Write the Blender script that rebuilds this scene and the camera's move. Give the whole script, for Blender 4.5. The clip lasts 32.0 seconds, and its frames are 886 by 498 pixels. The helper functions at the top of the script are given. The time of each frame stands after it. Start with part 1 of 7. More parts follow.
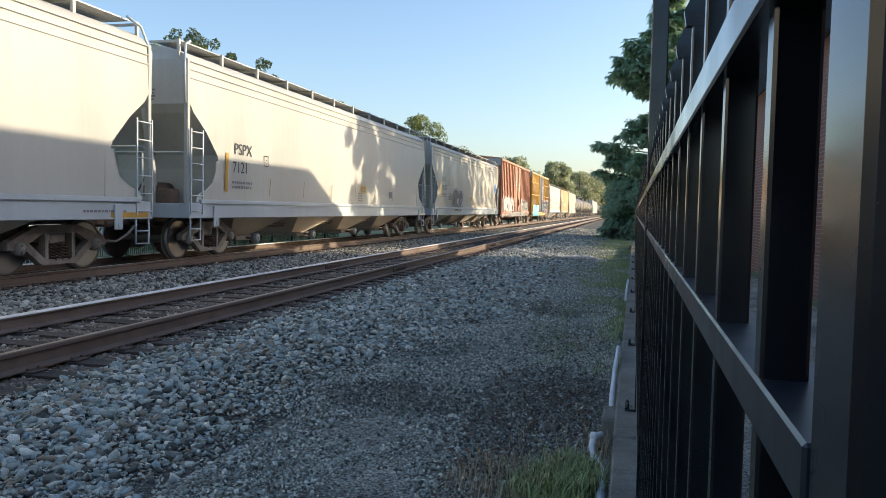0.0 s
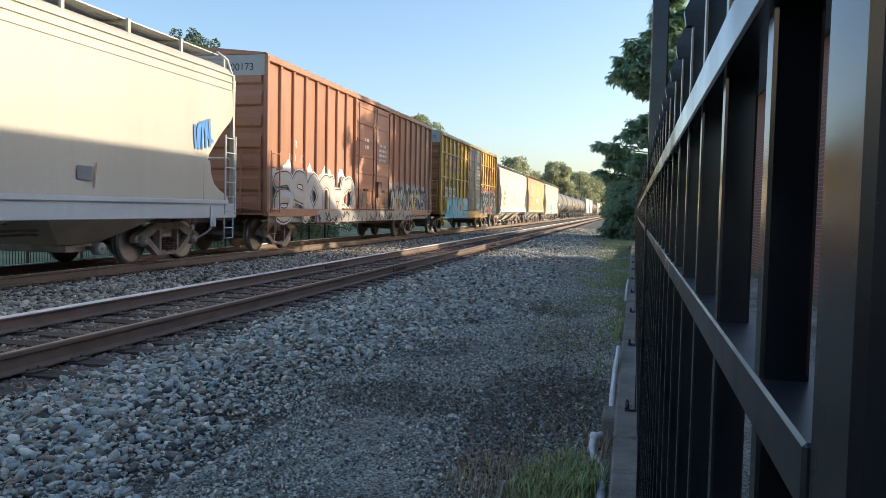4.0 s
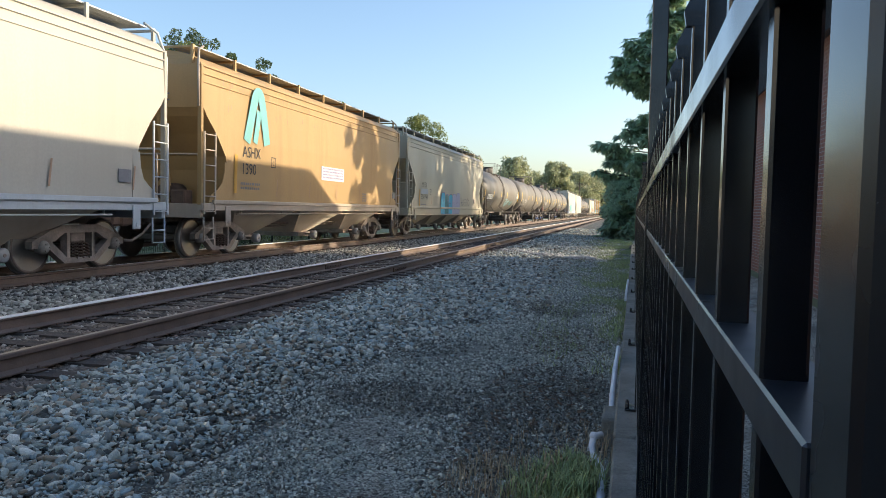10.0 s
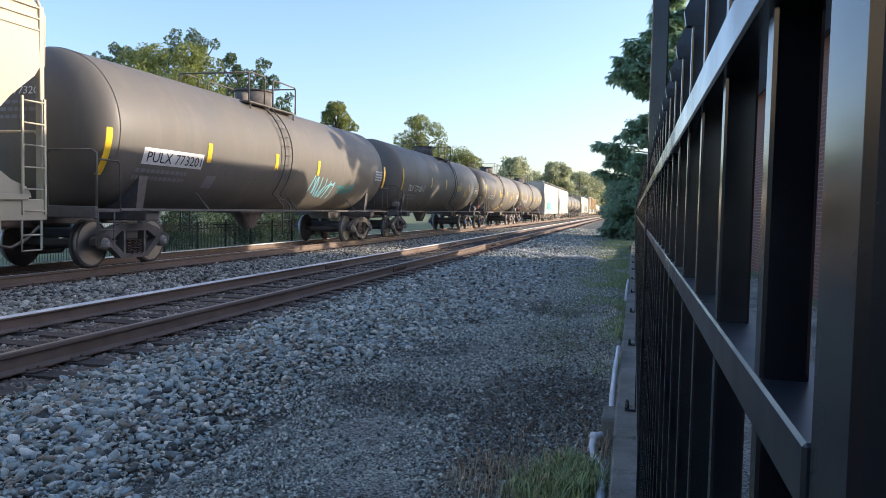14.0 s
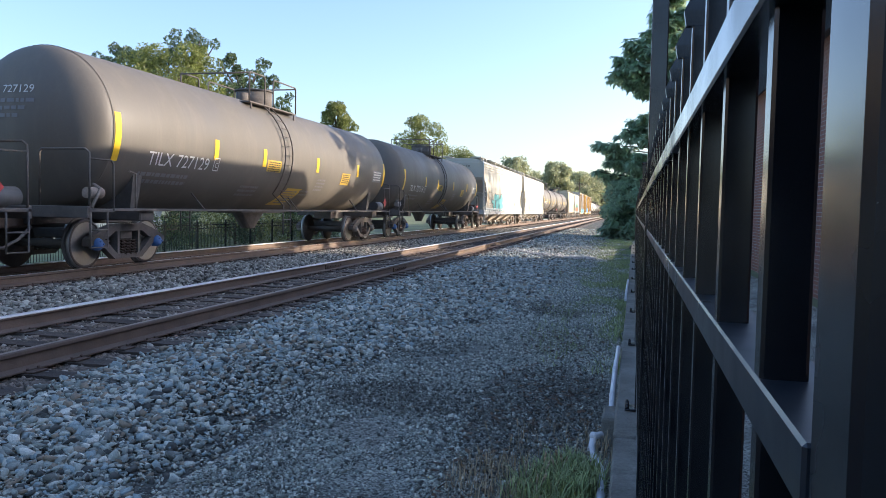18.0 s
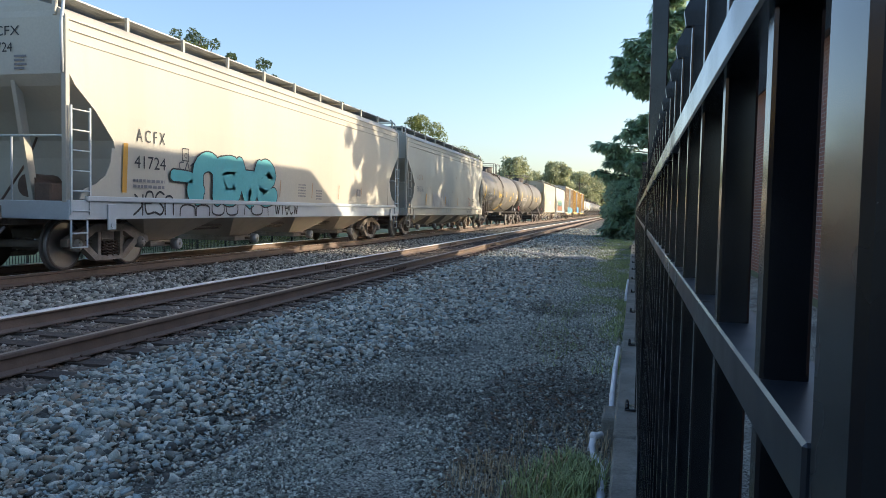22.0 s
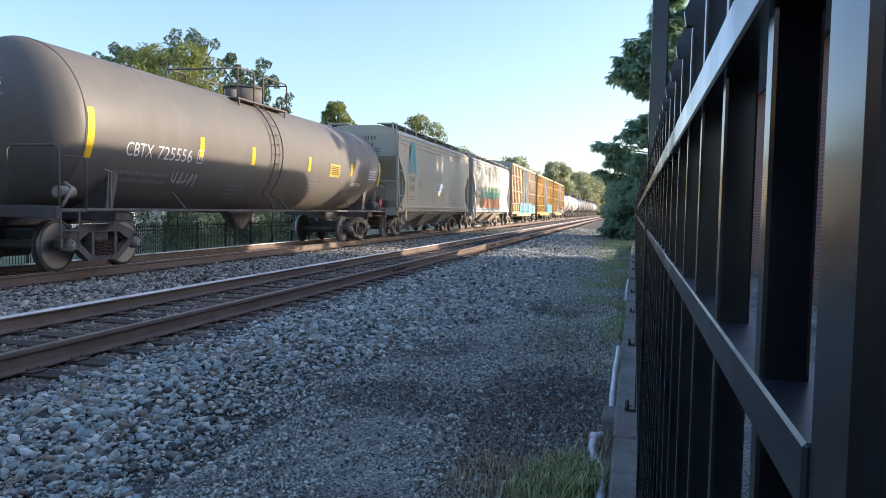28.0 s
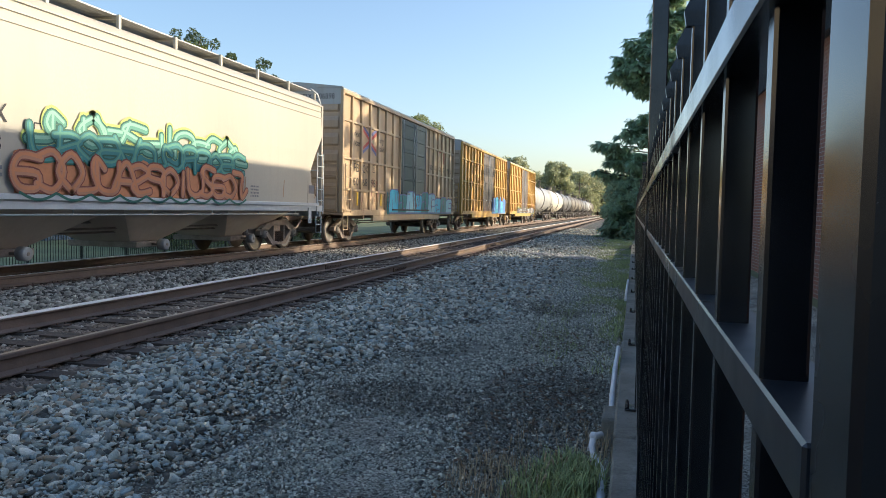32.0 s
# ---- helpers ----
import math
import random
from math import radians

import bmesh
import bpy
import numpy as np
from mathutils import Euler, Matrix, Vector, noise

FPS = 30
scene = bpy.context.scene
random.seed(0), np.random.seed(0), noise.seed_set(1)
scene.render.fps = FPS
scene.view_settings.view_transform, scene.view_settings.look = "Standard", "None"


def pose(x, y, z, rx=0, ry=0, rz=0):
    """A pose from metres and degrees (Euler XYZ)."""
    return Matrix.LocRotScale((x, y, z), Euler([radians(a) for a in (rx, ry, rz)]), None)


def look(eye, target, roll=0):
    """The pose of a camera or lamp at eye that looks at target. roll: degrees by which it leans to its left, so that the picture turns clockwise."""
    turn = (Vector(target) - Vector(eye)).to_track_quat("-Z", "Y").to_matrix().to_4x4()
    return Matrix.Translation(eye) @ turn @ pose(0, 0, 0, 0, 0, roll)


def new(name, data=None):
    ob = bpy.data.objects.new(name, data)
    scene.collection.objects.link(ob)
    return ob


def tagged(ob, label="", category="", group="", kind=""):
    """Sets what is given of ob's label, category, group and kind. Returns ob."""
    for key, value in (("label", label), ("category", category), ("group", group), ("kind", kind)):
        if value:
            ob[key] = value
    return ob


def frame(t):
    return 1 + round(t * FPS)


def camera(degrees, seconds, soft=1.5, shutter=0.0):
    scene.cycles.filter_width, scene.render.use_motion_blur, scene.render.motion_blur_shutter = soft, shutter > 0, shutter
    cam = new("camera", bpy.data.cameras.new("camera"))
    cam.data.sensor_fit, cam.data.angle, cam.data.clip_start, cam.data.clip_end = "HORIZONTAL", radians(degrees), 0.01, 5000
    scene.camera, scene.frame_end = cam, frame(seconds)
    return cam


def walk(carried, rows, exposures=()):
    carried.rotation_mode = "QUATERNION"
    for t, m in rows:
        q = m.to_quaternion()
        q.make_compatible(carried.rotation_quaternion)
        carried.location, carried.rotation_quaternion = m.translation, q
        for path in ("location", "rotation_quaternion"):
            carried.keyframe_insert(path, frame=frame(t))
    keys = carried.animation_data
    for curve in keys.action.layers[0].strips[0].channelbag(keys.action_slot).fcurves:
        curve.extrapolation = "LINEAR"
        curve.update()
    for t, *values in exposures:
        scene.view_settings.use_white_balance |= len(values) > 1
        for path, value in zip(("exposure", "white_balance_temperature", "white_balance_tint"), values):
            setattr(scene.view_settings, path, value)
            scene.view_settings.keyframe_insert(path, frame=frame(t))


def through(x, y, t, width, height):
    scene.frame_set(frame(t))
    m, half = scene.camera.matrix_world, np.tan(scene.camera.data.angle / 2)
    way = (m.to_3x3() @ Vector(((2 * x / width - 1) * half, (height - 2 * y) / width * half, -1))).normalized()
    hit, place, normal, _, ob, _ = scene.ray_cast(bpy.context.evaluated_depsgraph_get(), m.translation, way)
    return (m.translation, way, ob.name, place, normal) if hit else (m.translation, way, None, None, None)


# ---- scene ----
cam = camera(60.4, 32.0, soft=0.0)
# the camera stands on a support beside the iron fence: x across the tracks, y along them, z = 0 at rail top
EYE = (0.0, 0.0, 1.20)
AIM = pose(*EYE, 90 - 3.02, 0, 13.35) @ pose(0, 0, 0, 0, 0, 1.2)
walk(cam, [(0, AIM), (32, AIM)], exposures=[(0, 0.89, 6080, 8), (3.5, 0.89, 6080, 8), (5.8, 1.19, 5880, 8), (7.5, 1.09, 5986, 8), (9, 0.89, 6080, 8), (10, 0.95, 6080, 8), (11, 1.12, 6080, 8), (12.2, 1.0, 6080, 8), (13, 0.91, 6080, 8), (14.2, 1.14, 5730, 13), (16.5, 1.24, 5730, 13), (20, 1.24, 5730, 13), (22, 0.99, 5980, 8), (25, 0.99, 6030, 8), (27, 1.19, 5730, 13), (28.5, 1.19, 5730, 13), (30, 1.04, 5930, 8), (32, 0.92, 6080, 8)])
SPEED = 9.17

# ---- light ----
SUN_AZ, SUN_EL = radians(66), radians(15)
world = bpy.data.worlds.new("world")
scene.world = world
world.use_nodes = True
wn = world.node_tree.nodes
sky = wn.new("ShaderNodeTexSky")
sky.sky_type = 'NISHITA'
sky.sun_disc = False
sky.sun_elevation, sky.sun_rotation = SUN_EL, SUN_AZ
sky.air_density, sky.dust_density, sky.ozone_density = 1.0, 1.7, 1.7
wn["Background"].inputs[1].default_value = 0.15
tone = wn.new("ShaderNodeMix")
tone.data_type, tone.blend_type = 'RGBA', 'MULTIPLY'
tone.inputs[0].default_value = 1.0
tone.inputs[7].default_value = (1.0, 0.975, 1.0, 1)
world.node_tree.links.new(sky.outputs[0], tone.inputs[6])
world.node_tree.links.new(tone.outputs[2], wn["Background"].inputs[0])
sun = new("sun", bpy.data.lights.new("sun", 'SUN'))
sun.data.energy, sun.data.angle, sun.data.color = 3.4, radians(0.53), (1.0, 0.81, 0.565)
sun.matrix_basis = look((0, 0, 0), (-math.cos(SUN_EL) * math.sin(SUN_AZ), -math.cos(SUN_EL) * math.cos(SUN_AZ), -math.sin(SUN_EL)))

# ---- materials ----
def lerp_node(nt, fac, a, b, blend='MIX'):
    n = nt.nodes.new("ShaderNodeMix")
    n.data_type, n.blend_type = 'RGBA', blend
    for sock, val in ((n.inputs[0], fac), (n.inputs[6], a), (n.inputs[7], b)):
        if isinstance(val, (int, float)):
            sock.default_value = val
        elif isinstance(val, tuple):
            sock.default_value = (*val[:3], 1)
        else:
            nt.links.new(val, sock)
    return n.outputs[2]


def noise_node(nt, scale, detail=4, stretch=(1, 1, 1), lo=0.35, hi=0.65, rough=0.6):
    tc = nt.nodes.new("ShaderNodeTexCoord")
    mp = nt.nodes.new("ShaderNodeMapping")
    mp.inputs["Scale"].default_value = stretch
    nt.links.new(tc.outputs["Object"], mp.inputs[0])
    n = nt.nodes.new("ShaderNodeTexNoise")
    n.inputs["Scale"].default_value, n.inputs["Detail"].default_value, n.inputs["Roughness"].default_value = scale, detail, rough
    nt.links.new(mp.outputs[0], n.inputs["Vector"])
    r = nt.nodes.new("ShaderNodeMapRange")
    r.inputs[1].default_value, r.inputs[2].default_value = lo, hi
    nt.links.new(n.outputs[0], r.inputs[0])
    return r.outputs[0]


def mat(name, col, rough=0.6, metal=0.0, var=0.2, scale=1.5, fine=30, bump=0.15, stain=None, stain_amt=0.5, stain_scale=2.0,
        stretch=(1, 1, 1), lo=0.5, hi=0.75, each=0.0, island=0.0, spec=0.5):
    m = bpy.data.materials.new(name)
    m.use_nodes = True
    nt = m.node_tree
    b = nt.nodes["Principled BSDF"]
    b.inputs["Metallic"].default_value = metal
    b.inputs["Specular IOR Level"].default_value = spec
    dark = tuple(c * (1 - var) for c in col)
    lite = tuple(min(1, c * (1 + var * 0.6)) for c in col)
    big = noise_node(nt, scale, 5, stretch)
    small = noise_node(nt, fine, 3)
    c = lerp_node(nt, big, dark, lite)
    half = nt.nodes.new("ShaderNodeMath")
    half.operation = 'MULTIPLY'
    half.inputs[1].default_value = 0.5
    nt.links.new(small, half.inputs[0])
    c = lerp_node(nt, half.outputs[0], c, tuple(k * (1 - var) for k in col))
    if stain:
        s = noise_node(nt, stain_scale, 6, stretch, lo, hi, 0.7)
        k = nt.nodes.new("ShaderNodeMath")
        k.operation = 'MULTIPLY'
        k.inputs[1].default_value = stain_amt
        nt.links.new(s, k.inputs[0])
        c = lerp_node(nt, k.outputs[0], c, stain)
    if each or island:
        if each:
            src = nt.nodes.new("ShaderNodeObjectInfo").outputs["Random"]
        else:
            src = nt.nodes.new("ShaderNodeNewGeometry").outputs["Random Per Island"]
        amt = each or island
        mr = nt.nodes.new("ShaderNodeMapRange")
        mr.inputs[3].default_value, mr.inputs[4].default_value = 1 - amt, 1 + amt
        nt.links.new(src, mr.inputs[0])
        hs = nt.nodes.new("ShaderNodeHueSaturation")
        nt.links.new(mr.outputs[0], hs.inputs["Value"])
        nt.links.new(c, hs.inputs["Color"])
        c = hs.outputs[0]
    nt.links.new(c, b.inputs["Base Color"])
    rr = nt.nodes.new("ShaderNodeMapRange")
    rr.inputs[3].default_value, rr.inputs[4].default_value = max(0.02, rough - 0.1), min(1, rough + 0.12)
    nt.links.new(big, rr.inputs[0])
    nt.links.new(rr.outputs[0], b.inputs["Roughness"])
    if bump:
        bp = nt.nodes.new("ShaderNodeBump")
        bp.inputs["Strength"].default_value, bp.inputs["Distance"].default_value = bump, 0.01
        nt.links.new(small, bp.inputs["Height"])
        nt.links.new(bp.outputs[0], b.inputs["Normal"])
    return m


RUST = (0.10, 0.045, 0.022)
GRIME = (0.09, 0.075, 0.06)
STREAK = (1.2, 1.2, 0.12)


def paint(name, col, stain=GRIME, amt=0.35, rough=0.5, lo=0.5, hi=0.8, sscale=2.2):
    return mat(name, col, rough, 0, 0.10, 0.7, 25, 0.04, stain, amt, sscale, STREAK, lo, hi)


def stones(name, tones, rough=0.88, speck=0.35, film=None):
    """Loose stone: each one takes its own tone from a row of (place, colour), with mineral specks and dust films."""
    m = bpy.data.materials.new(name)
    m.use_nodes = True
    nt = m.node_tree
    b = nt.nodes["Principled BSDF"]
    b.inputs["Roughness"].default_value = rough
    ramp = nt.nodes.new("ShaderNodeValToRGB")
    while len(ramp.color_ramp.elements) < len(tones):
        ramp.color_ramp.elements.new(0.5)
    ramp.color_ramp.interpolation = 'CONSTANT'
    for el, (at, col) in zip(ramp.color_ramp.elements, tones):
        el.position, el.color = at, (*col, 1)
    nt.links.new(nt.nodes.new("ShaderNodeNewGeometry").outputs["Random Per Island"], ramp.inputs[0])
    grain = noise_node(nt, 110, 3)
    mute = nt.nodes.new("ShaderNodeMath")
    mute.operation, mute.inputs[1].default_value = 'MULTIPLY', speck
    nt.links.new(grain, mute.inputs[0])
    c = lerp_node(nt, mute.outputs[0], ramp.outputs[0], tuple(0.5 * k for k in tones[1][1]))
    if film:
        soft = noise_node(nt, 0.9, 5, (1, 1, 1), 0.45, 0.7)
        k = nt.nodes.new("ShaderNodeMath")
        k.operation, k.inputs[1].default_value = 'MULTIPLY', 0.5
        nt.links.new(soft, k.inputs[0])
        c = lerp_node(nt, k.outputs[0], c, film)
    nt.links.new(c, b.inputs["Base Color"])
    bp = nt.nodes.new("ShaderNodeBump")
    bp.inputs["Strength"].default_value, bp.inputs["Distance"].default_value = 0.3, 0.004
    nt.links.new(grain, bp.inputs["Height"])
    nt.links.new(bp.outputs[0], b.inputs["Normal"])
    return m


def grit(m, size, depth):
    """Strew fine grit over a ground paint: small cells, each lighter or darker than the dirt."""
    nt = m.node_tree
    b = nt.nodes["Principled BSDF"]
    old = b.inputs["Base Color"].links[0].from_socket
    tc = nt.nodes.new("ShaderNodeTexCoord")
    vo = nt.nodes.new("ShaderNodeTexVoronoi")
    vo.inputs["Scale"].default_value = 1.0 / size
    nt.links.new(tc.outputs["Object"], vo.inputs["Vector"])
    sep = nt.nodes.new("ShaderNodeSeparateColor")
    nt.links.new(vo.outputs["Color"], sep.inputs[0])
    mr = nt.nodes.new("ShaderNodeMapRange")
    mr.inputs[3].default_value, mr.inputs[4].default_value = 1 - depth, 1 + depth
    nt.links.new(sep.outputs[0], mr.inputs[0])
    hs = nt.nodes.new("ShaderNodeHueSaturation")
    nt.links.new(mr.outputs[0], hs.inputs["Value"])
    nt.links.new(old, hs.inputs["Color"])
    nt.links.new(hs.outputs[0], b.inputs["Base Color"])
    return m


M_BALLAST = stones("ballast_stone", ((0.0, (0.08, 0.08, 0.07)), (0.11, (0.22, 0.22, 0.185)), (0.25, (0.37, 0.395, 0.345)), (0.42, (0.54, 0.565, 0.485)), (0.58, (0.38, 0.31, 0.22)), (0.68, (0.42, 0.50, 0.49)), (0.82, (0.68, 0.69, 0.59)), (0.93, (0.90, 0.88, 0.76))))
M_TRACKDIRT = stones("rust_browned_ballast", ((0.0, (0.11, 0.085, 0.065)), (0.25, (0.27, 0.215, 0.165)), (0.6, (0.37, 0.30, 0.235)), (0.9, (0.58, 0.52, 0.43))))
M_STONE2 = stones("grey_gravel", ((0.0, (0.10, 0.10, 0.088)), (0.20, (0.32, 0.33, 0.28)), (0.48, (0.56, 0.585, 0.50)), (0.74, (0.82, 0.83, 0.71)), (0.92, (0.95, 0.94, 0.83))))
M_GROUND = grit(mat("gravelly_ground", (0.48, 0.485, 0.415), 0.95, var=0.6, scale=0.9, fine=75, bump=1.0, stain=(0.20, 0.19, 0.16), stain_amt=0.75, stain_scale=0.8, lo=0.45, hi=0.64), 0.011, 0.85)
# bed under the stones, darkened in colour to deepen their shaded gaps
M_STONEBED = grit(mat("shade_dark_stone_bed", (0.13, 0.128, 0.107), 0.95, var=0.6, scale=2.5, fine=22, bump=1.0), 0.018, 0.6)
M_BED = grit(mat("ballast_bed", (0.21, 0.165, 0.125), 0.95, var=0.45, scale=2.5, fine=35, bump=1.0, stain=(0.15, 0.10, 0.07), stain_amt=0.6, stain_scale=1.6), 0.03, 0.6)
M_TIE = mat("creosoted_tie_wood", (0.12, 0.092, 0.072), 0.9, var=0.4, scale=3, fine=40, bump=0.5, stain=(0.20, 0.17, 0.14), stain_amt=0.5, stain_scale=4, stretch=(0.25, 2, 2), each=0.4)
M_RAILDULL = mat("dull_rail_head", (0.42, 0.35, 0.29), 0.42, 1.0, var=0.25, scale=3, fine=60, bump=0.05, stain=(0.26, 0.19, 0.14), stain_amt=0.6, stretch=(1, 0.1, 1))
M_RAIL = mat("rusty_rail_steel", (0.205, 0.148, 0.112), 0.7, 0.0, var=0.3, scale=4, fine=60, bump=0.2, stain=(0.15, 0.105, 0.078), stain_amt=0.6)
M_RAILTOP = mat("worn_rail_head", (0.92, 0.91, 0.90), 0.5, 1.0, var=0.2, scale=3, fine=60, bump=0.05, stain=(0.45, 0.40, 0.36), stain_amt=0.5, stretch=(1, 0.1, 1))
M_RUSTIRON = mat("rusted_iron", (0.17, 0.115, 0.085), 0.8, 0.2, var=0.35, scale=5, fine=60, bump=0.3)
M_FENCE = mat("black_powder_coat", (0.006, 0.0078, 0.0108), 0.19, 0.0, spec=0.7, var=0.3, scale=6, fine=90, bump=0.0, stain=(0.02, 0.02, 0.02), stain_amt=0.3, stain_scale=8)
# coat for the lower rails, the sky's blue reflection put into its base colour
M_FENCERAIL = mat("sky_tinted_powder_coat", (0.013, 0.019, 0.028), 0.34, 0.0, spec=0.8, var=0.3, scale=6, fine=90, bump=0.0, stain=(0.03, 0.034, 0.04), stain_amt=0.4, stain_scale=8)
M_CONC = mat("weathered_concrete", (0.33, 0.325, 0.28), 0.92, var=0.4, scale=2.5, fine=70, bump=0.7, stain=(0.12, 0.115, 0.095), stain_amt=0.8, stain_scale=5, lo=0.4, hi=0.65)
M_PVC = mat("white_plastic_pipe", (0.72, 0.74, 0.76), 0.45, var=0.08, stain=(0.3, 0.28, 0.24), stain_amt=0.35, stain_scale=9, bump=0.03)
# dusty underframe brown, lightened to stand for haze and fill light below the cars
M_BLACK = mat("haze_lifted_dusty_underframe", (0.35, 0.295, 0.25), 0.8, 0.0, var=0.35, scale=4, fine=40, bump=0.25, stain=(0.15, 0.11, 0.085), stain_amt=0.5, stain_scale=5)
M_GEAR = mat("sooty_tank_car_gear", (0.15, 0.132, 0.118), 0.8, 0.0, var=0.35, scale=4, fine=40, bump=0.25, stain=(0.20, 0.16, 0.13), stain_amt=0.5, stain_scale=5)
M_GEARWHEEL = mat("dark_wheel_steel", (0.11, 0.095, 0.085), 0.75, 0.0, var=0.3, scale=5, fine=50, bump=0.1)
M_WHEEL = mat("wheel_steel", (0.17, 0.142, 0.122), 0.8, 0.0, var=0.3, scale=5, fine=50, bump=0.1)
M_CAP = mat("dusty_grey_bearing_cap", (0.30, 0.28, 0.25), 0.7, var=0.3, scale=8, bump=0.1, stain=RUST, stain_amt=0.4, stain_scale=6)
M_BLUECAP = mat("blue_bearing_cap_paint", (0.07, 0.17, 0.42), 0.6, var=0.25, scale=6, bump=0.05, stain=GRIME, stain_amt=0.5)
M_TREAD = mat("bright_wheel_tread", (0.40, 0.39, 0.38), 0.35, 0.9, var=0.15, bump=0.03)
M_TANK = paint("dusty_black_tank_paint", (0.15, 0.135, 0.114), (0.22, 0.19, 0.155), 0.45, 0.58)
M_TANKGREY = paint("sooty_grey_tank_paint", (0.13, 0.13, 0.132), (0.26, 0.24, 0.21), 0.5, 0.42)
# dusty bay paint, lightened further for the glare that veils the underside
M_BAYHAZE = paint("haze_lifted_dusty_bay_paint", (0.66, 0.59, 0.50), (0.42, 0.34, 0.27), 0.5, 0.8)
M_TANKCREAM = paint("cream_tank_paint", (0.60, 0.56, 0.48), (0.30, 0.24, 0.18), 0.5)
M_TANKSILVER = paint("dull_silver_tank_paint", (0.36, 0.36, 0.35), (0.22, 0.19, 0.16), 0.5, 0.4)
M_YELLOW = mat("yellow_reflector", (0.80, 0.52, 0.02), 0.4, var=0.1, bump=0.02)
M_LABEL = mat("dull_yellow_label", (0.62, 0.42, 0.06), 0.55, var=0.12, bump=0.02)
M_WHITE = mat("white_lettering", (0.72, 0.72, 0.70), 0.6, var=0.1, bump=0.02)
M_DARKLET = mat("black_lettering", (0.03, 0.03, 0.035), 0.6, var=0.1, bump=0.02)
M_GREYLET = mat("faded_grey_lettering", (0.22, 0.22, 0.23), 0.6, var=0.15, bump=0.02)


def leaf(name, col, through):
    """Leaf paint that lets part of the light through."""
    m = mat(name, col, 0.5, var=0.3, scale=0.8, fine=9, bump=0, island=0.4)
    nt = m.node_tree
    b = nt.nodes["Principled BSDF"]
    t = nt.nodes.new("ShaderNodeBsdfTranslucent")
    t.inputs[0].default_value = (*through, 1)
    mix = nt.nodes.new("ShaderNodeMixShader")
    mix.inputs[0].default_value = 0.4
    nt.links.new(b.outputs[0], mix.inputs[1])
    nt.links.new(t.outputs[0], mix.inputs[2])
    nt.links.new(mix.outputs[0], nt.nodes["Material Output"].inputs[0])
    return m


M_LEAF = leaf("dark_green_leaf", (0.085, 0.125, 0.068), (0.12, 0.175, 0.065))
M_LEAF2 = leaf("olive_green_leaf", (0.19, 0.21, 0.07), (0.26, 0.30, 0.08))
M_LEAF3 = leaf("yellowish_green_leaf", (0.18, 0.205, 0.058), (0.25, 0.29, 0.075))
# broad leaf green, raised to stand for skylight and haze on the tree
M_LEAFBIG = leaf("broad_green_leaf", (0.33, 0.44, 0.30), (0.48, 0.64, 0.38))
# olive leaf paled in its colour to stand for haze over distance
M_LEAFFAR = leaf("hazed_olive_leaf", (0.40, 0.42, 0.26), (0.50, 0.52, 0.30))
M_BARK = mat("grey_brown_bark", (0.12, 0.09, 0.065), 0.95, var=0.4, scale=4, fine=25, bump=0.9, stretch=(2, 2, 0.4))
M_GRASS = mat("grass_blade", (0.36, 0.42, 0.18), 0.6, var=0.3, scale=1.0, fine=8, bump=0, island=0.45)
M_DRY = mat("dry_grass", (0.46, 0.37, 0.24), 0.8, var=0.3, scale=1.0, fine=8, bump=0, island=0.4)
M_TURF = mat("far_turf", (0.19, 0.22, 0.10), 0.95, var=0.4, scale=0.25, fine=6, bump=0.6, stain=(0.14, 0.12, 0.07), stain_amt=0.6, stain_scale=0.4)
M_BRICK = mat("red_brick", (0.27, 0.115, 0.075), 0.9, var=0.3, scale=3, fine=40, bump=0.4)
M_SHINGLE = mat("grey_shingle", (0.10, 0.095, 0.09), 0.95, var=0.35, scale=3, fine=25, bump=0.6)
# pale siding darkened in its colour, for the shade the house stands in
M_SIDING = mat("shade_darkened_siding", (0.115, 0.155, 0.195), 0.7, var=0.08, scale=1, fine=20, bump=0.1)
M_GLASS = mat("dark_window_glass", (0.02, 0.025, 0.03), 0.06, var=0.1, bump=0)
M_GALV = mat("galvanised_steel", (0.42, 0.43, 0.44), 0.5, 0.6, var=0.2, scale=6, fine=40, bump=0.08)


def course_bricks(m):
    """Lay brick courses with recessed joints into the wall's paint."""
    nt = m.node_tree
    b = nt.nodes["Principled BSDF"]
    old = b.inputs["Base Color"].links[0].from_socket
    tc = nt.nodes.new("ShaderNodeTexCoord")
    mp = nt.nodes.new("ShaderNodeMapping")
    mp.inputs["Rotation"].default_value = (0, radians(90), radians(90))
    nt.links.new(tc.outputs["Object"], mp.inputs[0])
    br = nt.nodes.new("ShaderNodeTexBrick")
    br.inputs["Scale"].default_value = 1.0
    br.inputs["Brick Width"].default_value, br.inputs["Row Height"].default_value, br.inputs["Mortar Size"].default_value = 0.215, 0.075, 0.006
    nt.links.new(mp.outputs[0], br.inputs[0])
    nt.links.new(lerp_node(nt, br.outputs["Fac"], old, (0.33, 0.30, 0.27)), b.inputs["Base Color"])


course_bricks(M_BRICK)


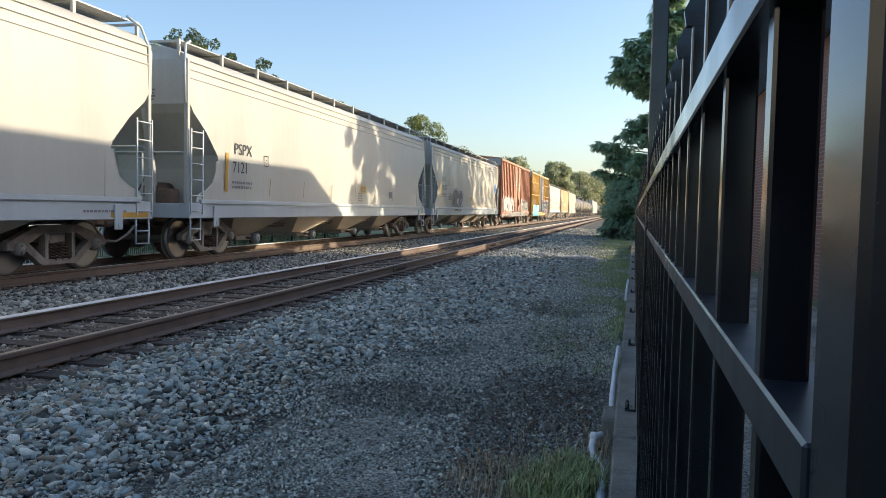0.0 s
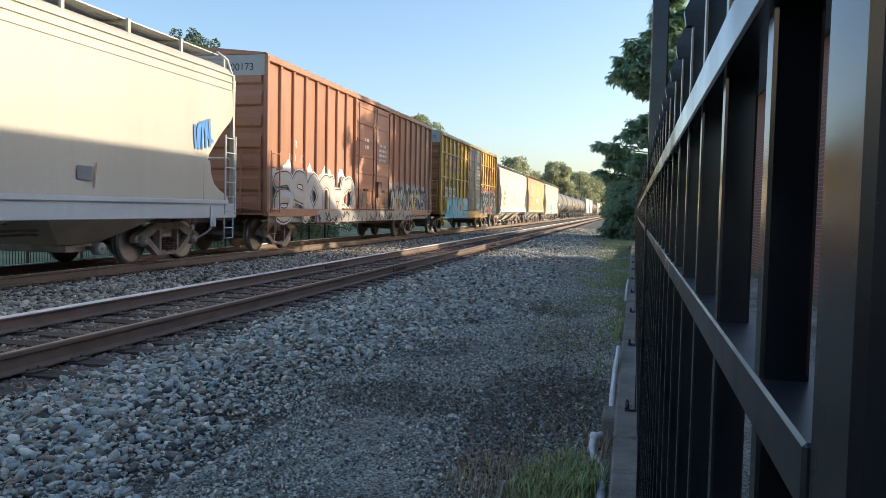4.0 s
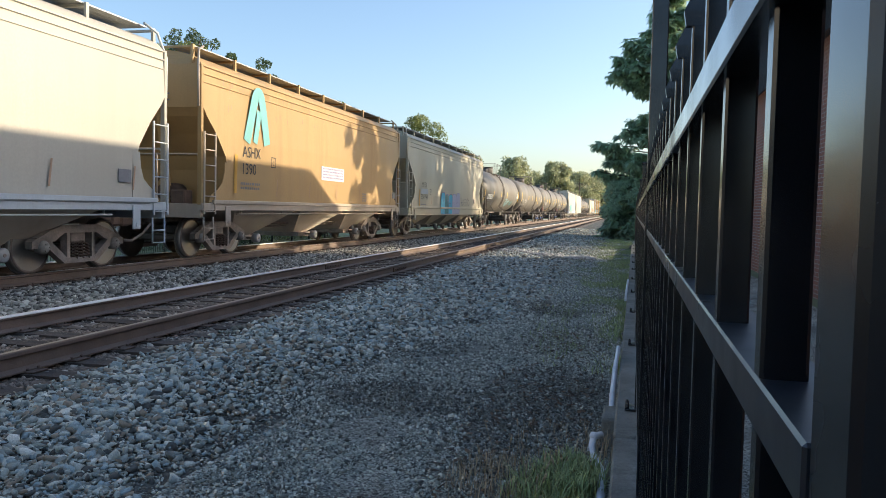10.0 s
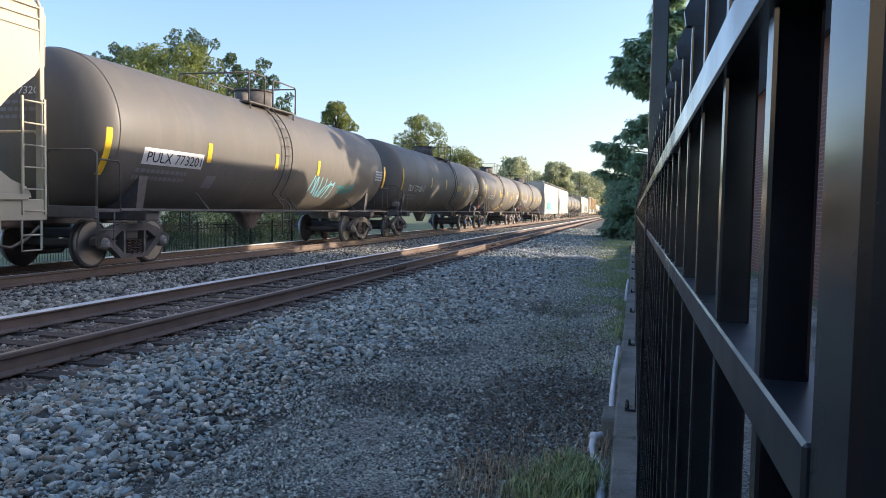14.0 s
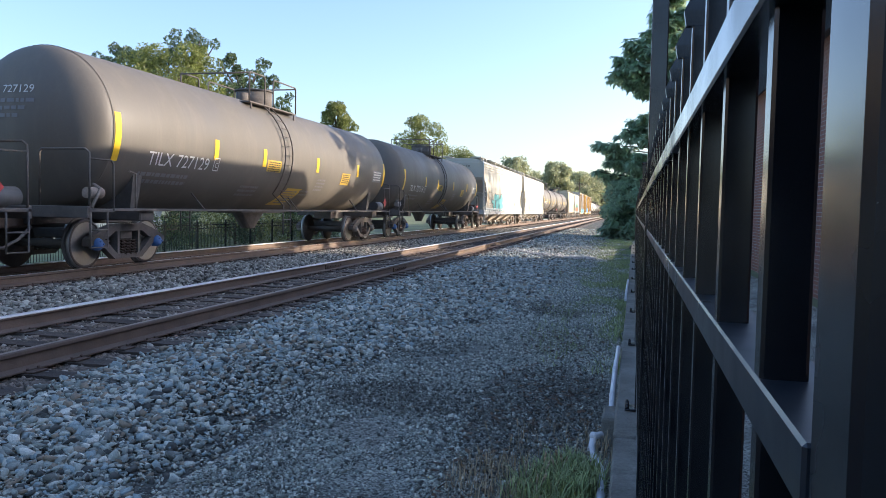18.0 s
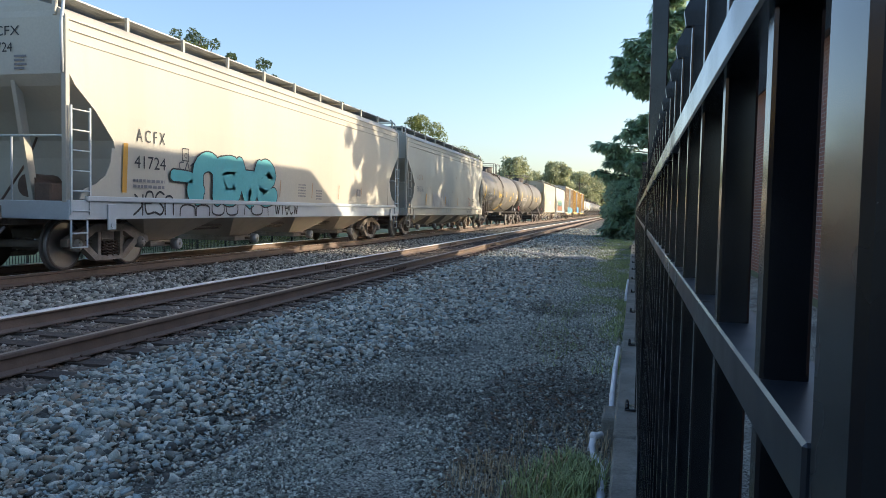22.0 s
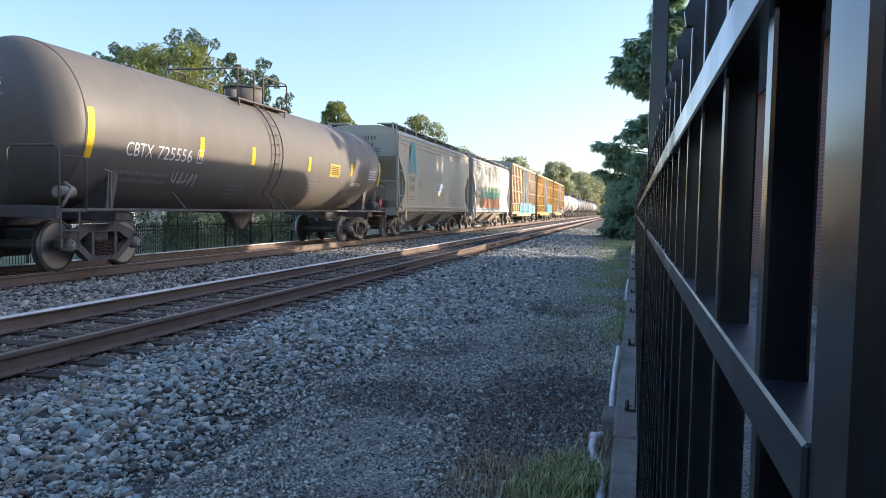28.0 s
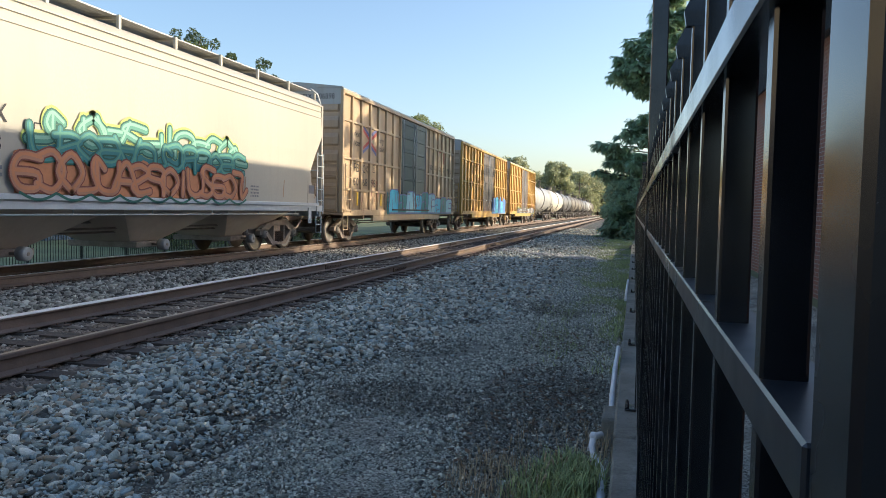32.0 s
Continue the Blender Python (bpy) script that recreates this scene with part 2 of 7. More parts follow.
# ---- mesh tools ----
def quadbox(bm, x0, x1, y0, y1, z0, z1, bevel=0.0):
    vs = [bm.verts.new(p) for p in ((x0, y0, z0), (x1, y0, z0), (x1, y1, z0), (x0, y1, z0), (x0, y0, z1), (x1, y0, z1), (x1, y1, z1), (x0, y1, z1))]
    fs = [bm.faces.new([vs[i] for i in f]) for f in ((0, 3, 2, 1), (4, 5, 6, 7), (0, 1, 5, 4), (1, 2, 6, 5), (2, 3, 7, 6), (3, 0, 4, 7))]
    if bevel:
        es = list({e for f in fs for e in f.edges})
        bmesh.ops.bevel(bm, geom=es, offset=bevel, segments=1, affect='EDGES')
    return fs


def rod(bm, p0, p1, r, seg=8, r1=None, caps=True):
    p0, p1 = Vector(p0), Vector(p1)
    d = (p1 - p0)
    if d.length < 1e-6:
        return
    q = d.to_track_quat('Z', 'Y')
    r1 = r if r1 is None else r1
    a, b = [], []
    for i in range(seg):
        t = 2 * math.pi * i / seg
        off = Vector((math.cos(t), math.sin(t), 0))
        a.append(bm.verts.new(p0 + q @ (off * r)))
        b.append(bm.verts.new(p1 + q @ (off * r1)))
    for i in range(seg):
        j = (i + 1) % seg
        f = bm.faces.new((a[i], a[j], b[j], b[i]))
        f.smooth = seg > 5
    if caps:
        bm.faces.new(a[::-1])
        bm.faces.new(b)


def pipe(bm, pts, r, seg=6):
    """A bent tube in one piece: a ring at every bend, set across the bend's half angle."""
    pts = [Vector(p) for p in pts]
    rings = []
    side = None
    for k, p in enumerate(pts):
        d = Vector((0, 0, 0))
        if k > 0:
            d += (p - pts[k - 1]).normalized()
        if k < len(pts) - 1:
            d += (pts[k + 1] - p).normalized()
        d = d.normalized() if d.length > 1e-6 else Vector((0, 0, 1))
        if side is None:
            side = d.orthogonal().normalized()
        side = (side - d * side.dot(d))
        side = side.normalized() if side.length > 1e-6 else d.orthogonal().normalized()
        up = d.cross(side)
        rings.append([p + (side * math.cos(2 * math.pi * i / seg) + up * math.sin(2 * math.pi * i / seg)) * r for i in range(seg)])
    loft(bm, rings, smooth=True)


def loft(bm, rings, closed=True, caps=True, smooth=False):
    rows = [[bm.verts.new(p) for p in ring] for ring in rings]
    n = len(rows[0])
    for a, b in zip(rows[:-1], rows[1:]):
        for i in range(n if closed else n - 1):
            j = (i + 1) % n
            f = bm.faces.new((a[i], a[j], b[j], b[i]))
            f.smooth = smooth
    if caps and closed:
        bm.faces.new(rows[0][::-1])
        bm.faces.new(rows[-1])


def lathe_x(bm, profile, cx, cy, cz, seg=24):
    """A solid of revolution round an axis along x; profile: (x, radius) from end to end."""
    rings = [[(cx + x, cy + r * math.cos(2 * math.pi * i / seg), cz + r * math.sin(2 * math.pi * i / seg)) for i in range(seg)] for x, r in profile]
    loft(bm, rings, smooth=True)


def done(name, bm, material):
    bmesh.ops.recalc_face_normals(bm, faces=bm.faces)
    me = bpy.data.meshes.new(name)
    bm.to_mesh(me)
    bm.free()
    me.materials.append(material)
    return me


def part(name, bm, material, parent=None, label="", at=None):
    me = done(name, bm, material) if isinstance(bm, bmesh.types.BMesh) else bm
    ob = new(name, me)
    if parent is not None:
        ob.parent = parent
    if at is not None:
        ob.matrix_basis = at
    if label:
        tagged(ob, label)
    return ob


def bulk(name, verts, faces, material, parent=None, smooth=False):
    """One mesh from arrays: verts (n, 3), faces (m, k)."""
    me = bpy.data.meshes.new(name)
    verts, faces = np.asarray(verts, 'f'), np.asarray(faces, 'i')
    m, k = faces.shape
    me.vertices.add(len(verts))
    me.vertices.foreach_set("co", verts.ravel())
    me.loops.add(m * k)
    me.loops.foreach_set("vertex_index", faces.ravel())
    me.polygons.add(m)
    me.polygons.foreach_set("loop_start", np.arange(0, m * k, k, dtype='i'))
    me.polygons.foreach_set("loop_total", np.full(m, k, 'i'))
    if smooth:
        me.polygons.foreach_set("use_smooth", np.ones(m, 'b'))
    me.update(calc_edges=True)
    me.materials.append(material)
    ob = new(name, me)
    if parent is not None:
        ob.parent = parent
    return ob


def words(txt, size, width=None):
    """The outline mesh data of a line of writing: vertices (u, w) and faces."""
    cu = bpy.data.curves.new("writing", 'FONT')
    cu.body, cu.size, cu.resolution_u = txt, size, 3
    ob = bpy.data.objects.new("writing", cu)
    me = bpy.data.meshes.new_from_object(ob)
    vs = [v.co.copy() for v in me.vertices]
    fs = [list(p.vertices) for p in me.polygons]
    bpy.data.objects.remove(ob)
    bpy.data.meshes.remove(me)
    if width:
        wide = max(v.x for v in vs) or 1
        for v in vs:
            v.x *= width / wide
    return vs, fs


def flat_mesh(name, vs, fs, place, material, parent, label=""):
    me = bpy.data.meshes.new(name)
    me.from_pydata([place(v.x, v.y) for v in vs], [], fs)
    me.materials.append(material)
    return part(name, me, material, parent, label)

# ---- ground and tracks ----
TRACK1, TRACK2 = -10.18, -5.43
RG = 0.755
G0 = -0.24


def ground_z(x, y):
    """Height of the ground: a shallow bank for the tracks, dropping to the far side."""
    z = G0
    if x < -12.3:
        z = G0 - 0.7 * min(1, (-12.3 - x) / 2.5)
    elif x < -2.6:
        z = G0 + 0.03 * min(1, (-2.6 - x) / 0.8)
    return z


def make_ground():
    xs = [-900, -400, -150, -60, -30, -18, -15.5, -14.8, -14, -13, -12.3, -11.5, -9, -7.8, -7, -4, -3.4, -3, -2.6, -2.2, -2, -1.5, -1, -0.5, -0.12, 0.3, 3, 12, 40, 150, 400, 900]
    ys = [-900, -300, -100, -30, -10] + [i for i in range(-5, 60, 1)] + [70, 90, 120, 200, 400, 900, 2500]
    bm = bmesh.new()
    grid = []
    for x in xs:
        row = []
        for y in ys:
            n = 0.03 * noise.noise((x * 0.6, y * 0.35, 3)) if -3.4 < x < 0 else 0
            row.append(bm.verts.new((x, y, ground_z(x, y) + n)))
        grid.append(row)
    for a, b in zip(grid[:-1], grid[1:]):
        for j in range(len(ys) - 1):
            f = bm.faces.new((a[j], b[j], b[j + 1], a[j + 1]))
            f.smooth = True
    me = done("ground", bm, M_GROUND)
    me.materials.append(M_TURF)
    me.materials.append(M_STONEBED)
    for p in me.polygons:
        c = p.center
        if -12 < c.x < -2.2 and c.y < 200:
            p.material_index = 2
            continue
        p.material_index = 1 if (c.x < -12.6 or c.x > 3 or c.y > 200 or c.y < -30) else 0
    ob = part("ground", me, None)
    tagged(ob, "grey gravelly trackside ground with dirt and turf", "ground", kind="structure")


def rail_profile():
    return [(-0.07, -0.17), (0.07, -0.17), (0.07, -0.158), (0.012, -0.135), (0.009, -0.05), (0.036, -0.035), (0.036, -0.008), (0.028, 0.0),
            (-0.028, 0.0), (-0.036, -0.008), (-0.036, -0.035), (-0.009, -0.05), (-0.012, -0.135), (-0.07, -0.158)]


def make_track(cx, near, y0=-60, y1=420):
    base = tagged(new("railway_track"), "rusty railway track on dark timber ties and grey ballast", "railway track", group="tracks", kind="structure")
    for sx in (-RG, RG):
        bm = bmesh.new()
        loft(bm, [[(cx + sx + px, y, pz) for px, pz in rail_profile()] for y in (y0, y1)])
        rail = part("rail", bm, M_RAIL, base)
        bm = bmesh.new()
        if sx < 0:
            # the flanges have polished the inner corner too
            loft(bm, [[(cx + sx + px, y, pz) for px, pz in ((-0.024, 0.0005), (0.024, 0.0005), (0.034, -0.02), (0.0375, -0.02), (0.0375, -0.011), (0.034, -0.003), (0.028, 0.001), (0.022, 0.002), (-0.024, 0.002))] for y in (y0, y1)])
        else:
            quadbox(bm, cx + sx - 0.024, cx + sx + 0.024, y0, y1, 0.0005, 0.002)
        part("railhead", bm, M_RAILDULL if near and sx > 0 else M_RAILTOP, rail, "rail head polished by wheels")
        if near:
            for k, y in enumerate((15.6, 27.5, 39.4)):
                bm = bmesh.new()
                for px in (-0.03, 0.03):
                    quadbox(bm, cx + sx + px - 0.012, cx + sx + px + 0.012, y - 0.45, y + 0.45, -0.135, -0.045, 0.006)
                for i in range(6):
                    rod(bm, (cx + sx - 0.07, y - 0.38 + i * 0.152, -0.09), (cx + sx + 0.07, y - 0.38 + i * 0.152, -0.09), 0.014, 6)
                part("joint_bar", bm, M_RUSTIRON, rail)
    # bed
    bm = bmesh.new()
    prof = [(-2.6, G0 - 0.15), (-1.75, -0.205), (1.75, -0.205), (2.6, G0 - 0.15)]
    loft(bm, [[(cx + a, y, b) for a, b in prof] for y in (y0, y1)])
    part("ballast_bed", bm, M_BED, base)
    # ties
    shapes = []
    for k in range(6):
        bm = bmesh.new()
        rnd = random.Random(k)
        for f in quadbox(bm, -1.3, 1.3, -0.115, 0.115, -0.17, 0):
            pass
        bmesh.ops.subdivide_edges(bm, edges=[e for e in bm.edges if abs(e.verts[0].co.x - e.verts[1].co.x) > 1], cuts=7)
        for v in bm.verts:
            v.co += Vector((rnd.uniform(-0.015, 0.015), rnd.uniform(-0.008, 0.008), rnd.uniform(-0.012, 0.004)))
        shapes.append(done("tie", bm, M_TIE))
    bm = bmesh.new()
    for sx in (-RG, RG):
        quadbox(bm, sx - 0.17, sx + 0.17, -0.09, 0.09, 0, 0.014, 0.004)
        for dx in (-0.1, 0.1):
            for dy in (-0.06, 0.06):
                rod(bm, (sx + dx, dy, 0.01), (sx + dx, dy, 0.035), 0.012, 6)
    plate = done("tie_plate", bm, M_RUSTIRON)
    rnd = random.Random(5)
    y = 2.0
    last = 75 if near else 70
    while y < last:
        at = pose(cx + rnd.uniform(-0.05, 0.05), y, -0.185 + rnd.uniform(-0.006, 0.006), 0, 0, rnd.uniform(-1.6, 1.6))
        tie = part("tie", shapes[rnd.randrange(6)], None, base, at=at)
        pl = part("tie_plate", plate, None, tie)
        y += 0.53 + rnd.uniform(-0.03, 0.03)
    # the far run of ties in one piece
    bm = bmesh.new()
    while y < 260:
        quadbox(bm, cx - 1.3, cx + 1.3, y - 0.115, y + 0.115, -0.3, -0.185)
        y += 0.53
    tagged(part("far_ties", bm, M_TIE, base), kind="stuff")
    return base


# ---- stones ----
def stone_shapes(n=16):
    """Crushed stone: blocky lumps with many uneven facets, lying on their flat sides."""
    g = (1 + 5 ** 0.5) / 2
    v = np.array([(-1, g, 0), (1, g, 0), (-1, -g, 0), (1, -g, 0), (0, -1, g), (0, 1, g), (0, -1, -g), (0, 1, -g), (g, 0, -1), (g, 0, 1), (-g, 0, -1), (-g, 0, 1)], float)
    f = np.array([(0, 11, 5), (0, 5, 1), (0, 1, 7), (0, 7, 10), (0, 10, 11), (1, 5, 9), (5, 11, 4), (11, 10, 2), (10, 7, 6), (7, 1, 8),
                  (3, 9, 4), (3, 4, 2), (3, 2, 6), (3, 6, 8), (3, 8, 9), (4, 9, 5), (2, 4, 11), (6, 2, 10), (8, 6, 7), (9, 8, 1)])
    rng = np.random.default_rng(4)
    out = []
    for _ in range(n):
        q = rng.normal(size=4)
        q /= np.linalg.norm(q)
        w, x, y, z = q
        turn = np.array([[1 - 2 * (y * y + z * z), 2 * (x * y - z * w), 2 * (x * z + y * w)], [2 * (x * y + z * w), 1 - 2 * (x * x + z * z), 2 * (y * z - x * w)], [2 * (x * z - y * w), 2 * (y * z + x * w), 1 - 2 * (x * x + y * y)]])
        p = (v / np.linalg.norm(v[0])) @ turn.T
        p = p / (np.abs(p) ** 5).sum(1, keepdims=True) ** 0.2 * 0.86
        p += rng.uniform(-0.36, 0.36, p.shape)
        out.append(p * np.array([1.1, rng.uniform(0.65, 0.95), rng.uniform(0.38, 0.62)]))
    return out, f


def chip_shapes(n=8):
    """Small stones: uneven eight-faced chips."""
    v = np.array([(1, 0, 0), (-1, 0, 0), (0, 1, 0), (0, -1, 0), (0, 0, 1), (0, 0, -1)], float)
    f = np.array([(0, 2, 4), (2, 1, 4), (1, 3, 4), (3, 0, 4), (2, 0, 5), (1, 2, 5), (3, 1, 5), (0, 3, 5)])
    rng = np.random.default_rng(5)
    return [(v + rng.uniform(-0.3, 0.3, (6, 3))) * np.array([1.0, rng.uniform(0.65, 1.0), rng.uniform(0.55, 0.85)]) for _ in range(n)], f


def scatter(name, pts, sizes, material, label, seed, chips=False):
    shapes, f = chip_shapes() if chips else stone_shapes()
    rng = np.random.default_rng(seed)
    n = len(pts)
    q = rng.normal(size=(n, 4))
    q[:, 1:3] *= 0.2
    q /= np.linalg.norm(q, axis=1, keepdims=True)
    w, x, y, z = q.T
    R = np.stack([np.stack([1 - 2 * (y * y + z * z), 2 * (x * y - z * w), 2 * (x * z + y * w)], -1),
                  np.stack([2 * (x * y + z * w), 1 - 2 * (x * x + z * z), 2 * (y * z - x * w)], -1),
                  np.stack([2 * (x * z - y * w), 2 * (y * z + x * w), 1 - 2 * (x * x + y * y)], -1)], 1)
    base = np.stack(shapes)[rng.integers(0, len(shapes), n)]
    vs = np.einsum('nij,nkj->nki', R, base) * sizes[:, None, None] + pts[:, None, :]
    fs = f[None] + (np.arange(n) * len(shapes[0]))[:, None, None]
    ob = bulk(name, vs.reshape(-1, 3), fs.reshape(-1, 3), material)
    return tagged(ob, label, "gravel", kind="stuff")


def make_stones():
    rng = np.random.default_rng(11)
    gz = np.vectorize(ground_z)
    # coarse ballast spread between the near track and the fence
    def field(x0, x1, y0, y1, n):
        # denser close to the camera
        u = rng.random(n)
        y = y0 * (y1 / y0) ** u if y0 > 0 else y0 + (y1 - y0) * u
        return rng.uniform(x0, x1, n), y
    x, y = field(-4.25, -0.35, 2.6, 62, 95000)
    # the coarse stone gives way towards the fence to fine grit, which bulges into it close by
    edge = np.interp(y, [2.6, 3.4, 5.0, 6.2, 7.2, 8.4, 10.5, 14, 22, 62], [-2.35, -2.35, -2.55, -2.35, -2.05, -1.75, -1.25, -1.0, -0.9, -0.8]) + 0.10 * np.sin(y * 1.9) + rng.normal(0, 0.26, len(x))
    keep = (x < edge) | (rng.random(len(x)) < np.where(y < 8, 0.018, 0.05))
    keep &= (x > -4.02) | (rng.random(len(x)) < 0.35)
    x, y = x[keep], y[keep]
    size = rng.gamma(5, 0.0038, len(x)).clip(0.009, 0.045) * np.where(x < edge[keep] + 0.05, 1.0, 0.6) * np.interp(x - edge[keep], [-0.7, 0], [1.0, 0.62]) * (1 + 0.012 * y)
    z = gz(x, y) + size * rng.uniform(0.0, 0.5, len(x)) + np.interp(x, [-4.2, -3.4, -2.9, -2.2], [0.02, 0.05, 0.03, 0.0])
    scatter("coarse_gravel", np.stack([x, y, z], 1), size, M_BALLAST, "pale blue-grey crushed ballast stones beside the track", 1)
    x, y = field(-2.9, -0.08, 2.7, 30, 185000)
    grit_edge = np.interp(y, [2.6, 5.0, 7.2, 8.4, 10.5, 14, 30], [-2.75, -2.85, -2.3, -2.0, -1.5, -1.25, -1.1])
    thin = x > grit_edge + rng.normal(0, 0.12, len(x))
    # bare dark patches of packed dirt
    bare = np.array([noise.noise((a * 1.1, b * 0.6, 4.0)) for a, b in zip(x, y)]) > 0.12
    bare |= ((x + 1.45) / 0.75) ** 2 + ((y - 5.5) / 0.45) ** 2 < 1
    bare |= ((x + 0.5) / 0.5) ** 2 + ((y - 5.4) / 1.5) ** 2 < 1
    thin &= ~bare | (rng.random(len(x)) < 0.16)
    x, y = x[thin], y[thin]
    size = rng.gamma(2.0, 0.0025, len(x)).clip(0.002, 0.02) * (1 + 0.025 * y)
    scatter("fine_gravel", np.stack([x, y, gz(x, y) + size * 0.2 + 0.012], 1), size, M_STONE2, "fine dark grey gravel on packed dirt", 2, True)
    x, y = field(-2.3, -0.1, 2.9, 12, 60000)
    worn = ((x + 1.45) / 0.8) ** 2 + ((y - 5.5) / 0.5) ** 2 < 1 + rng.normal(0, 0.25, len(x))
    worn |= ((x + 0.55) / 0.5) ** 2 + ((y - 5.3) / 1.5) ** 2 < 1 + rng.normal(0, 0.3, len(x))
    worn |= np.array([noise.noise((a * 1.1, b * 0.6, 4.0)) for a, b in zip(x, y)]) > 0.26 + 0.12 * rng.random(len(x))
    x, y = x[worn], y[worn]
    size = rng.gamma(2.2, 0.0032, len(x)).clip(0.003, 0.016) * (1 + 0.02 * y)
    scatter("dark_cinders", np.stack([x, y, gz(x, y) + size * 0.25 + 0.014], 1), size, stones("dark_cinder_grit", ((0.0, (0.08, 0.078, 0.066)), (0.3, (0.19, 0.19, 0.16)), (0.65, (0.33, 0.33, 0.28)), (0.9, (0.6, 0.6, 0.51)))), "dark cinder grit in worn patches of the path", 7, True)
    # a low ridge of stone across the path, paled to stand for sun
    n = 2600
    u = rng.random(n)
    x, y = -4.0 + 3.1 * u + rng.normal(0, 0.05, n), 25.6 - 2.6 * u + 0.3 * np.sin(u * 7) + rng.normal(0, 0.22, n)
    size = rng.gamma(6, 0.006, n).clip(0.015, 0.07)
    scatter("sunstreak_gravel", np.stack([x, y, gz(x, y) + 0.03 + size * 0.3 + 0.03 * rng.random(n)], 1), size, stones("sunstreak_stone", ((0.0, (0.45, 0.43, 0.38)), (0.5, (0.66, 0.63, 0.56)), (1.0, (0.80, 0.77, 0.70)))), "pale crushed stone in a low ridge across the path", 6)
    # between and in the tracks
    x, y = field(-9.3, -6.3, 7, 60, 26000)
    size = rng.gamma(7, 0.0042, len(x)).clip(0.018, 0.068)
    heap = 0.05 * np.sin((x + 9.3) / 3.0 * np.pi)
    scatter("track_ballast", np.stack([x, y, -0.225 + heap + size * 0.3], 1), size, stones("dusty_track_ballast", ((0.0, (0.08, 0.072, 0.06)), (0.15, (0.22, 0.20, 0.165)), (0.35, (0.36, 0.335, 0.275)), (0.6, (0.47, 0.44, 0.365)), (0.85, (0.62, 0.59, 0.49)), (0.95, (0.78, 0.75, 0.64)))), "dusty grey crushed ballast between the two tracks", 3)
    x, y = field(-6.9, -4.0, 4.5, 50, 26000)
    size = rng.gamma(6, 0.0042, len(x)).clip(0.012, 0.05)
    scatter("tie_ballast", np.stack([x, y, np.full(len(x), -0.215) + size * 0.1 - np.where(x > -4.4, 0.05, 0)], 1), size, M_TRACKDIRT, "dirty brown ballast stones between the ties", 4, True)
    x, y = field(-12.0, -9.2, 8, 60, 14000)
    size = rng.gamma(6, 0.0045, len(x)).clip(0.015, 0.05)
    scatter("far_tie_ballast", np.stack([x, y, np.full(len(x), -0.215) + size * 0.1], 1), size, M_TRACKDIRT, "dirty brown ballast stones under the train", 5, True)


make_ground()
track_far = make_track(TRACK1, False)
track_near = make_track(TRACK2, True)
make_stones()

# ---- near fence, kerb and pipes ----
FX = 0.040      # the fence's camera-side face
PIT = 0.129
TURN = -0.70     # the fence runs a little askew of the tracks


def fence_panel_mesh():
    bm = bmesh.new()
    quadbox(bm, 0, 0.0145, -0.00625, 0.00625, -0.95, 0.15, 0.0012)
    # pressed spear top
    loft(bm, [[(0.00625 + a * 0.011, b * 0.004, 0.15) for a, b in ((-1, -1), (1, -1), (1, 1), (-1, 1))],
              [(0.00625 + a * 0.013, b * 0.004, 0.162) for a, b in ((-1, -1), (1, -1), (1, 1), (-1, 1))],
              [(0.00625 + a * 0.002, b * 0.003, 0.185) for a, b in ((-1, -1), (1, -1), (1, 1), (-1, 1))]])
    return done("picket", bm, M_FENCE)


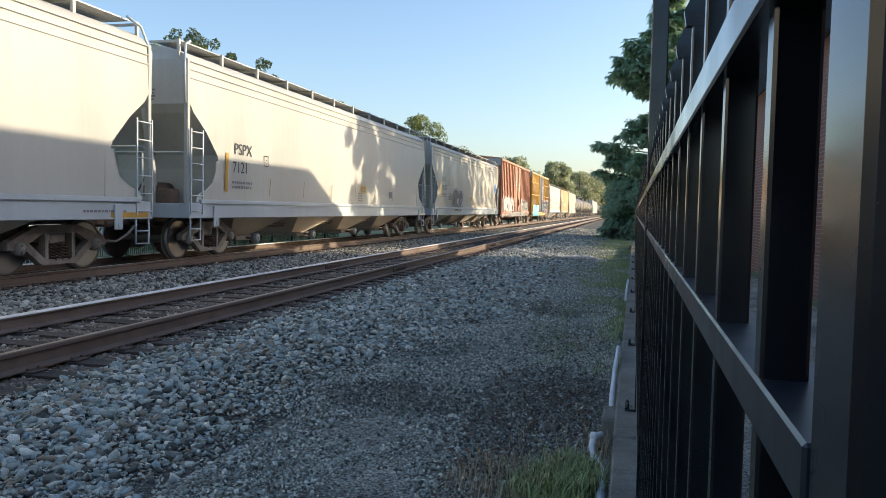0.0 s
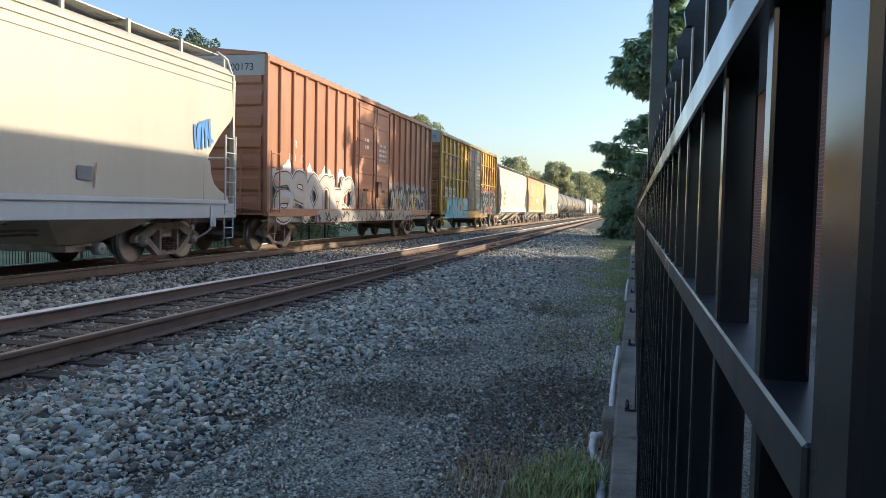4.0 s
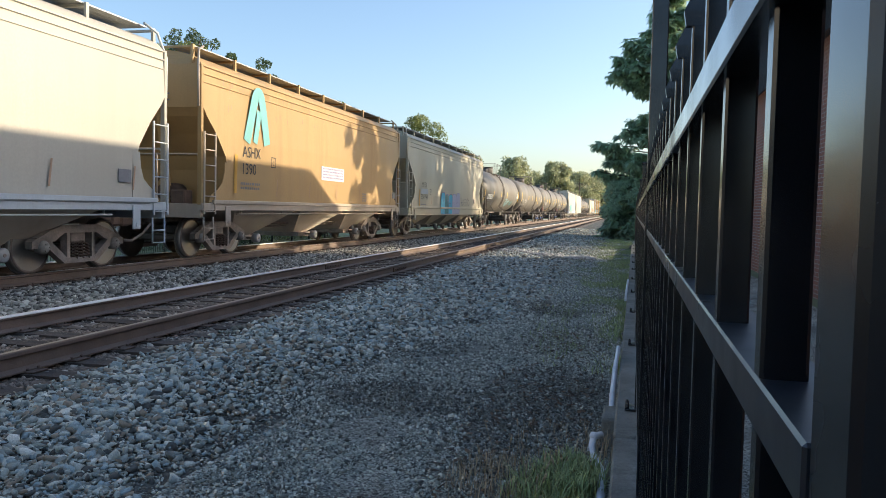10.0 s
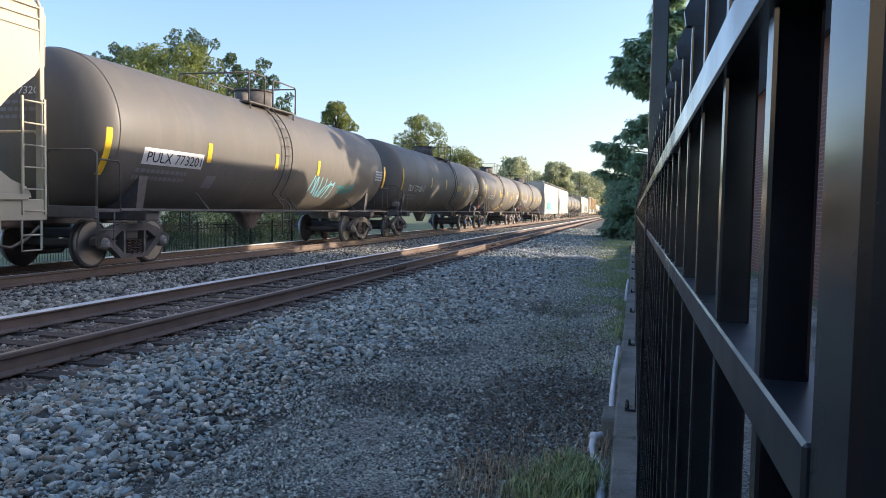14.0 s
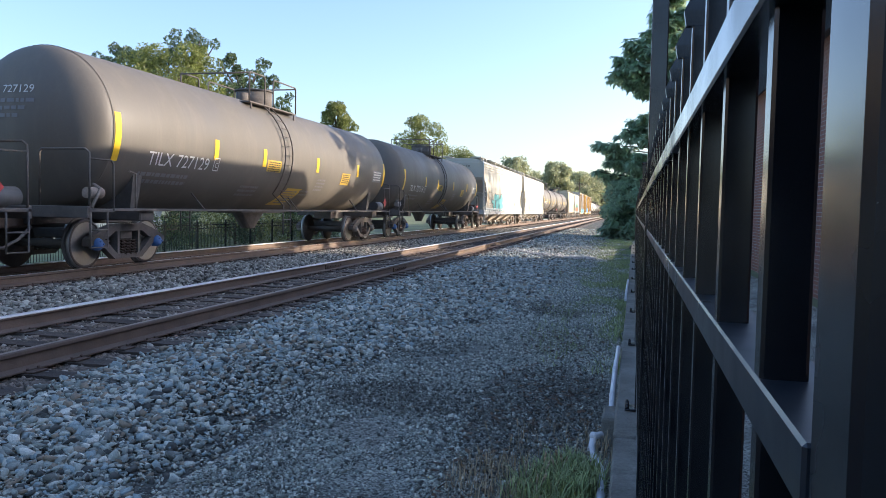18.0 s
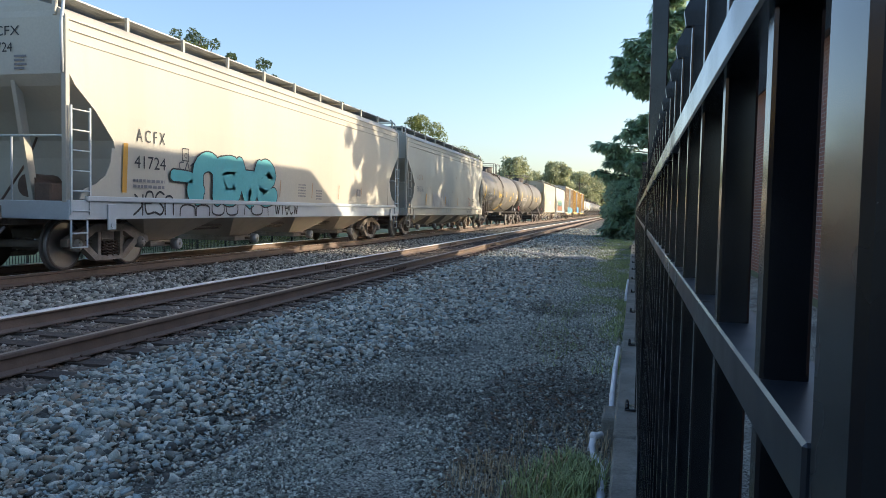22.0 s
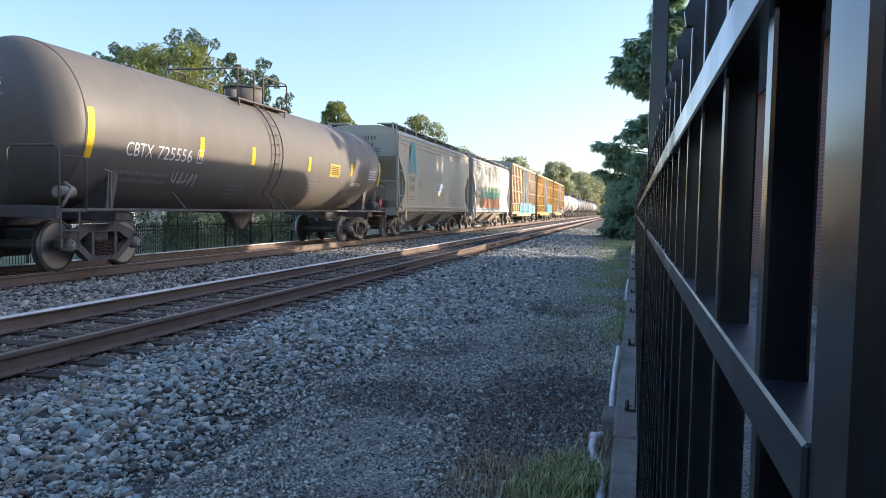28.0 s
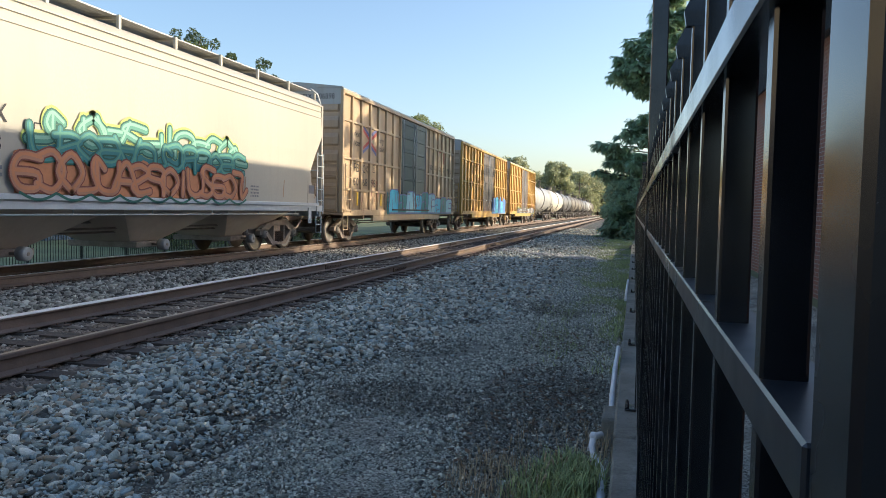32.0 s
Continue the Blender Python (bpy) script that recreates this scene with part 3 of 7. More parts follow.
def make_fence():
    z0 = EYE[2]
    posts = [0.168, 2.50, 4.94, 7.38, 9.82, 12.26, 14.70, 17.14, 19.58, 22.02, 24.46, 26.9, 29.34, 31.78]
    picket = fence_panel_mesh()
    bm = bmesh.new()
    quadbox(bm, 0.0, 0.040, -0.0165, 0.0165, -1.24, 0.30, 0.002)
    quadbox(bm, -0.006, 0.045, -0.025, 0.025, 0.30, 0.315, 0.004)
    post_mesh = done("post", bm, M_FENCE)
    bm = bmesh.new()
    quadbox(bm, -0.006, 0.044, -0.025, 0.025, -1.24, 1.0, 0.003)
    tall_mesh = done("post", bm, M_FENCE)
    bm = bmesh.new()
    quadbox(bm, -0.06, 0.06, -0.07, 0.07, -1.245, -1.232, 0.003)
    for a in (-0.045, 0.045):
        for b in (-0.05, 0.05):
            rod(bm, (a, b, -1.235), (a, b, -1.21), 0.012, 6)
            rod(bm, (a, b, -1.21), (a, b, -1.2), 0.007, 6)
    plate = done("base_plate", bm, M_FENCE)
    for k, (a, b) in enumerate(zip(posts[:-1], posts[1:])):
        panel = tagged(new("fence_panel"), "black powder-coated steel picket fence panel on a concrete kerb", "fence", group="near fence panels")
        panel.matrix_basis = pose(FX, 0, z0, 0, 0, TURN)
        for name, z in (("rail", 0.075), ("rail", -0.0515), ("rail", -0.92)):
            bm = bmesh.new()
            quadbox(bm, -0.005 if z > 0 else -0.0012, 0.024, a + 0.0168, b - 0.0168, z - (0.010 if z > 0 else 0.0165), z + (0.010 if z > 0 else 0.0), 0.0012 if z > 0 else 0.0010)
            part(name, bm, M_FENCERAIL if z < 0 else M_FENCE, panel)
        n = int((b - a - 0.09) / PIT)
        start = 0.261 if k == 0 else a + (b - a - n * PIT) / 2
        while start < b - 0.05:
            part("picket", picket, None, panel, at=pose(0, start, 0))
            start += PIT
        post = part("post", tall_mesh if k == 1 else post_mesh, None, panel, at=pose(0, a, 0))
        part("base_plate", plate, None, post)
    kerb = tagged(new("kerb"), "weathered concrete kerb under the picket fence", "kerb", kind="structure")
    kerb.matrix_basis = pose(0, 0, 0, 0, 0, TURN)
    y = -3.0
    rnd = random.Random(3)
    while y < 31:
        bm = bmesh.new()
        quadbox(bm, -0.072 + rnd.uniform(-0.004, 0.004), 0.17, y + 0.004, y + 2.43, G0 - 0.2, z0 - 1.25 + rnd.uniform(-0.004, 0.004), 0.012)
        part("kerb_stone", bm, M_CONC, kerb)
        y += 2.44
    for py in (4.88, 30.5):
        bm = bmesh.new()
        quadbox(bm, -0.155, -0.05, py - 0.16, py + 0.16, G0 - 0.2, z0 - 1.262, 0.012)
        part("pier", bm, M_CONC, kerb)
    # drain pipes
    def drain(pts, r):
        bm = bmesh.new()
        pipe(bm, pts, r, 10)
        for p in pts[1:-1]:
            bmesh.ops.create_uvsphere(bm, u_segments=10, v_segments=6, radius=r * 1.25, matrix=Matrix.Translation(p))
        tagged(part("drain_pipe", bm, M_PVC), "white plastic drain pipe along the concrete kerb", "pipe", group="drain pipes")
    drain([(-0.09, 4.56, -0.12), (-0.135, 4.52, -0.12), (-0.145, 4.48, -0.19), (-0.12, 4.36, -0.215), (-0.075, 4.2, -0.215), (-0.055, 2.0, -0.215)], 0.021)
    drain([(-0.045, 5.05, -0.14), (-0.045, 5.5, -0.10), (-0.035, 6.2, -0.05), (-0.015, 6.95, -0.01)], 0.019)
    drain([(0.055, 11.6, -0.10), (0.07, 12.6, -0.05), (0.10, 13.9, 0.0)], 0.019)


make_fence()

# ---- freight cars: x = 0 on the track's middle, y = 0 mid-car, the leading end at -y, the seen side at +x ----
WR = 0.44
AXLES = []      # (wheelset, car index)


def wheelset_mesh(steel):
    bm = bmesh.new()
    for s in (-1, 1):
        prof = [(0.68, 0.10), (0.685, WR + 0.028), (0.71, WR + 0.028), (0.72, WR), (0.81, WR - 0.006), (0.815, WR - 0.05), (0.775, WR - 0.07),
                (0.765, 0.17), (0.80, 0.13), (0.80, 0.085)]
        lathe_x(bm, [(s * a, b) for a, b in prof], 0, 0, 0, 28)
    rod(bm, (-0.98, 0, 0), (0.98, 0, 0), 0.075, 12)
    # cast marks on the wheel plate, which turn with it
    for s in (-1, 1):
        for k in range(3):
            t = k * 2.1
            rod(bm, (s * 0.765, 0.27 * math.cos(t), 0.27 * math.sin(t)), (s * 0.782, 0.27 * math.cos(t), 0.27 * math.sin(t)), 0.035, 6)
    return done("wheelset", bm, steel)


def tread_mesh():
    bm = bmesh.new()
    lathe_x(bm, [(0.722, WR - 0.02), (0.724, WR + 0.0025), (0.808, WR - 0.0025), (0.811, WR - 0.03)], 0, 0, 0, 28)
    return done("tread", bm, M_TREAD)


def sideframe_mesh(grime):
    bm = bmesh.new()
    x0, x1 = 0.92, 1.06
    def prism(pts):
        loft(bm, [[(x, y, z) for y, z in pts] for x in (x0, x1)])
    prism([(-1.12, 0.10), (-1.12, -0.02), (-0.62, 0.10), (-0.40, 0.22), (0.40, 0.22), (0.62, 0.10), (1.12, -0.02), (1.12, 0.10), (0.72, 0.27), (0.42, 0.36), (-0.42, 0.36), (-0.72, 0.27)])
    prism([(-0.84, 0.03), (-0.70, 0.09), (-0.33, -0.20), (0.33, -0.20), (0.70, 0.09), (0.84, 0.03), (0.40, -0.29), (-0.40, -0.29)])
    for s in (-1, 1):
        prism([(s * 0.27, -0.21), (s * 0.34, -0.21), (s * 0.34, 0.24), (s * 0.27, 0.24)])
        prism([(s * 0.70, -0.02), (s * 1.06, -0.02), (s * 1.02, 0.16), (s * 0.76, 0.16)])
    return done("side_frame", bm, grime)


def cap_mesh(coat=None):
    bm = bmesh.new()
    lathe_x(bm, [(0.97, 0.11), (1.07, 0.115), (1.10, 0.10), (1.13, 0.07), (1.135, 0.0)], 0, 0, 0, 14)
    for k in range(3):
        t = k * 2.094
        rod(bm, (1.10, 0.06 * math.cos(t), 0.06 * math.sin(t)), (1.15, 0.06 * math.cos(t), 0.06 * math.sin(t)), 0.016, 6)
    return done("bearing_cap", bm, coat or M_CAP)


def spring_mesh():
    bm = bmesh.new()
    for cx in (0.93, 1.05):
        for cy in (-0.15, 0.0, 0.15):
            pts = []
            for i in range(41):
                t = i / 40
                a = t * 5 * 2 * math.pi
                pts.append((cx + 0.055 * math.cos(a), cy + 0.055 * math.sin(a), -0.21 + 0.26 * t))
            for p, q in zip(pts[:-1:2], pts[2::2]):
                rod(bm, p, q, 0.013, 4, caps=False)
    return done("spring", bm, M_RUSTIRON)


def bolster_mesh(grime):
    bm = bmesh.new()
    quadbox(bm, -1.0, 1.0, -0.2, 0.2, 0.05, 0.24, 0.03)
    for s in (-1, 1):
        quadbox(bm, -0.75, 0.75, s * 0.36 - 0.06, s * 0.36 + 0.06, -0.14, 0.0, 0.02)
        for k in (-1, 1):
            quadbox(bm, k * 0.70, k * 0.80, s * 0.40 - 0.02, s * 0.48, -0.16, 0.12, 0.02)
    return done("bolster", bm, grime)


TRUCK = {}


def bogie(car, y, index, grime=M_BLACK, steel=M_WHEEL, caps=None):
    key = grime.name + (caps.name if caps else "")
    if key not in TRUCK:
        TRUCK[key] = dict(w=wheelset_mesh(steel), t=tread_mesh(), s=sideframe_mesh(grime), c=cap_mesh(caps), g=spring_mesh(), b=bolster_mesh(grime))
    kit = TRUCK[key]
    tr = part("truck", kit["b"], None, car, "grimy cast-steel railway truck", at=pose(0, y, WR))
    for ang in (0, 180):
        part("side_frame", kit["s"], None, tr, at=pose(0, 0, 0, 0, 0, ang))
        part("spring", kit["g"], None, tr, at=pose(0, 0, 0, 0, 0, ang))
    for dy in (-0.88, 0.88):
        ws = part("wheelset", kit["w"], None, tr, at=pose(0, dy, 0))
        AXLES.append((ws, dy, index))
        for ang in (0, 180):
            part("tread", kit["t"], None, tr, "bright worn wheel rim", at=pose(0, dy, 0, 0, 0, ang))
            part("bearing_cap", kit["c"], None, tr, at=pose(0, dy, 0, 0, 0, ang))


def coupler(car, yend, s):
    bm = bmesh.new()
    quadbox(bm, -0.10, 0.10, min(yend, yend - s * 0.95), max(yend, yend - s * 0.95), 0.72, 0.98, 0.03)
    quadbox(bm, -0.17, 0.13, min(yend + s * 0.06, yend - s * 0.25), max(yend + s * 0.06, yend - s * 0.25), 0.70, 1.0, 0.05)
    part("coupler", bm, M_RUSTIRON, car)
    bm = bmesh.new()
    pipe(bm, [(0.35, yend - s * 0.6, 0.75), (0.33, yend - s * 0.35, 0.55), (0.24, yend - s * 0.1, 0.40), (0.1, yend + s * 0.0, 0.42)], 0.028, 8)
    part("air_hose", bm, M_BLACK, car)


def ladder(car, material, x, y0, y1, z0, z1, n, axis='y', r=0.014, name="ladder"):
    """Two stiles and n rungs, in the plane x = const (axis y) or y = const (axis x: then y0, y1 are x values and x is y)."""
    bm = bmesh.new()
    P = (lambda a, z: (x, a, z)) if axis == 'y' else (lambda a, z: (a, x, z))
    for a in (y0, y1):
        quadbox(bm, *(sorted((P(a - 0.02, 0)[0] - (0.012 if axis == 'y' else 0), P(a + 0.02, 0)[0] + (0.012 if axis == 'y' else 0)))),
                *(sorted((P(a - 0.02, 0)[1] - (0.012 if axis == 'x' else 0), P(a + 0.02, 0)[1] + (0.012 if axis == 'x' else 0)))), z0, z1)
    lad = part(name, bm, material, car)
    for k in range(n):
        z = z0 + 0.06 + (z1 - z0 - 0.12) * k / max(1, n - 1)
        bm = bmesh.new()
        rod(bm, P(y0, z), P(y1, z), r, 6)
        part("rung", bm, material, lad)
    return lad


def side_words(car, txt, size, y, z, x, material, width=None, name="lettering", end=None):
    vs, fs = words(txt, size, width)
    if end is None:
        pl = lambda u, w: (x, y + u, z + w)
    else:
        pl = lambda u, w: (x + u, end, z + w)
    return flat_mesh(name, vs, fs, pl, material, car)


def bars(car, y, z, x, w, h, rows, material, name="small_print"):
    """Unreadable small print as plain bars."""
    bm = bmesh.new()
    rnd = random.Random(int(y * 50 + z * 31))
    for k in range(rows):
        zz = z - k * h * 1.9
        a = y
        while a < y + w:
            b = min(y + w, a + rnd.uniform(0.8, 2.2) * h)
            vs = [bm.verts.new(p) for p in ((x, a, zz), (x, b, zz), (x, b, zz + h), (x, a, zz + h))]
            bm.faces.new(vs)
            a = b + h * 0.5
    return tagged(part(name, bm, material, car), kind="stuff")


def slab(car, name, material, x, y0, y1, z0, z1, t=0.008):
    bm = bmesh.new()
    quadbox(bm, x - t, x + t, y0, y1, z0, z1)
    return part(name, bm, material, car)




def scrawl(car, y0, y1, z0, z1, x, material, seed, r=0.02, xof=None, name="scrawl"):
    """A thin sprayed signature, a looping line."""
    rnd = random.Random(seed)
    bm = bmesh.new()
    place = xof or (lambda y, z, lift: (x + lift, y, z))
    n = 60
    ph = [rnd.uniform(0, 6) for _ in range(4)]
    runs = [[]]
    for i in range(n):
        s = i / (n - 1)
        y = y0 + (y1 - y0) * (s + 0.06 * math.sin(s * 31 + ph[0]))
        z = (z0 + z1) / 2 + (z1 - z0) * (0.32 * math.sin(s * 37 + ph[1]) + 0.18 * math.sin(s * 71 + ph[2]))
        if rnd.random() < 0.05 and len(runs[-1]) > 4:
            runs.append([])
        runs[-1].append(Vector((y, z)))
    for run in runs:
        if len(run) < 2:
            continue
        left, right = [], []
        for k, p in enumerate(run):
            d = run[min(k + 1, len(run) - 1)] - run[max(k - 1, 0)]
            m = Vector((-d.y, d.x)).normalized() * r if d.length > 1e-5 else Vector((r, 0))
            left.append(bm.verts.new(place(p.x + m.x, p.y + m.y, 0.006 + 0.0002 * k)))
            right.append(bm.verts.new(place(p.x - m.x, p.y - m.y, 0.006 + 0.0002 * k)))
        for k in range(len(run) - 1):
            bm.faces.new((left[k], left[k + 1], right[k + 1], right[k]))
    return part(name, bm, material, car)


M_TAG = {k: mat(k + "_spray_paint", c, 0.55, var=0.12, scale=2, fine=20, bump=0.03, stain=GRIME, stain_amt=0.2) for k, c in dict(
    darkgreen=(0.03, 0.14, 0.11), maroon=(0.22, 0.07, 0.05), aqua=(0.12, 0.45, 0.47), mint=(0.30, 0.58, 0.46), leafgreen=(0.12, 0.36, 0.27), teal=(0.05, 0.25, 0.26), cyan=(0.10, 0.55, 0.75), sky=(0.30, 0.62, 0.72), white=(0.72, 0.72, 0.70), black=(0.02, 0.02, 0.022), orange=(0.62, 0.26, 0.12),
    green=(0.08, 0.36, 0.22), lime=(0.50, 0.58, 0.16), yellow=(0.75, 0.55, 0.08), blue=(0.08, 0.25, 0.62), purple=(0.30, 0.27, 0.42), red=(0.5, 0.05, 0.05),
    silver=(0.50, 0.52, 0.54), beige=(0.56, 0.47, 0.38), olive=(0.13, 0.14, 0.08), rose=(0.50, 0.24, 0.15), drab=(0.36, 0.35, 0.33), fadedgrey=(0.50, 0.48, 0.46), navy=(0.17, 0.19, 0.42), signred=(0.55, 0.11, 0.09), grey=(0.11, 0.11, 0.115), lilac=(0.45, 0.45, 0.6)).items()}


def start_car(name, label, category, y):
    car = new(name)
    car.matrix_basis = pose(TRACK1, y, 0)
    tagged(car, label, category, group="freight train cars")
    return car


def under_frame(car, L, index, inset=2.3):
    bm = bmesh.new()
    quadbox(bm, -0.30, 0.30, -L / 2 + 0.75, L / 2 - 0.75, 0.78, 1.02, 0.02)
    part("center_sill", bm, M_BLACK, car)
    for s in (-1, 1):
        bogie(car, s * (L / 2 - inset), index)
        coupler(car, s * L / 2, s)
    bm = bmesh.new()
    for zz, xx in ((0.62, 0.55), (0.70, 0.7)):
        rod(bm, (xx, -L / 2 + 3.6, zz), (xx, L / 2 - 3.6, zz), 0.022, 6)
    part("brake_pipe", bm, M_BLACK, car)


# covered hopper -------------------------------------------------------------------------------------------------------------
def hopper(index, y, L, label, body, sill=None, bays=4, tall=4.12, cut=1.15, open_bays=False, ribs=0, steep=False, roofmat=None):
    car = start_car("covered_hopper", label, "hopper car", y)
    sill = sill or body
    B = L / 2 - 0.62                                  # half length of the body at the top
    cut = min(cut, 1.6)
    levels = [(1.12 if open_bays else 0.92, B - cut - 0.25, 1.50), (1.20, B - cut - 0.12, 1.58), (1.95, B - cut + 0.0, 1.588), (2.25, B - cut + 0.10, 1.59), (2.70, B - cut * 0.52, 1.59),
              (3.05, B - 0.13, 1.58), (3.22, B, 1.575), (3.62, B, 1.56), (tall - 0.06, B, 1.54), (tall, B, 1.52)]
    bm = bmesh.new()
    def sect(z, hb, w):
        return [(-w, -hb, z), (w, -hb, z), (w, hb, z), (-w, hb, z)]
    loft(bm, [sect(*l) for l in levels] + [sect(tall + 0.10, B - 0.02, 1.43), sect(tall + 0.19, B - 0.03, 1.25), sect(tall + 0.27, B - 0.05, 0.95), sect(tall + 0.31, B - 0.06, 0.6)])
    part("body", bm, body, car)
    # curved lower corners of the side sheets
    for s in (-1, 1):
        for sx in (-1, 1):
            bm = bmesh.new()
            edge = [(B - cut - 0.1, 1.24), (B - 0.22, 1.24), (B - 0.24, 1.30), (B - 0.32, 1.40), (B - 0.45 * cut - 0.1, 1.50), (B - 0.65 * cut - 0.1, 1.64), (B - 0.8 * cut - 0.05, 1.86), (B - 0.88 * cut, 2.12), (B - cut - 0.1, 2.12)]
            loft(bm, [[(sx * xx, s * a, z) for a, z in edge] for xx in (1.57, 1.591)])
            part("side_gusset", bm, body, car)
    # top chord mouldings
    for k, z in enumerate((tall - 0.05, tall - 0.21, tall - 0.38)):
        for s in (-1, 1):
            bm = bmesh.new()
            quadbox(bm, s * 1.563 - 0.012, s * 1.563 + 0.012, -B + 0.01, B - 0.01, z - 0.013, z + 0.013, 0.004)
            part("top_chord", bm, body, car)
    if ribs:
        for s in (-1, 1):
            for k in range(ribs):
                yy = -B + cut + 0.3 + (2 * B - 2 * cut - 0.6) * k / (ribs - 1)
                bm = bmesh.new()
                quadbox(bm, s * 1.60 - 0.03, s * 1.60 + 0.03, yy - 0.05, yy + 0.05, 1.28, tall - 0.02, 0.01)
                part("side_post", bm, body, car)
    # side sills, with the end platforms
    for s in (-1, 1):
        bm = bmesh.new()
        quadbox(bm, s * 1.56 - 0.05, s * 1.56 + 0.05, -L / 2 + 0.55, L / 2 - 0.55, 1.06 if open_bays else 0.90, 1.22, 0.01)
        quadbox(bm, s * 1.60 - 0.05, s * 1.60 + 0.05, -L / 2 + 0.95, L / 2 - 0.95, 1.20, 1.29, 0.01)
        part("side_sill", bm, sill, car)
    for s in (-1, 1):
        bm = bmesh.new()
        quadbox(bm, -1.55, 1.55, s * (L / 2 - 0.62) - 0.06, s * (L / 2 - 0.62) + 0.06, 0.90, 1.20, 0.01)
        quadbox(bm, -1.5, 1.5, *sorted((s * (L / 2 - 0.66), s * (L / 2 - 2.1))), 1.14, 1.18)
        part("end_platform", bm, sill, car)
        # end posts from platform to roof
        for sx in (-1, 1):
            bm = bmesh.new()
            quadbox(bm, sx * 1.53 - 0.045, sx * 1.53 + 0.045, s * (B + 0.03) - 0.045, s * (B + 0.03) + 0.045, 1.18, tall - 0.02, 0.008)
            part("corner_post", bm, body, car)
        bm = bmesh.new()
        for sx in (-0.45, 0.45):
            loft(bm, [[(sx - 0.04, s * (B - 0.05), 3.2), (sx + 0.04, s * (B - 0.05), 3.2), (sx + 0.04, s * (B - 0.2), 3.2), (sx - 0.04, s * (B - 0.2), 3.2)],
                      [(sx - 0.04, s * (B - 0.45), 1.18), (sx + 0.04, s * (B - 0.45), 1.18), (sx + 0.04, s * (B - 0.6), 1.18), (sx - 0.04, s * (B - 0.6), 1.18)]])
        part("end_brace", bm, body, car)
        # handrail across the end platform
        bm = bmesh.new()
        ye = s * (L / 2 - 0.60)
        pipe(bm, [(1.50, ye, 1.18), (1.50, ye, 2.18), (1.44, ye, 2.24), (-1.44, ye, 2.24), (-1.50, ye, 2.18), (-1.50, ye, 1.18)], 0.02, 6)
        for xx in (-0.5, 0.5):
            pipe(bm, [(xx, ye, 1.18), (xx, ye, 2.24)], 0.018, 6)
        part("end_railing", bm, sill, car)
        # ladders on side and end
        ladder(car, sill, 1.62, *sorted((s * (B + 0.02), s * (B - 0.42))), 0.98, 2.72, 6)
        ladder(car, sill, s * (B + 0.12), -1.42, -0.85, 1.0, tall + 0.1, 9, axis='x')
        for sx in (-1, 1):
            bm = bmesh.new()
            a, b = s * (B - 0.02), s * (B - 0.40)
            pipe(bm, [(sx * 1.58, a, 0.92), (sx * 1.58, a, 0.45), (sx * 1.58, b, 0.45), (sx * 1.58, b, 0.92)], 0.018, 6)
            pipe(bm, [(sx * 1.58, a, 0.68), (sx * 1.58, b, 0.68)], 0.016, 6)
            part("sill_step", bm, sill, car)
            bm = bmesh.new()
            quadbox(bm, sx * 1.63 - 0.012, sx * 1.63 + 0.012, s * (B - 0.95) - 0.11, s * (B - 0.95) + 0.11, 0.72, 1.16, 0.01)
            rod(bm, (sx * 1.60, s * (B - 0.95), 0.80), (sx * 1.66, s * (B - 0.95), 0.80), 0.045, 8)
            part("jacking_pad", bm, sill, car)
    # roof: hatch trough and running boards on brackets
    bm = bmesh.new()
    quadbox(bm, -0.36, 0.36, -B + 0.6, B - 0.6, tall + 0.22, tall + 0.33, 0.02)
    part("hatch_cover", bm, roofmat or body, car)
    for sx in (-1, 1):
        for k in range(4):
            bm = bmesh.new()
            xx = sx * (0.72 + 0.16 * k)
            quadbox(bm, xx - 0.076, xx + 0.076, -B + 0.15, B - 0.15, tall + 0.38, tall + 0.405)
            part("running_board", bm, M_GALV, car)
        nb = int(2 * B / 1.66)
        for k in range(nb + 1):
            yy = -B + 2 * B * k / nb
            bm = bmesh.new()
            quadbox(bm, sx * 1.32 - 0.025, sx * 1.32 + 0.025, yy - 0.035, yy + 0.035, tall + 0.02, tall + 0.40)
            quadbox(bm, *sorted((sx * 0.66, sx * 1.33)), yy - 0.02, yy + 0.02, tall + 0.33, tall + 0.376)
            part("bracket", bm, body, car)
        for s in (-1, 1):
            bm = bmesh.new()
            pipe(bm, [(sx * 1.53, s * (B + 0.10), tall - 0.9), (sx * 1.53, s * (B + 0.12), tall - 0.15), (sx * 1.44, s * (B - 0.05), tall + 0.30), (sx * 1.36, s * (B - 0.35), tall + 0.42)], 0.026, 6)
            part("grab_iron", bm, sill, car)
    # hopper bays below the sill
    span = 2 * (B - cut - (0.55 if open_bays else 0.9))
    w = span / bays
    for k in range(bays):
        c = -span / 2 + (k + 0.5) * w
        bm = bmesh.new()
        zt = 1.13 if open_bays else 1.06
        loft(bm, [[(-1.46, c - w / 2 + 0.02, zt), (1.46, c - w / 2 + 0.02, zt), (1.46, c + w / 2 - 0.02, zt), (-1.46, c + w / 2 - 0.02, zt)],
                  [(-0.62, c - 0.48, 0.42), (0.62, c - 0.48, 0.42), (0.62, c + 0.48, 0.42), (-0.62, c + 0.48, 0.42)]])
        bay = part("hopper_bay", bm, M_BAYHAZE, car)
        bm = bmesh.new()
        quadbox(bm, -0.80, 0.80, c - 0.52, c + 0.52, 0.30, 0.42, 0.015)
        rod(bm, (0.8, c, 0.36), (1.15, c, 0.36), 0.03, 8)
        part("outlet_gate", bm, M_BLACK, bay)
        bm = bmesh.new()
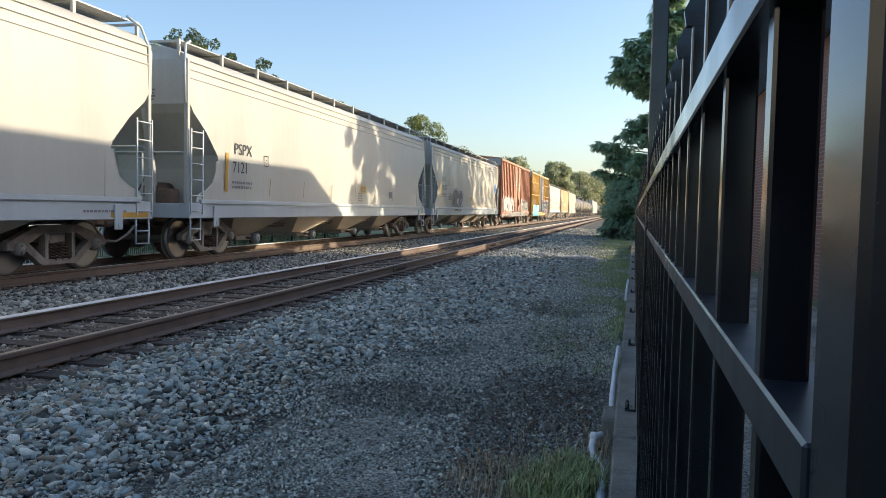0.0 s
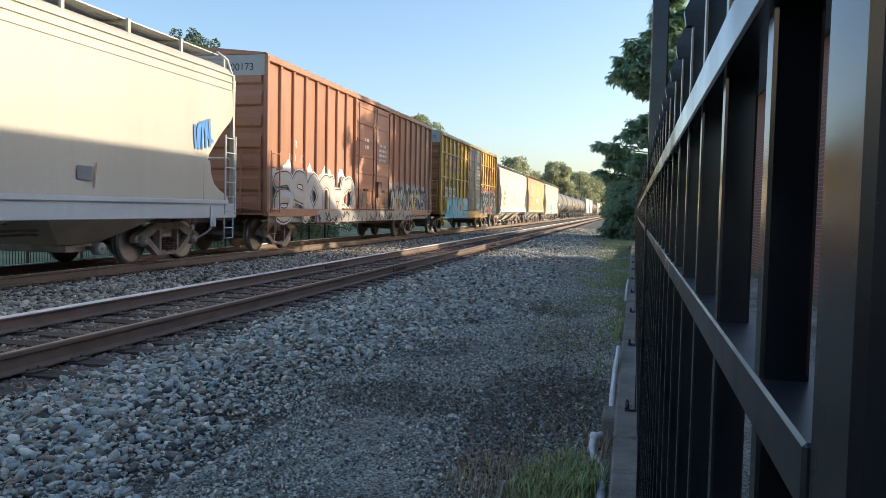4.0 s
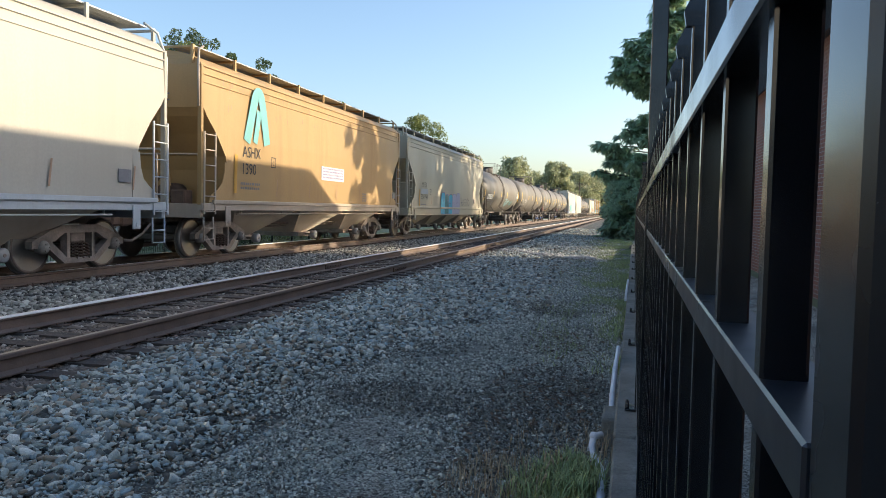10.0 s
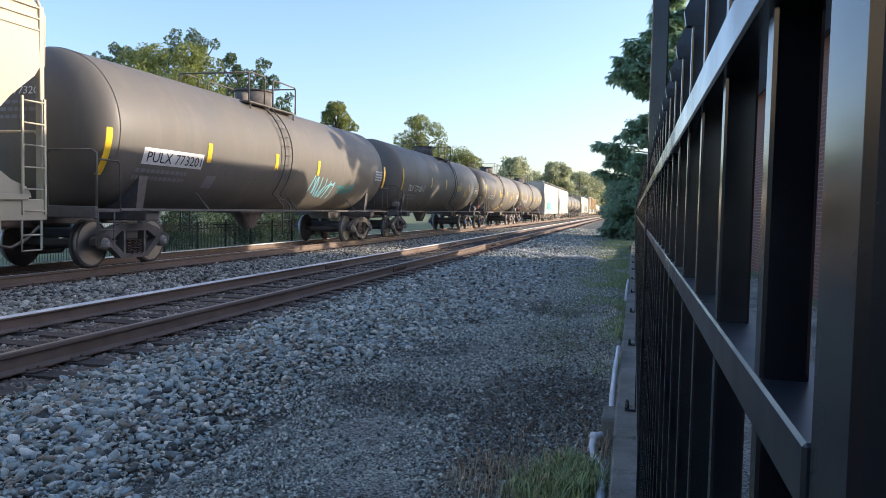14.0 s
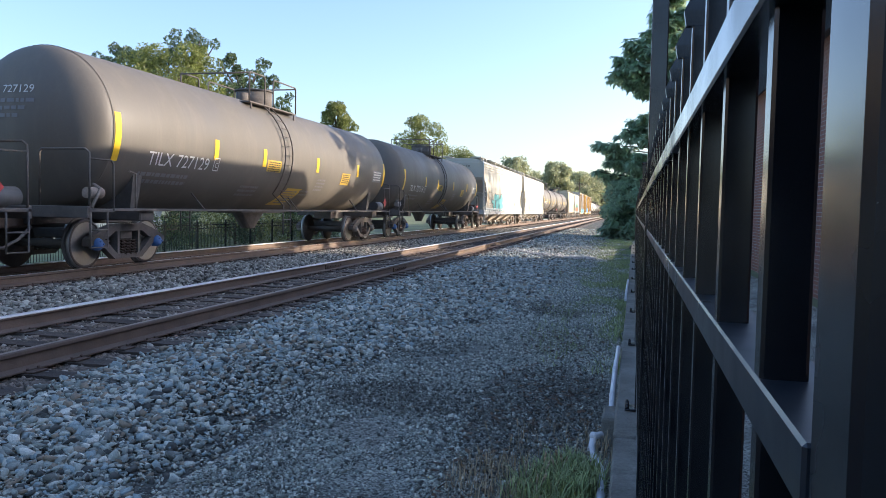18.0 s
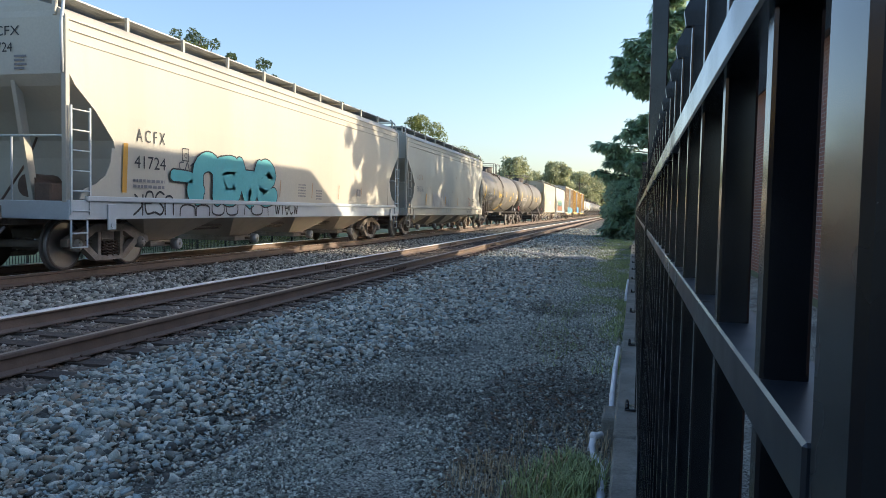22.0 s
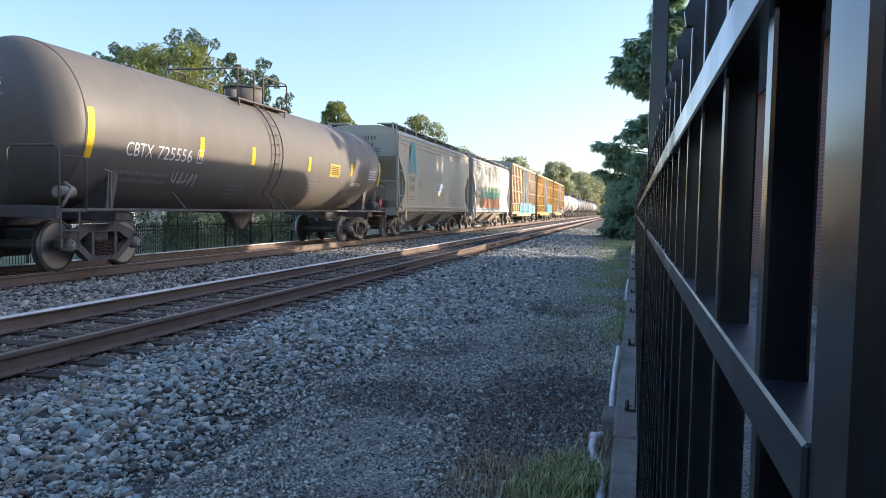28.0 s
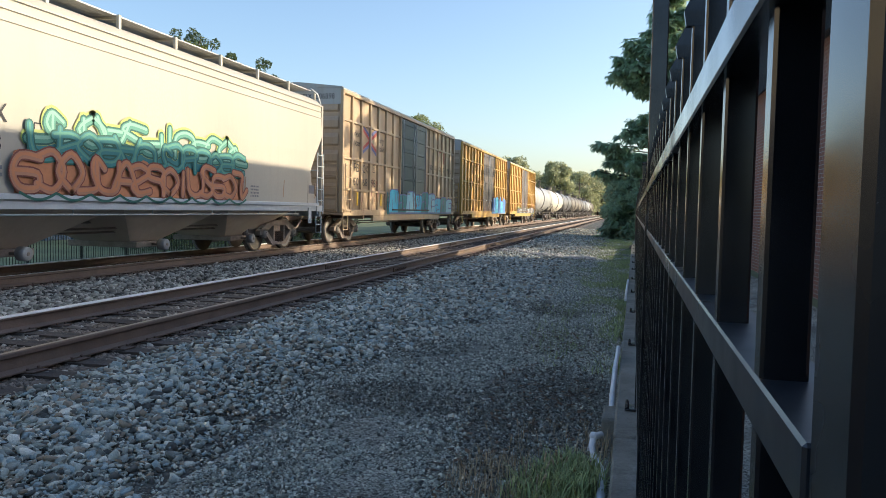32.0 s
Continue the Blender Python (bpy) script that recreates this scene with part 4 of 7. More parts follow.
        lathe_x(bm, [(0.98, 0.02), (0.98, 0.115), (1.13, 0.115), (1.14, 0.09), (1.14, 0.02)], 0, c, 0.36, 12)
        part("outlet_cap", bm, M_GALV, bay)
    if open_bays:
        # a brake pipe on hangers below the side sill
        for sx in (-1, 1):
            bm = bmesh.new()
            rod(bm, (sx * 1.53, -B + 1.5, 0.98), (sx * 1.53, B - 1.5, 0.98), 0.018, 6)
            hung = part("side_pipe", bm, sill, car)
            for k in range(6):
                bm = bmesh.new()
                yy = (-B + 1.7) + (2 * B - 3.4) * k / 5
                rod(bm, (sx * 1.53, yy, 0.98), (sx * 1.53, yy, 1.08), 0.014, 5)
                part("pipe_hanger", bm, sill, hung)
    # brake gear on the leading platform
    bm = bmesh.new()
    rod(bm, (0.35, -L / 2 + 1.1, 1.45), (0.35, -L / 2 + 1.7, 1.45), 0.2, 12)
    quadbox(bm, 0.55, 0.9, -L / 2 + 1.0, -L / 2 + 1.35, 1.18, 1.5, 0.03)
    pipe(bm, [(0.1, -L / 2 + 0.8, 1.18), (0.1, -L / 2 + 1.4, 1.9), (0.1, -L / 2 + 1.6, 2.3)], 0.02, 6)
    part("brake_gear", bm, M_RUSTIRON, car)
    under_frame(car, L, index)
    return car, B


# boxcar ---------------------------------------------------------------------------------------------------------------------
def boxcar(index, y, L, label, body, door, endmat, roofmat, posts, rails, door_span, tall=4.9, capend=None, trim=None):
    car = start_car("boxcar", label, "boxcar", y)
    B = L / 2 - 0.95
    bm = bmesh.new()
    quadbox(bm, -1.50, 1.50, -B + 0.06, B - 0.06, 1.0, tall - 0.05)
    part("body", bm, body, car)
    d0, d1 = door_span
    bm = bmesh.new()
    loft(bm, [[(-1.58, yy, tall - 0.06), (1.58, yy, tall - 0.06), (1.58, yy, tall), (0, yy, tall + 0.16), (-1.58, yy, tall)] for yy in (-B - 0.03, B + 0.03)])
    roof = part("roof", bm, roofmat, car)
    n = int(2 * B / 1.2)
    for k in range(n + 1):
        bm = bmesh.new()
        yy = -B + 2 * B * k / n
        loft(bm, [[(-1.55, a, tall + 0.0), (1.55, a, tall + 0.0), (1.55, a, tall + 0.03), (0, a, tall + 0.19), (-1.55, a, tall + 0.03)] for a in (yy - 0.05, yy + 0.05)])
        part("roof_seam", bm, roofmat, roof)
    for s in (-1, 1):
        # side posts and rails
        for k in range(posts + 1):
            for a, b in ((-B, d0), (d1, B)):
                yy = a + (b - a) * k / posts
                bm = bmesh.new()
                quadbox(bm, *sorted((s * 1.495, s * (1.60 if k in (0, posts) else 1.575))), yy - 0.055, yy + 0.055, 1.02, tall - 0.06, 0.012)
                part("side_post", bm, trim or body, car)
        for z in rails:
            for a, b in ((-B, d0), (d1, B)):
                bm = bmesh.new()
                quadbox(bm, *sorted((s * 1.496, s * 1.562)), a + 0.05, b - 0.05, z - 0.04, z + 0.04, 0.01)
                part("side_rail", bm, trim or body, car)
        bm = bmesh.new()
        quadbox(bm, *sorted((s * 1.50, s * 1.61)), -B, B, 0.92, 1.12, 0.01)
        quadbox(bm, *sorted((s * 1.50, s * 1.59)), -B * 0.62, B * 0.62, 0.72, 0.93, 0.01)
        part("side_sill", bm, trim or body, car)
        bm = bmesh.new()
        quadbox(bm, *sorted((s * 1.50, s * 1.605)), -B, B, tall - 0.16, tall - 0.05, 0.01)
        part("top_chord", bm, trim or body, car)
        # sliding doors
        m = 2
        for k in range(m):
            a, b = d0 + (d1 - d0) * k / m, d0 + (d1 - d0) * (k + 1) / m
            bm = bmesh.new()
            quadbox(bm, *sorted((s * 1.52, s * 1.585)), a + 0.02, b - 0.02, 1.13, tall - 0.2, 0.01)
            dr = part("door", bm, door, car, "corrugated sliding boxcar door")
            for i in range(7):
                z = 1.25 + (tall - 1.6) * i / 6
                bm = bmesh.new()
                quadbox(bm, *sorted((s * 1.583, s * 1.612)), a + 0.1, b - 0.1, z - 0.05, z + 0.05, 0.012)
                part("door_rib", bm, door, dr)
            bm = bmesh.new()
            for yy in (a + 0.16, b - 0.16):
                rod(bm, (s * 1.64, yy, 1.15), (s * 1.64, yy, tall - 0.25), 0.018, 6)
            quadbox(bm, *sorted((s * 1.60, s * 1.66)), (a + b) / 2 - 0.2, (a + b) / 2 + 0.2, 1.75, 1.82, 0.01)
            part("lock_rod", bm, M_GALV if door is not body else M_RUSTIRON, dr)
        bm = bmesh.new()
        quadbox(bm, *sorted((s * 1.56, s * 1.66)), d0 - 1.2, d1 + 0.6, 1.10, 1.15, 0.01)
        part("door_track", bm, M_RUSTIRON, car)
    # corrugated ends
    for s in (-1, 1):
        bm = bmesh.new()
        quadbox(bm, -1.5, 1.5, *sorted((s * (B - 0.05), s * B)), 0.95, tall - 0.02)
        end = part("end_wall", bm, endmat, car)
        for k in range(7):
            z = 1.2 + (tall - 1.75) * k / 6
            bm = bmesh.new()
            loft(bm, [[(x, s * B, z - 0.20), (x, s * (B + 0.05), z - 0.14), (x, s * (B + 0.05), z + 0.06), (x, s * B, z + 0.20)] for x in (-1.42, 1.42)])
            part("end_corrugation", bm, endmat, end)
        if capend:
            bm = bmesh.new()
            quadbox(bm, -1.5, 1.5, *sorted((s * B, s * (B + 0.055))), tall - 0.52, tall - 0.02)
            part("end_cap_panel", bm, capend, end)
        ladder(car, trim or endmat, 1.66, *sorted((s * (B - 0.05), s * (B - 0.52))), 1.02, 2.55, 5)
        ladder(car, trim or endmat, s * (B + 0.11), 0.9, 1.42, 1.05, 2.6, 5, axis='x')
        for sx in (-1, 1):
            bm = bmesh.new()
            a, b = s * (B - 0.05), s * (B - 0.48)
            pipe(bm, [(sx * 1.58, a, 0.92), (sx * 1.58, a, 0.48), (sx * 1.58, b, 0.48), (sx * 1.58, b, 0.92)], 0.018, 6)
            part("sill_step", bm, trim or endmat, car)
        bm = bmesh.new()
        quadbox(bm, -0.9, 0.9, *sorted((s * (B + 0.06), s * (B + 0.36))), 1.10, 1.13)
        part("end_platform", bm, M_GALV, car)
    for k in range(5):
        bm = bmesh.new()
        quadbox(bm, -1.45, 1.45, -B + 2.4 + k * (2 * B - 4.8) / 4 - 0.08, -B + 2.4 + k * (2 * B - 4.8) / 4 + 0.08, 0.80, 1.0)
        part("cross_bearer", bm, M_BLACK, car)
    under_frame(car, L, index, 2.75)
    return car, B


# tank car -------------------------------------------------------------------------------------------------------------------
TR, TZ = 1.47, 2.50


def tank_at(y, z, lift):
    """A place on the tank's camera-side skin at the height z."""
    a = math.asin(max(-0.99, min(0.99, (z - TZ) / TR)))
    return ((TR + lift + 0.006) * math.cos(a), y, TZ + (TR + lift + 0.006) * math.sin(a))


def tank_patch(car, name, material, y0, y1, z0, z1, lift=0.004, label="", both=False):
    bm = bmesh.new()
    n = max(2, int((z1 - z0) / 0.12) + 1)
    rows = []
    for i in range(n + 1):
        z = z0 + (z1 - z0) * i / n
        rows.append([bm.verts.new(tank_at(y, z, lift)) for y in (y0, y1)])
    for a, b in zip(rows[:-1], rows[1:]):
        bm.faces.new((a[0], a[1], b[1], b[0]))
    return part(name, bm, material, car, label)


def tank_words(car, txt, size, y, z, material, width=None, name="lettering", lift=0.010):
    vs, fs = words(txt, size, width)
    return flat_mesh(name, vs, fs, lambda u, w: tank_at(y + u, z + w, lift), material, car)


def tank_bars(car, y, z, w, h, rows, material, name="small_print"):
    bm = bmesh.new()
    rnd = random.Random(int(y * 70 + z * 13))
    for k in range(rows):
        zz, a = z - k * h * 1.9, y
        while a < y + w:
            b = min(y + w, a + rnd.uniform(0.8, 2.2) * h)
            bm.faces.new([bm.verts.new(tank_at(p, q, 0.012)) for p, q in ((a, zz), (b, zz), (b, zz + h), (a, zz + h))])
            a = b + h * 0.5
    return tagged(part(name, bm, material, car), kind="stuff")


def tank(index, y, L, label, shell, bands=0, dome='low', rungs=True, gear=M_GEAR, off=0.0, turned=False):
    car = start_car("tank_car", label, "tank car", y)
    H = L / 2 - 0.68
    seg = 56
    bm = bmesh.new()
    rings = []
    hd = 0.62
    stations = [(-H + hd * (1 - math.cos(t)), math.sin(t)) for t in [math.pi / 2 * (i + 0.35) / 7.35 for i in range(8)]]
    stations += [(-H + hd + (2 * H - 2 * hd) * i / 6, 1.0) for i in range(1, 6)]
    stations += [(-a, b) for a, b in stations[:8][::-1]]
    for yy, k in stations:
        rings.append([(TR * k * math.cos(2 * math.pi * i / seg), yy, TZ + TR * k * math.sin(2 * math.pi * i / seg)) for i in range(seg)])
    loft(bm, rings, smooth=True)
    part("tank_shell", bm, shell, car)
    # jacket seams, weld rings
    def hoop(yy, r, half, material, name):
        bm = bmesh.new()
        loft(bm, [[((TR + dr) * math.cos(2 * math.pi * i / seg), yy + dy, TZ + (TR + dr) * math.sin(2 * math.pi * i / seg)) for i in range(seg)]
                  for dy, dr in ((-half, 0.0), (-half, r), (half, r), (half, 0.0))], caps=False, smooth=False)
        return part(name, bm, material, car)
    for k in range(bands):
        hoop(-H + 1.6 + (2 * H - 3.2) * k / max(1, bands - 1), 0.012, 0.05, shell, "jacket_band")
    for s in (-1, 1):
        hoop(s * (H - hd + 0.02), 0.003, 0.012, shell, "head_seam")
    # frame: stub sills, bolsters, side rail
    for s in (-1, 1):
        bm = bmesh.new()
        yb = s * (L / 2 - 2.25)
        quadbox(bm, -1.45, 1.45, yb - 0.22, yb + 0.22, 0.86, 1.06, 0.02)
        loft(bm, [[(-1.15, yb - 0.1, 1.05), (1.15, yb - 0.1, 1.05), (1.15, yb + 0.1, 1.05), (-1.15, yb + 0.1, 1.05)],
                  [(-1.25, yb - 0.14, 1.75), (1.25, yb - 0.14, 1.75), (1.25, yb + 0.14, 1.75), (-1.25, yb + 0.14, 1.75)]])
        part("saddle", bm, gear, car)
        bm = bmesh.new()
        quadbox(bm, -1.5, 1.5, *sorted((s * (L / 2 - 0.55), s * (L / 2 - 1.25))), 1.02, 1.08, 0.01)
        quadbox(bm, -1.5, 1.5, s * (L / 2 - 0.58) - 0.04, s * (L / 2 - 0.58) + 0.04, 0.92, 1.12, 0.01)
        part("end_platform", bm, gear, car)
        ye = s * (L / 2 - 0.62)
        for sx in (-1, 1):
            bm = bmesh.new()
            pipe(bm, [(sx * 1.48, ye, 1.08), (sx * 1.48, ye, 2.02), (sx * 1.40, ye, 2.08), (sx * 0.55, ye, 2.08), (sx * 0.50, ye, 2.02), (sx * 0.50, ye, 1.08)], 0.02, 6)
            pipe(bm, [(sx * 1.48, ye - s * 0.62, 1.08), (sx * 1.48, ye - s * 0.62, 1.85), (sx * 1.44, ye - s * 0.62, 1.92), (sx * 1.48, ye, 1.92)], 0.018, 6)
            part("platform_railing", bm, gear, car)
        for sx in (-1, 1):
            bm = bmesh.new()
            a, b = s * (L / 2 - 0.62), s * (L / 2 - 1.05)
            pipe(bm, [(sx * 1.50, a, 1.02), (sx * 1.50, a, 0.42), (sx * 1.50, b, 0.42), (sx * 1.50, b, 1.02)], 0.018, 6)
            pipe(bm, [(sx * 1.50, a, 0.72), (sx * 1.50, b, 0.72)], 0.016, 6)
            part("sill_step", bm, gear, car)
        quadb = bmesh.new()
        quadbox(quadb, -0.32, 0.32, *sorted((s * (L / 2 - 0.7), s * (L / 2 - 3.6))), 0.78, 1.02, 0.02)
        part("stub_sill", quadb, gear, car)
        coupler(car, s * L / 2, s)
        bogie(car, s * (L / 2 - 2.25), index, M_GEAR, M_GEARWHEEL, M_BLUECAP if (index, s) in ((11, -1), (10, -1), (9, 1)) else None)
    for sx in (-1, 1):
        bm = bmesh.new()
        quadbox(bm, sx * 1.50 - 0.03, sx * 1.50 + 0.03, -L / 2 + 1.2, L / 2 - 1.2, 1.04, 1.09, 0.008)
        for k in range(3):
            yy = -L / 2 + 4.2 + (L - 8.4) * k / 2
            rod(bm, (sx * 1.49, yy, 1.07), (sx * 1.30, yy - 0.22, 1.42), 0.018, 5)
        part("side_rail", bm, gear, car)
    # bottom outlet
    bm = bmesh.new()
    loft(bm, [[(0.35 * math.cos(t * 0.524), 0.9 * math.sin(t * 0.524), 1.12) for t in range(12)], [(0.16 * math.cos(t * 0.524), 0.22 * math.sin(t * 0.524), 0.55) for t in range(12)]])
    quadbox(bm, -0.5, 0.5, -1.3, 1.3, 0.98, 1.08, 0.02)
    part("bottom_outlet", bm, gear, car)
    # dome, platform, railing and ladders, off the middle, and turned end for end where asked
    m = -1 if turned else 1
    Y = lambda v: off + m * v
    top = TZ + TR
    bm = bmesh.new()
    rod(bm, (0, Y(0.3), top - 0.12), (0, Y(0.3), top + 0.36), 0.50, 20)
    rod(bm, (0, Y(0.3), top + 0.36), (0, Y(0.3), top + 0.40), 0.54, 20)
    rod(bm, (0.1, Y(-0.55), top - 0.1), (0.1, Y(-0.55), top + 0.22), 0.16, 12)
    rod(bm, (-0.15, Y(1.1), top - 0.1), (-0.15, Y(1.1), top + 0.22), 0.10, 10)
    part("dome", bm, gear, car)
    bm = bmesh.new()
    for sx in (-1, 1):
        quadbox(bm, *sorted((sx * 0.58, sx * 0.98)), *sorted((Y(-1.8), Y(0.95))), top - 0.20, top - 0.165)
        for yy in (Y(-1.7), Y(-0.7), Y(0.85)):
            rod(bm, (sx * 0.95, yy, top - 0.42), (sx * 0.95, yy, top - 0.18), 0.025, 6)
    part("dome_platform", bm, gear, car)
    hz = top + 0.56
    for sx in (-1, 1):
        for ya, yb in [sorted(map(Y, p)) for p in ((-1.8, -0.95), (-0.47, 0.95))]:
            bm = bmesh.new()
            pipe(bm, [(sx * 0.96, ya, top - 0.18), (sx * 0.96, ya, hz - 0.06), (sx * 0.96, ya + 0.06, hz), (sx * 0.96, yb - 0.06, hz), (sx * 0.96, yb, hz - 0.06), (sx * 0.96, yb, top - 0.18)], 0.022, 6)
            part("dome_railing", bm, gear, car)
    for yy in (Y(-1.8), Y(0.95)):
        bm = bmesh.new()
        pipe(bm, [(-0.96, yy, hz - 0.03), (0.96, yy, hz - 0.03)], 0.020, 6)
        part("dome_railing", bm, gear, car)
    # side ladders beside the dome
    for sx in (-1, 1):
        bm = bmesh.new()
        pts = []
        for a in [radians(d) for d in range(-40, 66, 9)]:
            pts.append((sx * (TR + 0.09) * math.cos(a), TZ + (TR + 0.09) * math.sin(a)))
        pts = [(sx * 1.50, 0.45), (sx * 1.50, 1.2)] + pts
        for yy in (Y(-0.93), Y(-0.49)):
            pipe(bm, [(p, yy, q) for p, q in pts], 0.02, 5)
        lad = part("ladder", bm, gear, car)
        for (p, q), (r, s2) in zip(pts[:-1], pts[1:]):
            bm = bmesh.new()
            rod(bm, ((p + r) / 2, Y(-0.93), (q + s2) / 2), ((p + r) / 2, Y(-0.49), (q + s2) / 2), 0.014, 5)
            part("rung", bm, gear, lad)
    return car, H

# ---- the train: where each car's leading coupler stands at 0 s, and its length ----
JOINTS = [-6.6, 13.2, 33.1, 53.0, 71.2, 89.2, 105.4, 120.9, 138.9, 156.5, 175.4, 193.4, 211.5, 230.8, 248.7, 266.4, 284.6, 299.5, 314.9, 332.7, 350.6, 369.0,
          387.4, 405.8, 424.2, 442.6, 461.0, 479.4, 497.8, 516.2]
CARS = []


def slot(i):
    return (JOINTS[i] + JOINTS[i + 1]) / 2, JOINTS[i + 1] - JOINTS[i]


P_GREY = paint("pale_grey_car_paint", (0.51, 0.50, 0.445), (0.33, 0.30, 0.26), 0.35)
P_CREAM = paint("cream_car_paint", (0.51, 0.45, 0.325), (0.38, 0.31, 0.22), 0.35)
P_WHITE = paint("warm_white_car_paint", (0.505, 0.475, 0.395), (0.44, 0.38, 0.31), 0.35)
P_TAN = paint("rust_stained_tan_car_paint", (0.45, 0.295, 0.125), (0.32, 0.18, 0.075), 0.6, sscale=1.5)
P_TANSILL = paint("grey_tan_sill_paint", (0.46, 0.39, 0.31), (0.28, 0.21, 0.15), 0.5)
P_SILL = paint("blue_grey_sill_paint", (0.51, 0.555, 0.575), (0.30, 0.29, 0.27), 0.3)
P_RED = paint("faded_red_oxide_paint", (0.43, 0.21, 0.125), (0.20, 0.125, 0.10), 0.6)
P_DOOR18 = paint("dark_green_door_paint", (0.07, 0.10, 0.095), (0.16, 0.13, 0.09), 0.4)
P_CAR18 = paint("faded_tan_brown_paint", (0.54, 0.40, 0.25), (0.24, 0.15, 0.09), 0.75, sscale=1.4)
P_CAR19 = paint("faded_orange_brown_paint", (0.58, 0.35, 0.10), (0.30, 0.17, 0.08), 0.7, sscale=1.4)
P_TRIM18 = paint("rusty_tan_trim_paint", (0.50, 0.38, 0.24), (0.22, 0.12, 0.06), 0.7)
P_END18 = paint("grey_beige_end_paint", (0.50, 0.38, 0.26), (0.24, 0.17, 0.12), 0.5)
P_YEL = paint("railcar_yellow_paint", (0.58, 0.36, 0.055), (0.40, 0.22, 0.07), 0.4)
P_YELTRIM = paint("rusty_yellow_trim_paint", (0.52, 0.32, 0.07), (0.16, 0.08, 0.04), 0.55)
P_DOOR = paint("weathered_dark_door_paint", (0.085, 0.07, 0.06), (0.20, 0.11, 0.05), 0.4)
P_OXIDE = paint("orange_brown_end_paint", (0.34, 0.16, 0.06), (0.16, 0.07, 0.03), 0.5)
P_ROOF = paint("galvanised_roof", (0.42, 0.42, 0.40), (0.22, 0.16, 0.11), 0.5)

i = 0
for i in range(len(JOINTS) - 1):
    y, L = slot(i)
    L -= 0.12
    if i == 0:
        car, B = hopper(i, y, L, "pale grey covered hopper car with a white sill", P_GREY, P_SILL)
    elif i == 1:
        car, B = hopper(i, y, L, "pale grey covered hopper car with black lettering", P_GREY, P_SILL)
    elif i == 2:
        car, B = hopper(i, y, L, "off-white covered hopper car with sprayed scrawls", P_WHITE, P_SILL)
    elif i == 3:
        car, B = boxcar(i, y, L, "faded red boxcar with graffiti along its lower side", P_RED, P_RED, P_RED, P_RED, 8, [], (-1.8, 1.8), capend=P_ROOF)
    elif i == 4:
        car, B = boxcar(i, y, L, "yellow boxcar with dark doors and blue graffiti", P_YEL, P_DOOR, P_OXIDE, P_ROOF, 7, [1.75, 2.75, 3.95], (-1.6, 2.16), capend=P_ROOF, trim=P_YELTRIM)
    elif i == 5:
        car, B = hopper(i, y, L, "cream covered hopper car with open bays", P_WHITE, P_SILL, bays=3, open_bays=True, cut=0.9)
    elif i == 6:
        car, B = hopper(i, y, L, "rust-stained tan covered hopper car with a teal emblem", P_TAN, P_TANSILL, bays=3, open_bays=True, cut=1.0)
    elif i == 7:
        car, B = hopper(i, y, L, "cream covered hopper car with turquoise graffiti", P_CREAM, None)
    elif i in (8, 9, 10, 11):
        car, B = tank(i, y, L, "sooty black tank car with yellow markers", M_TANK, bands=0, off=0.78 if i == 9 else 0.0, turned=i == 9)
    elif i == 12:
        car, B = hopper(i, y, L, "off-white covered hopper car with teal graffiti", P_WHITE, P_SILL)
    elif i == 13:
        car, B = hopper(i, y, L, "dusty white covered hopper car", P_WHITE, P_WHITE)
    elif i in (14, 15):
        car, B = tank(i, y, L, "dusty black tank car with yellow markers", M_TANK, bands=0)
    elif i == 16:
        car, B = hopper(i, y, L, "dusty cream covered hopper car with a faded emblem", P_CREAM, None, bays=3, open_bays=True, cut=1.0)
    elif i == 17:
        car, B = hopper(i, y, L, "white covered hopper car with green and orange graffiti", P_WHITE, P_SILL, bays=3, open_bays=True, cut=0.9)
    elif i == 18:
        car, B = boxcar(i, y, L, "faded tan boxcar with rusty dark doors and graffiti", P_CAR18, P_DOOR18, P_END18, P_ROOF, 7, [1.75, 2.75, 3.95], (-1.6, 2.16), capend=P_ROOF, trim=P_TRIM18)
    elif i in (19, 20):
        car, B = boxcar(i, y, L, "weathered orange-brown boxcar with dark doors and graffiti", P_CAR19, P_DOOR, P_END18, P_ROOF, 7, [1.75, 2.75, 3.95], (-1.6, 2.16), capend=P_ROOF, trim=P_YELTRIM)
    else:
        silver, cream, grey, black = ((M_TANKSILVER, "dull silver tank car with banded jacket"), (M_TANKCREAM, "dusty cream tank car with banded jacket"),
                                      (M_TANKGREY, "sooty grey tank car with banded jacket"), (M_TANK, "sooty black tank car with banded jacket"))
        shell, tint = (silver, cream, grey, black, black, grey, silver, black, grey)[i - 21]
        car, B = tank(i, y, L, tint, shell, bands=3)
    CARS.append(car)
def plate_box(car, y, z, x, w=0.24, h=0.26, m=None):
    """A small clearance plate mark: a thin frame with a letter."""
    bm = bmesh.new()
    for a, b, c, d in ((y, y + w, z, z + 0.02), (y, y + w, z + h - 0.02, z + h), (y, y + 0.02, z, z + h), (y + w - 0.02, y + w, z, z + h)):
        bm.faces.new([bm.verts.new(p) for p in ((x, a, c), (x, b, c), (x, b, d), (x, a, d))])
    part("clearance_mark", bm, m or M_DARKLET, car)
    side_words(car, "C", 0.15, y + 0.07, z + 0.06, x, m or M_DARKLET)


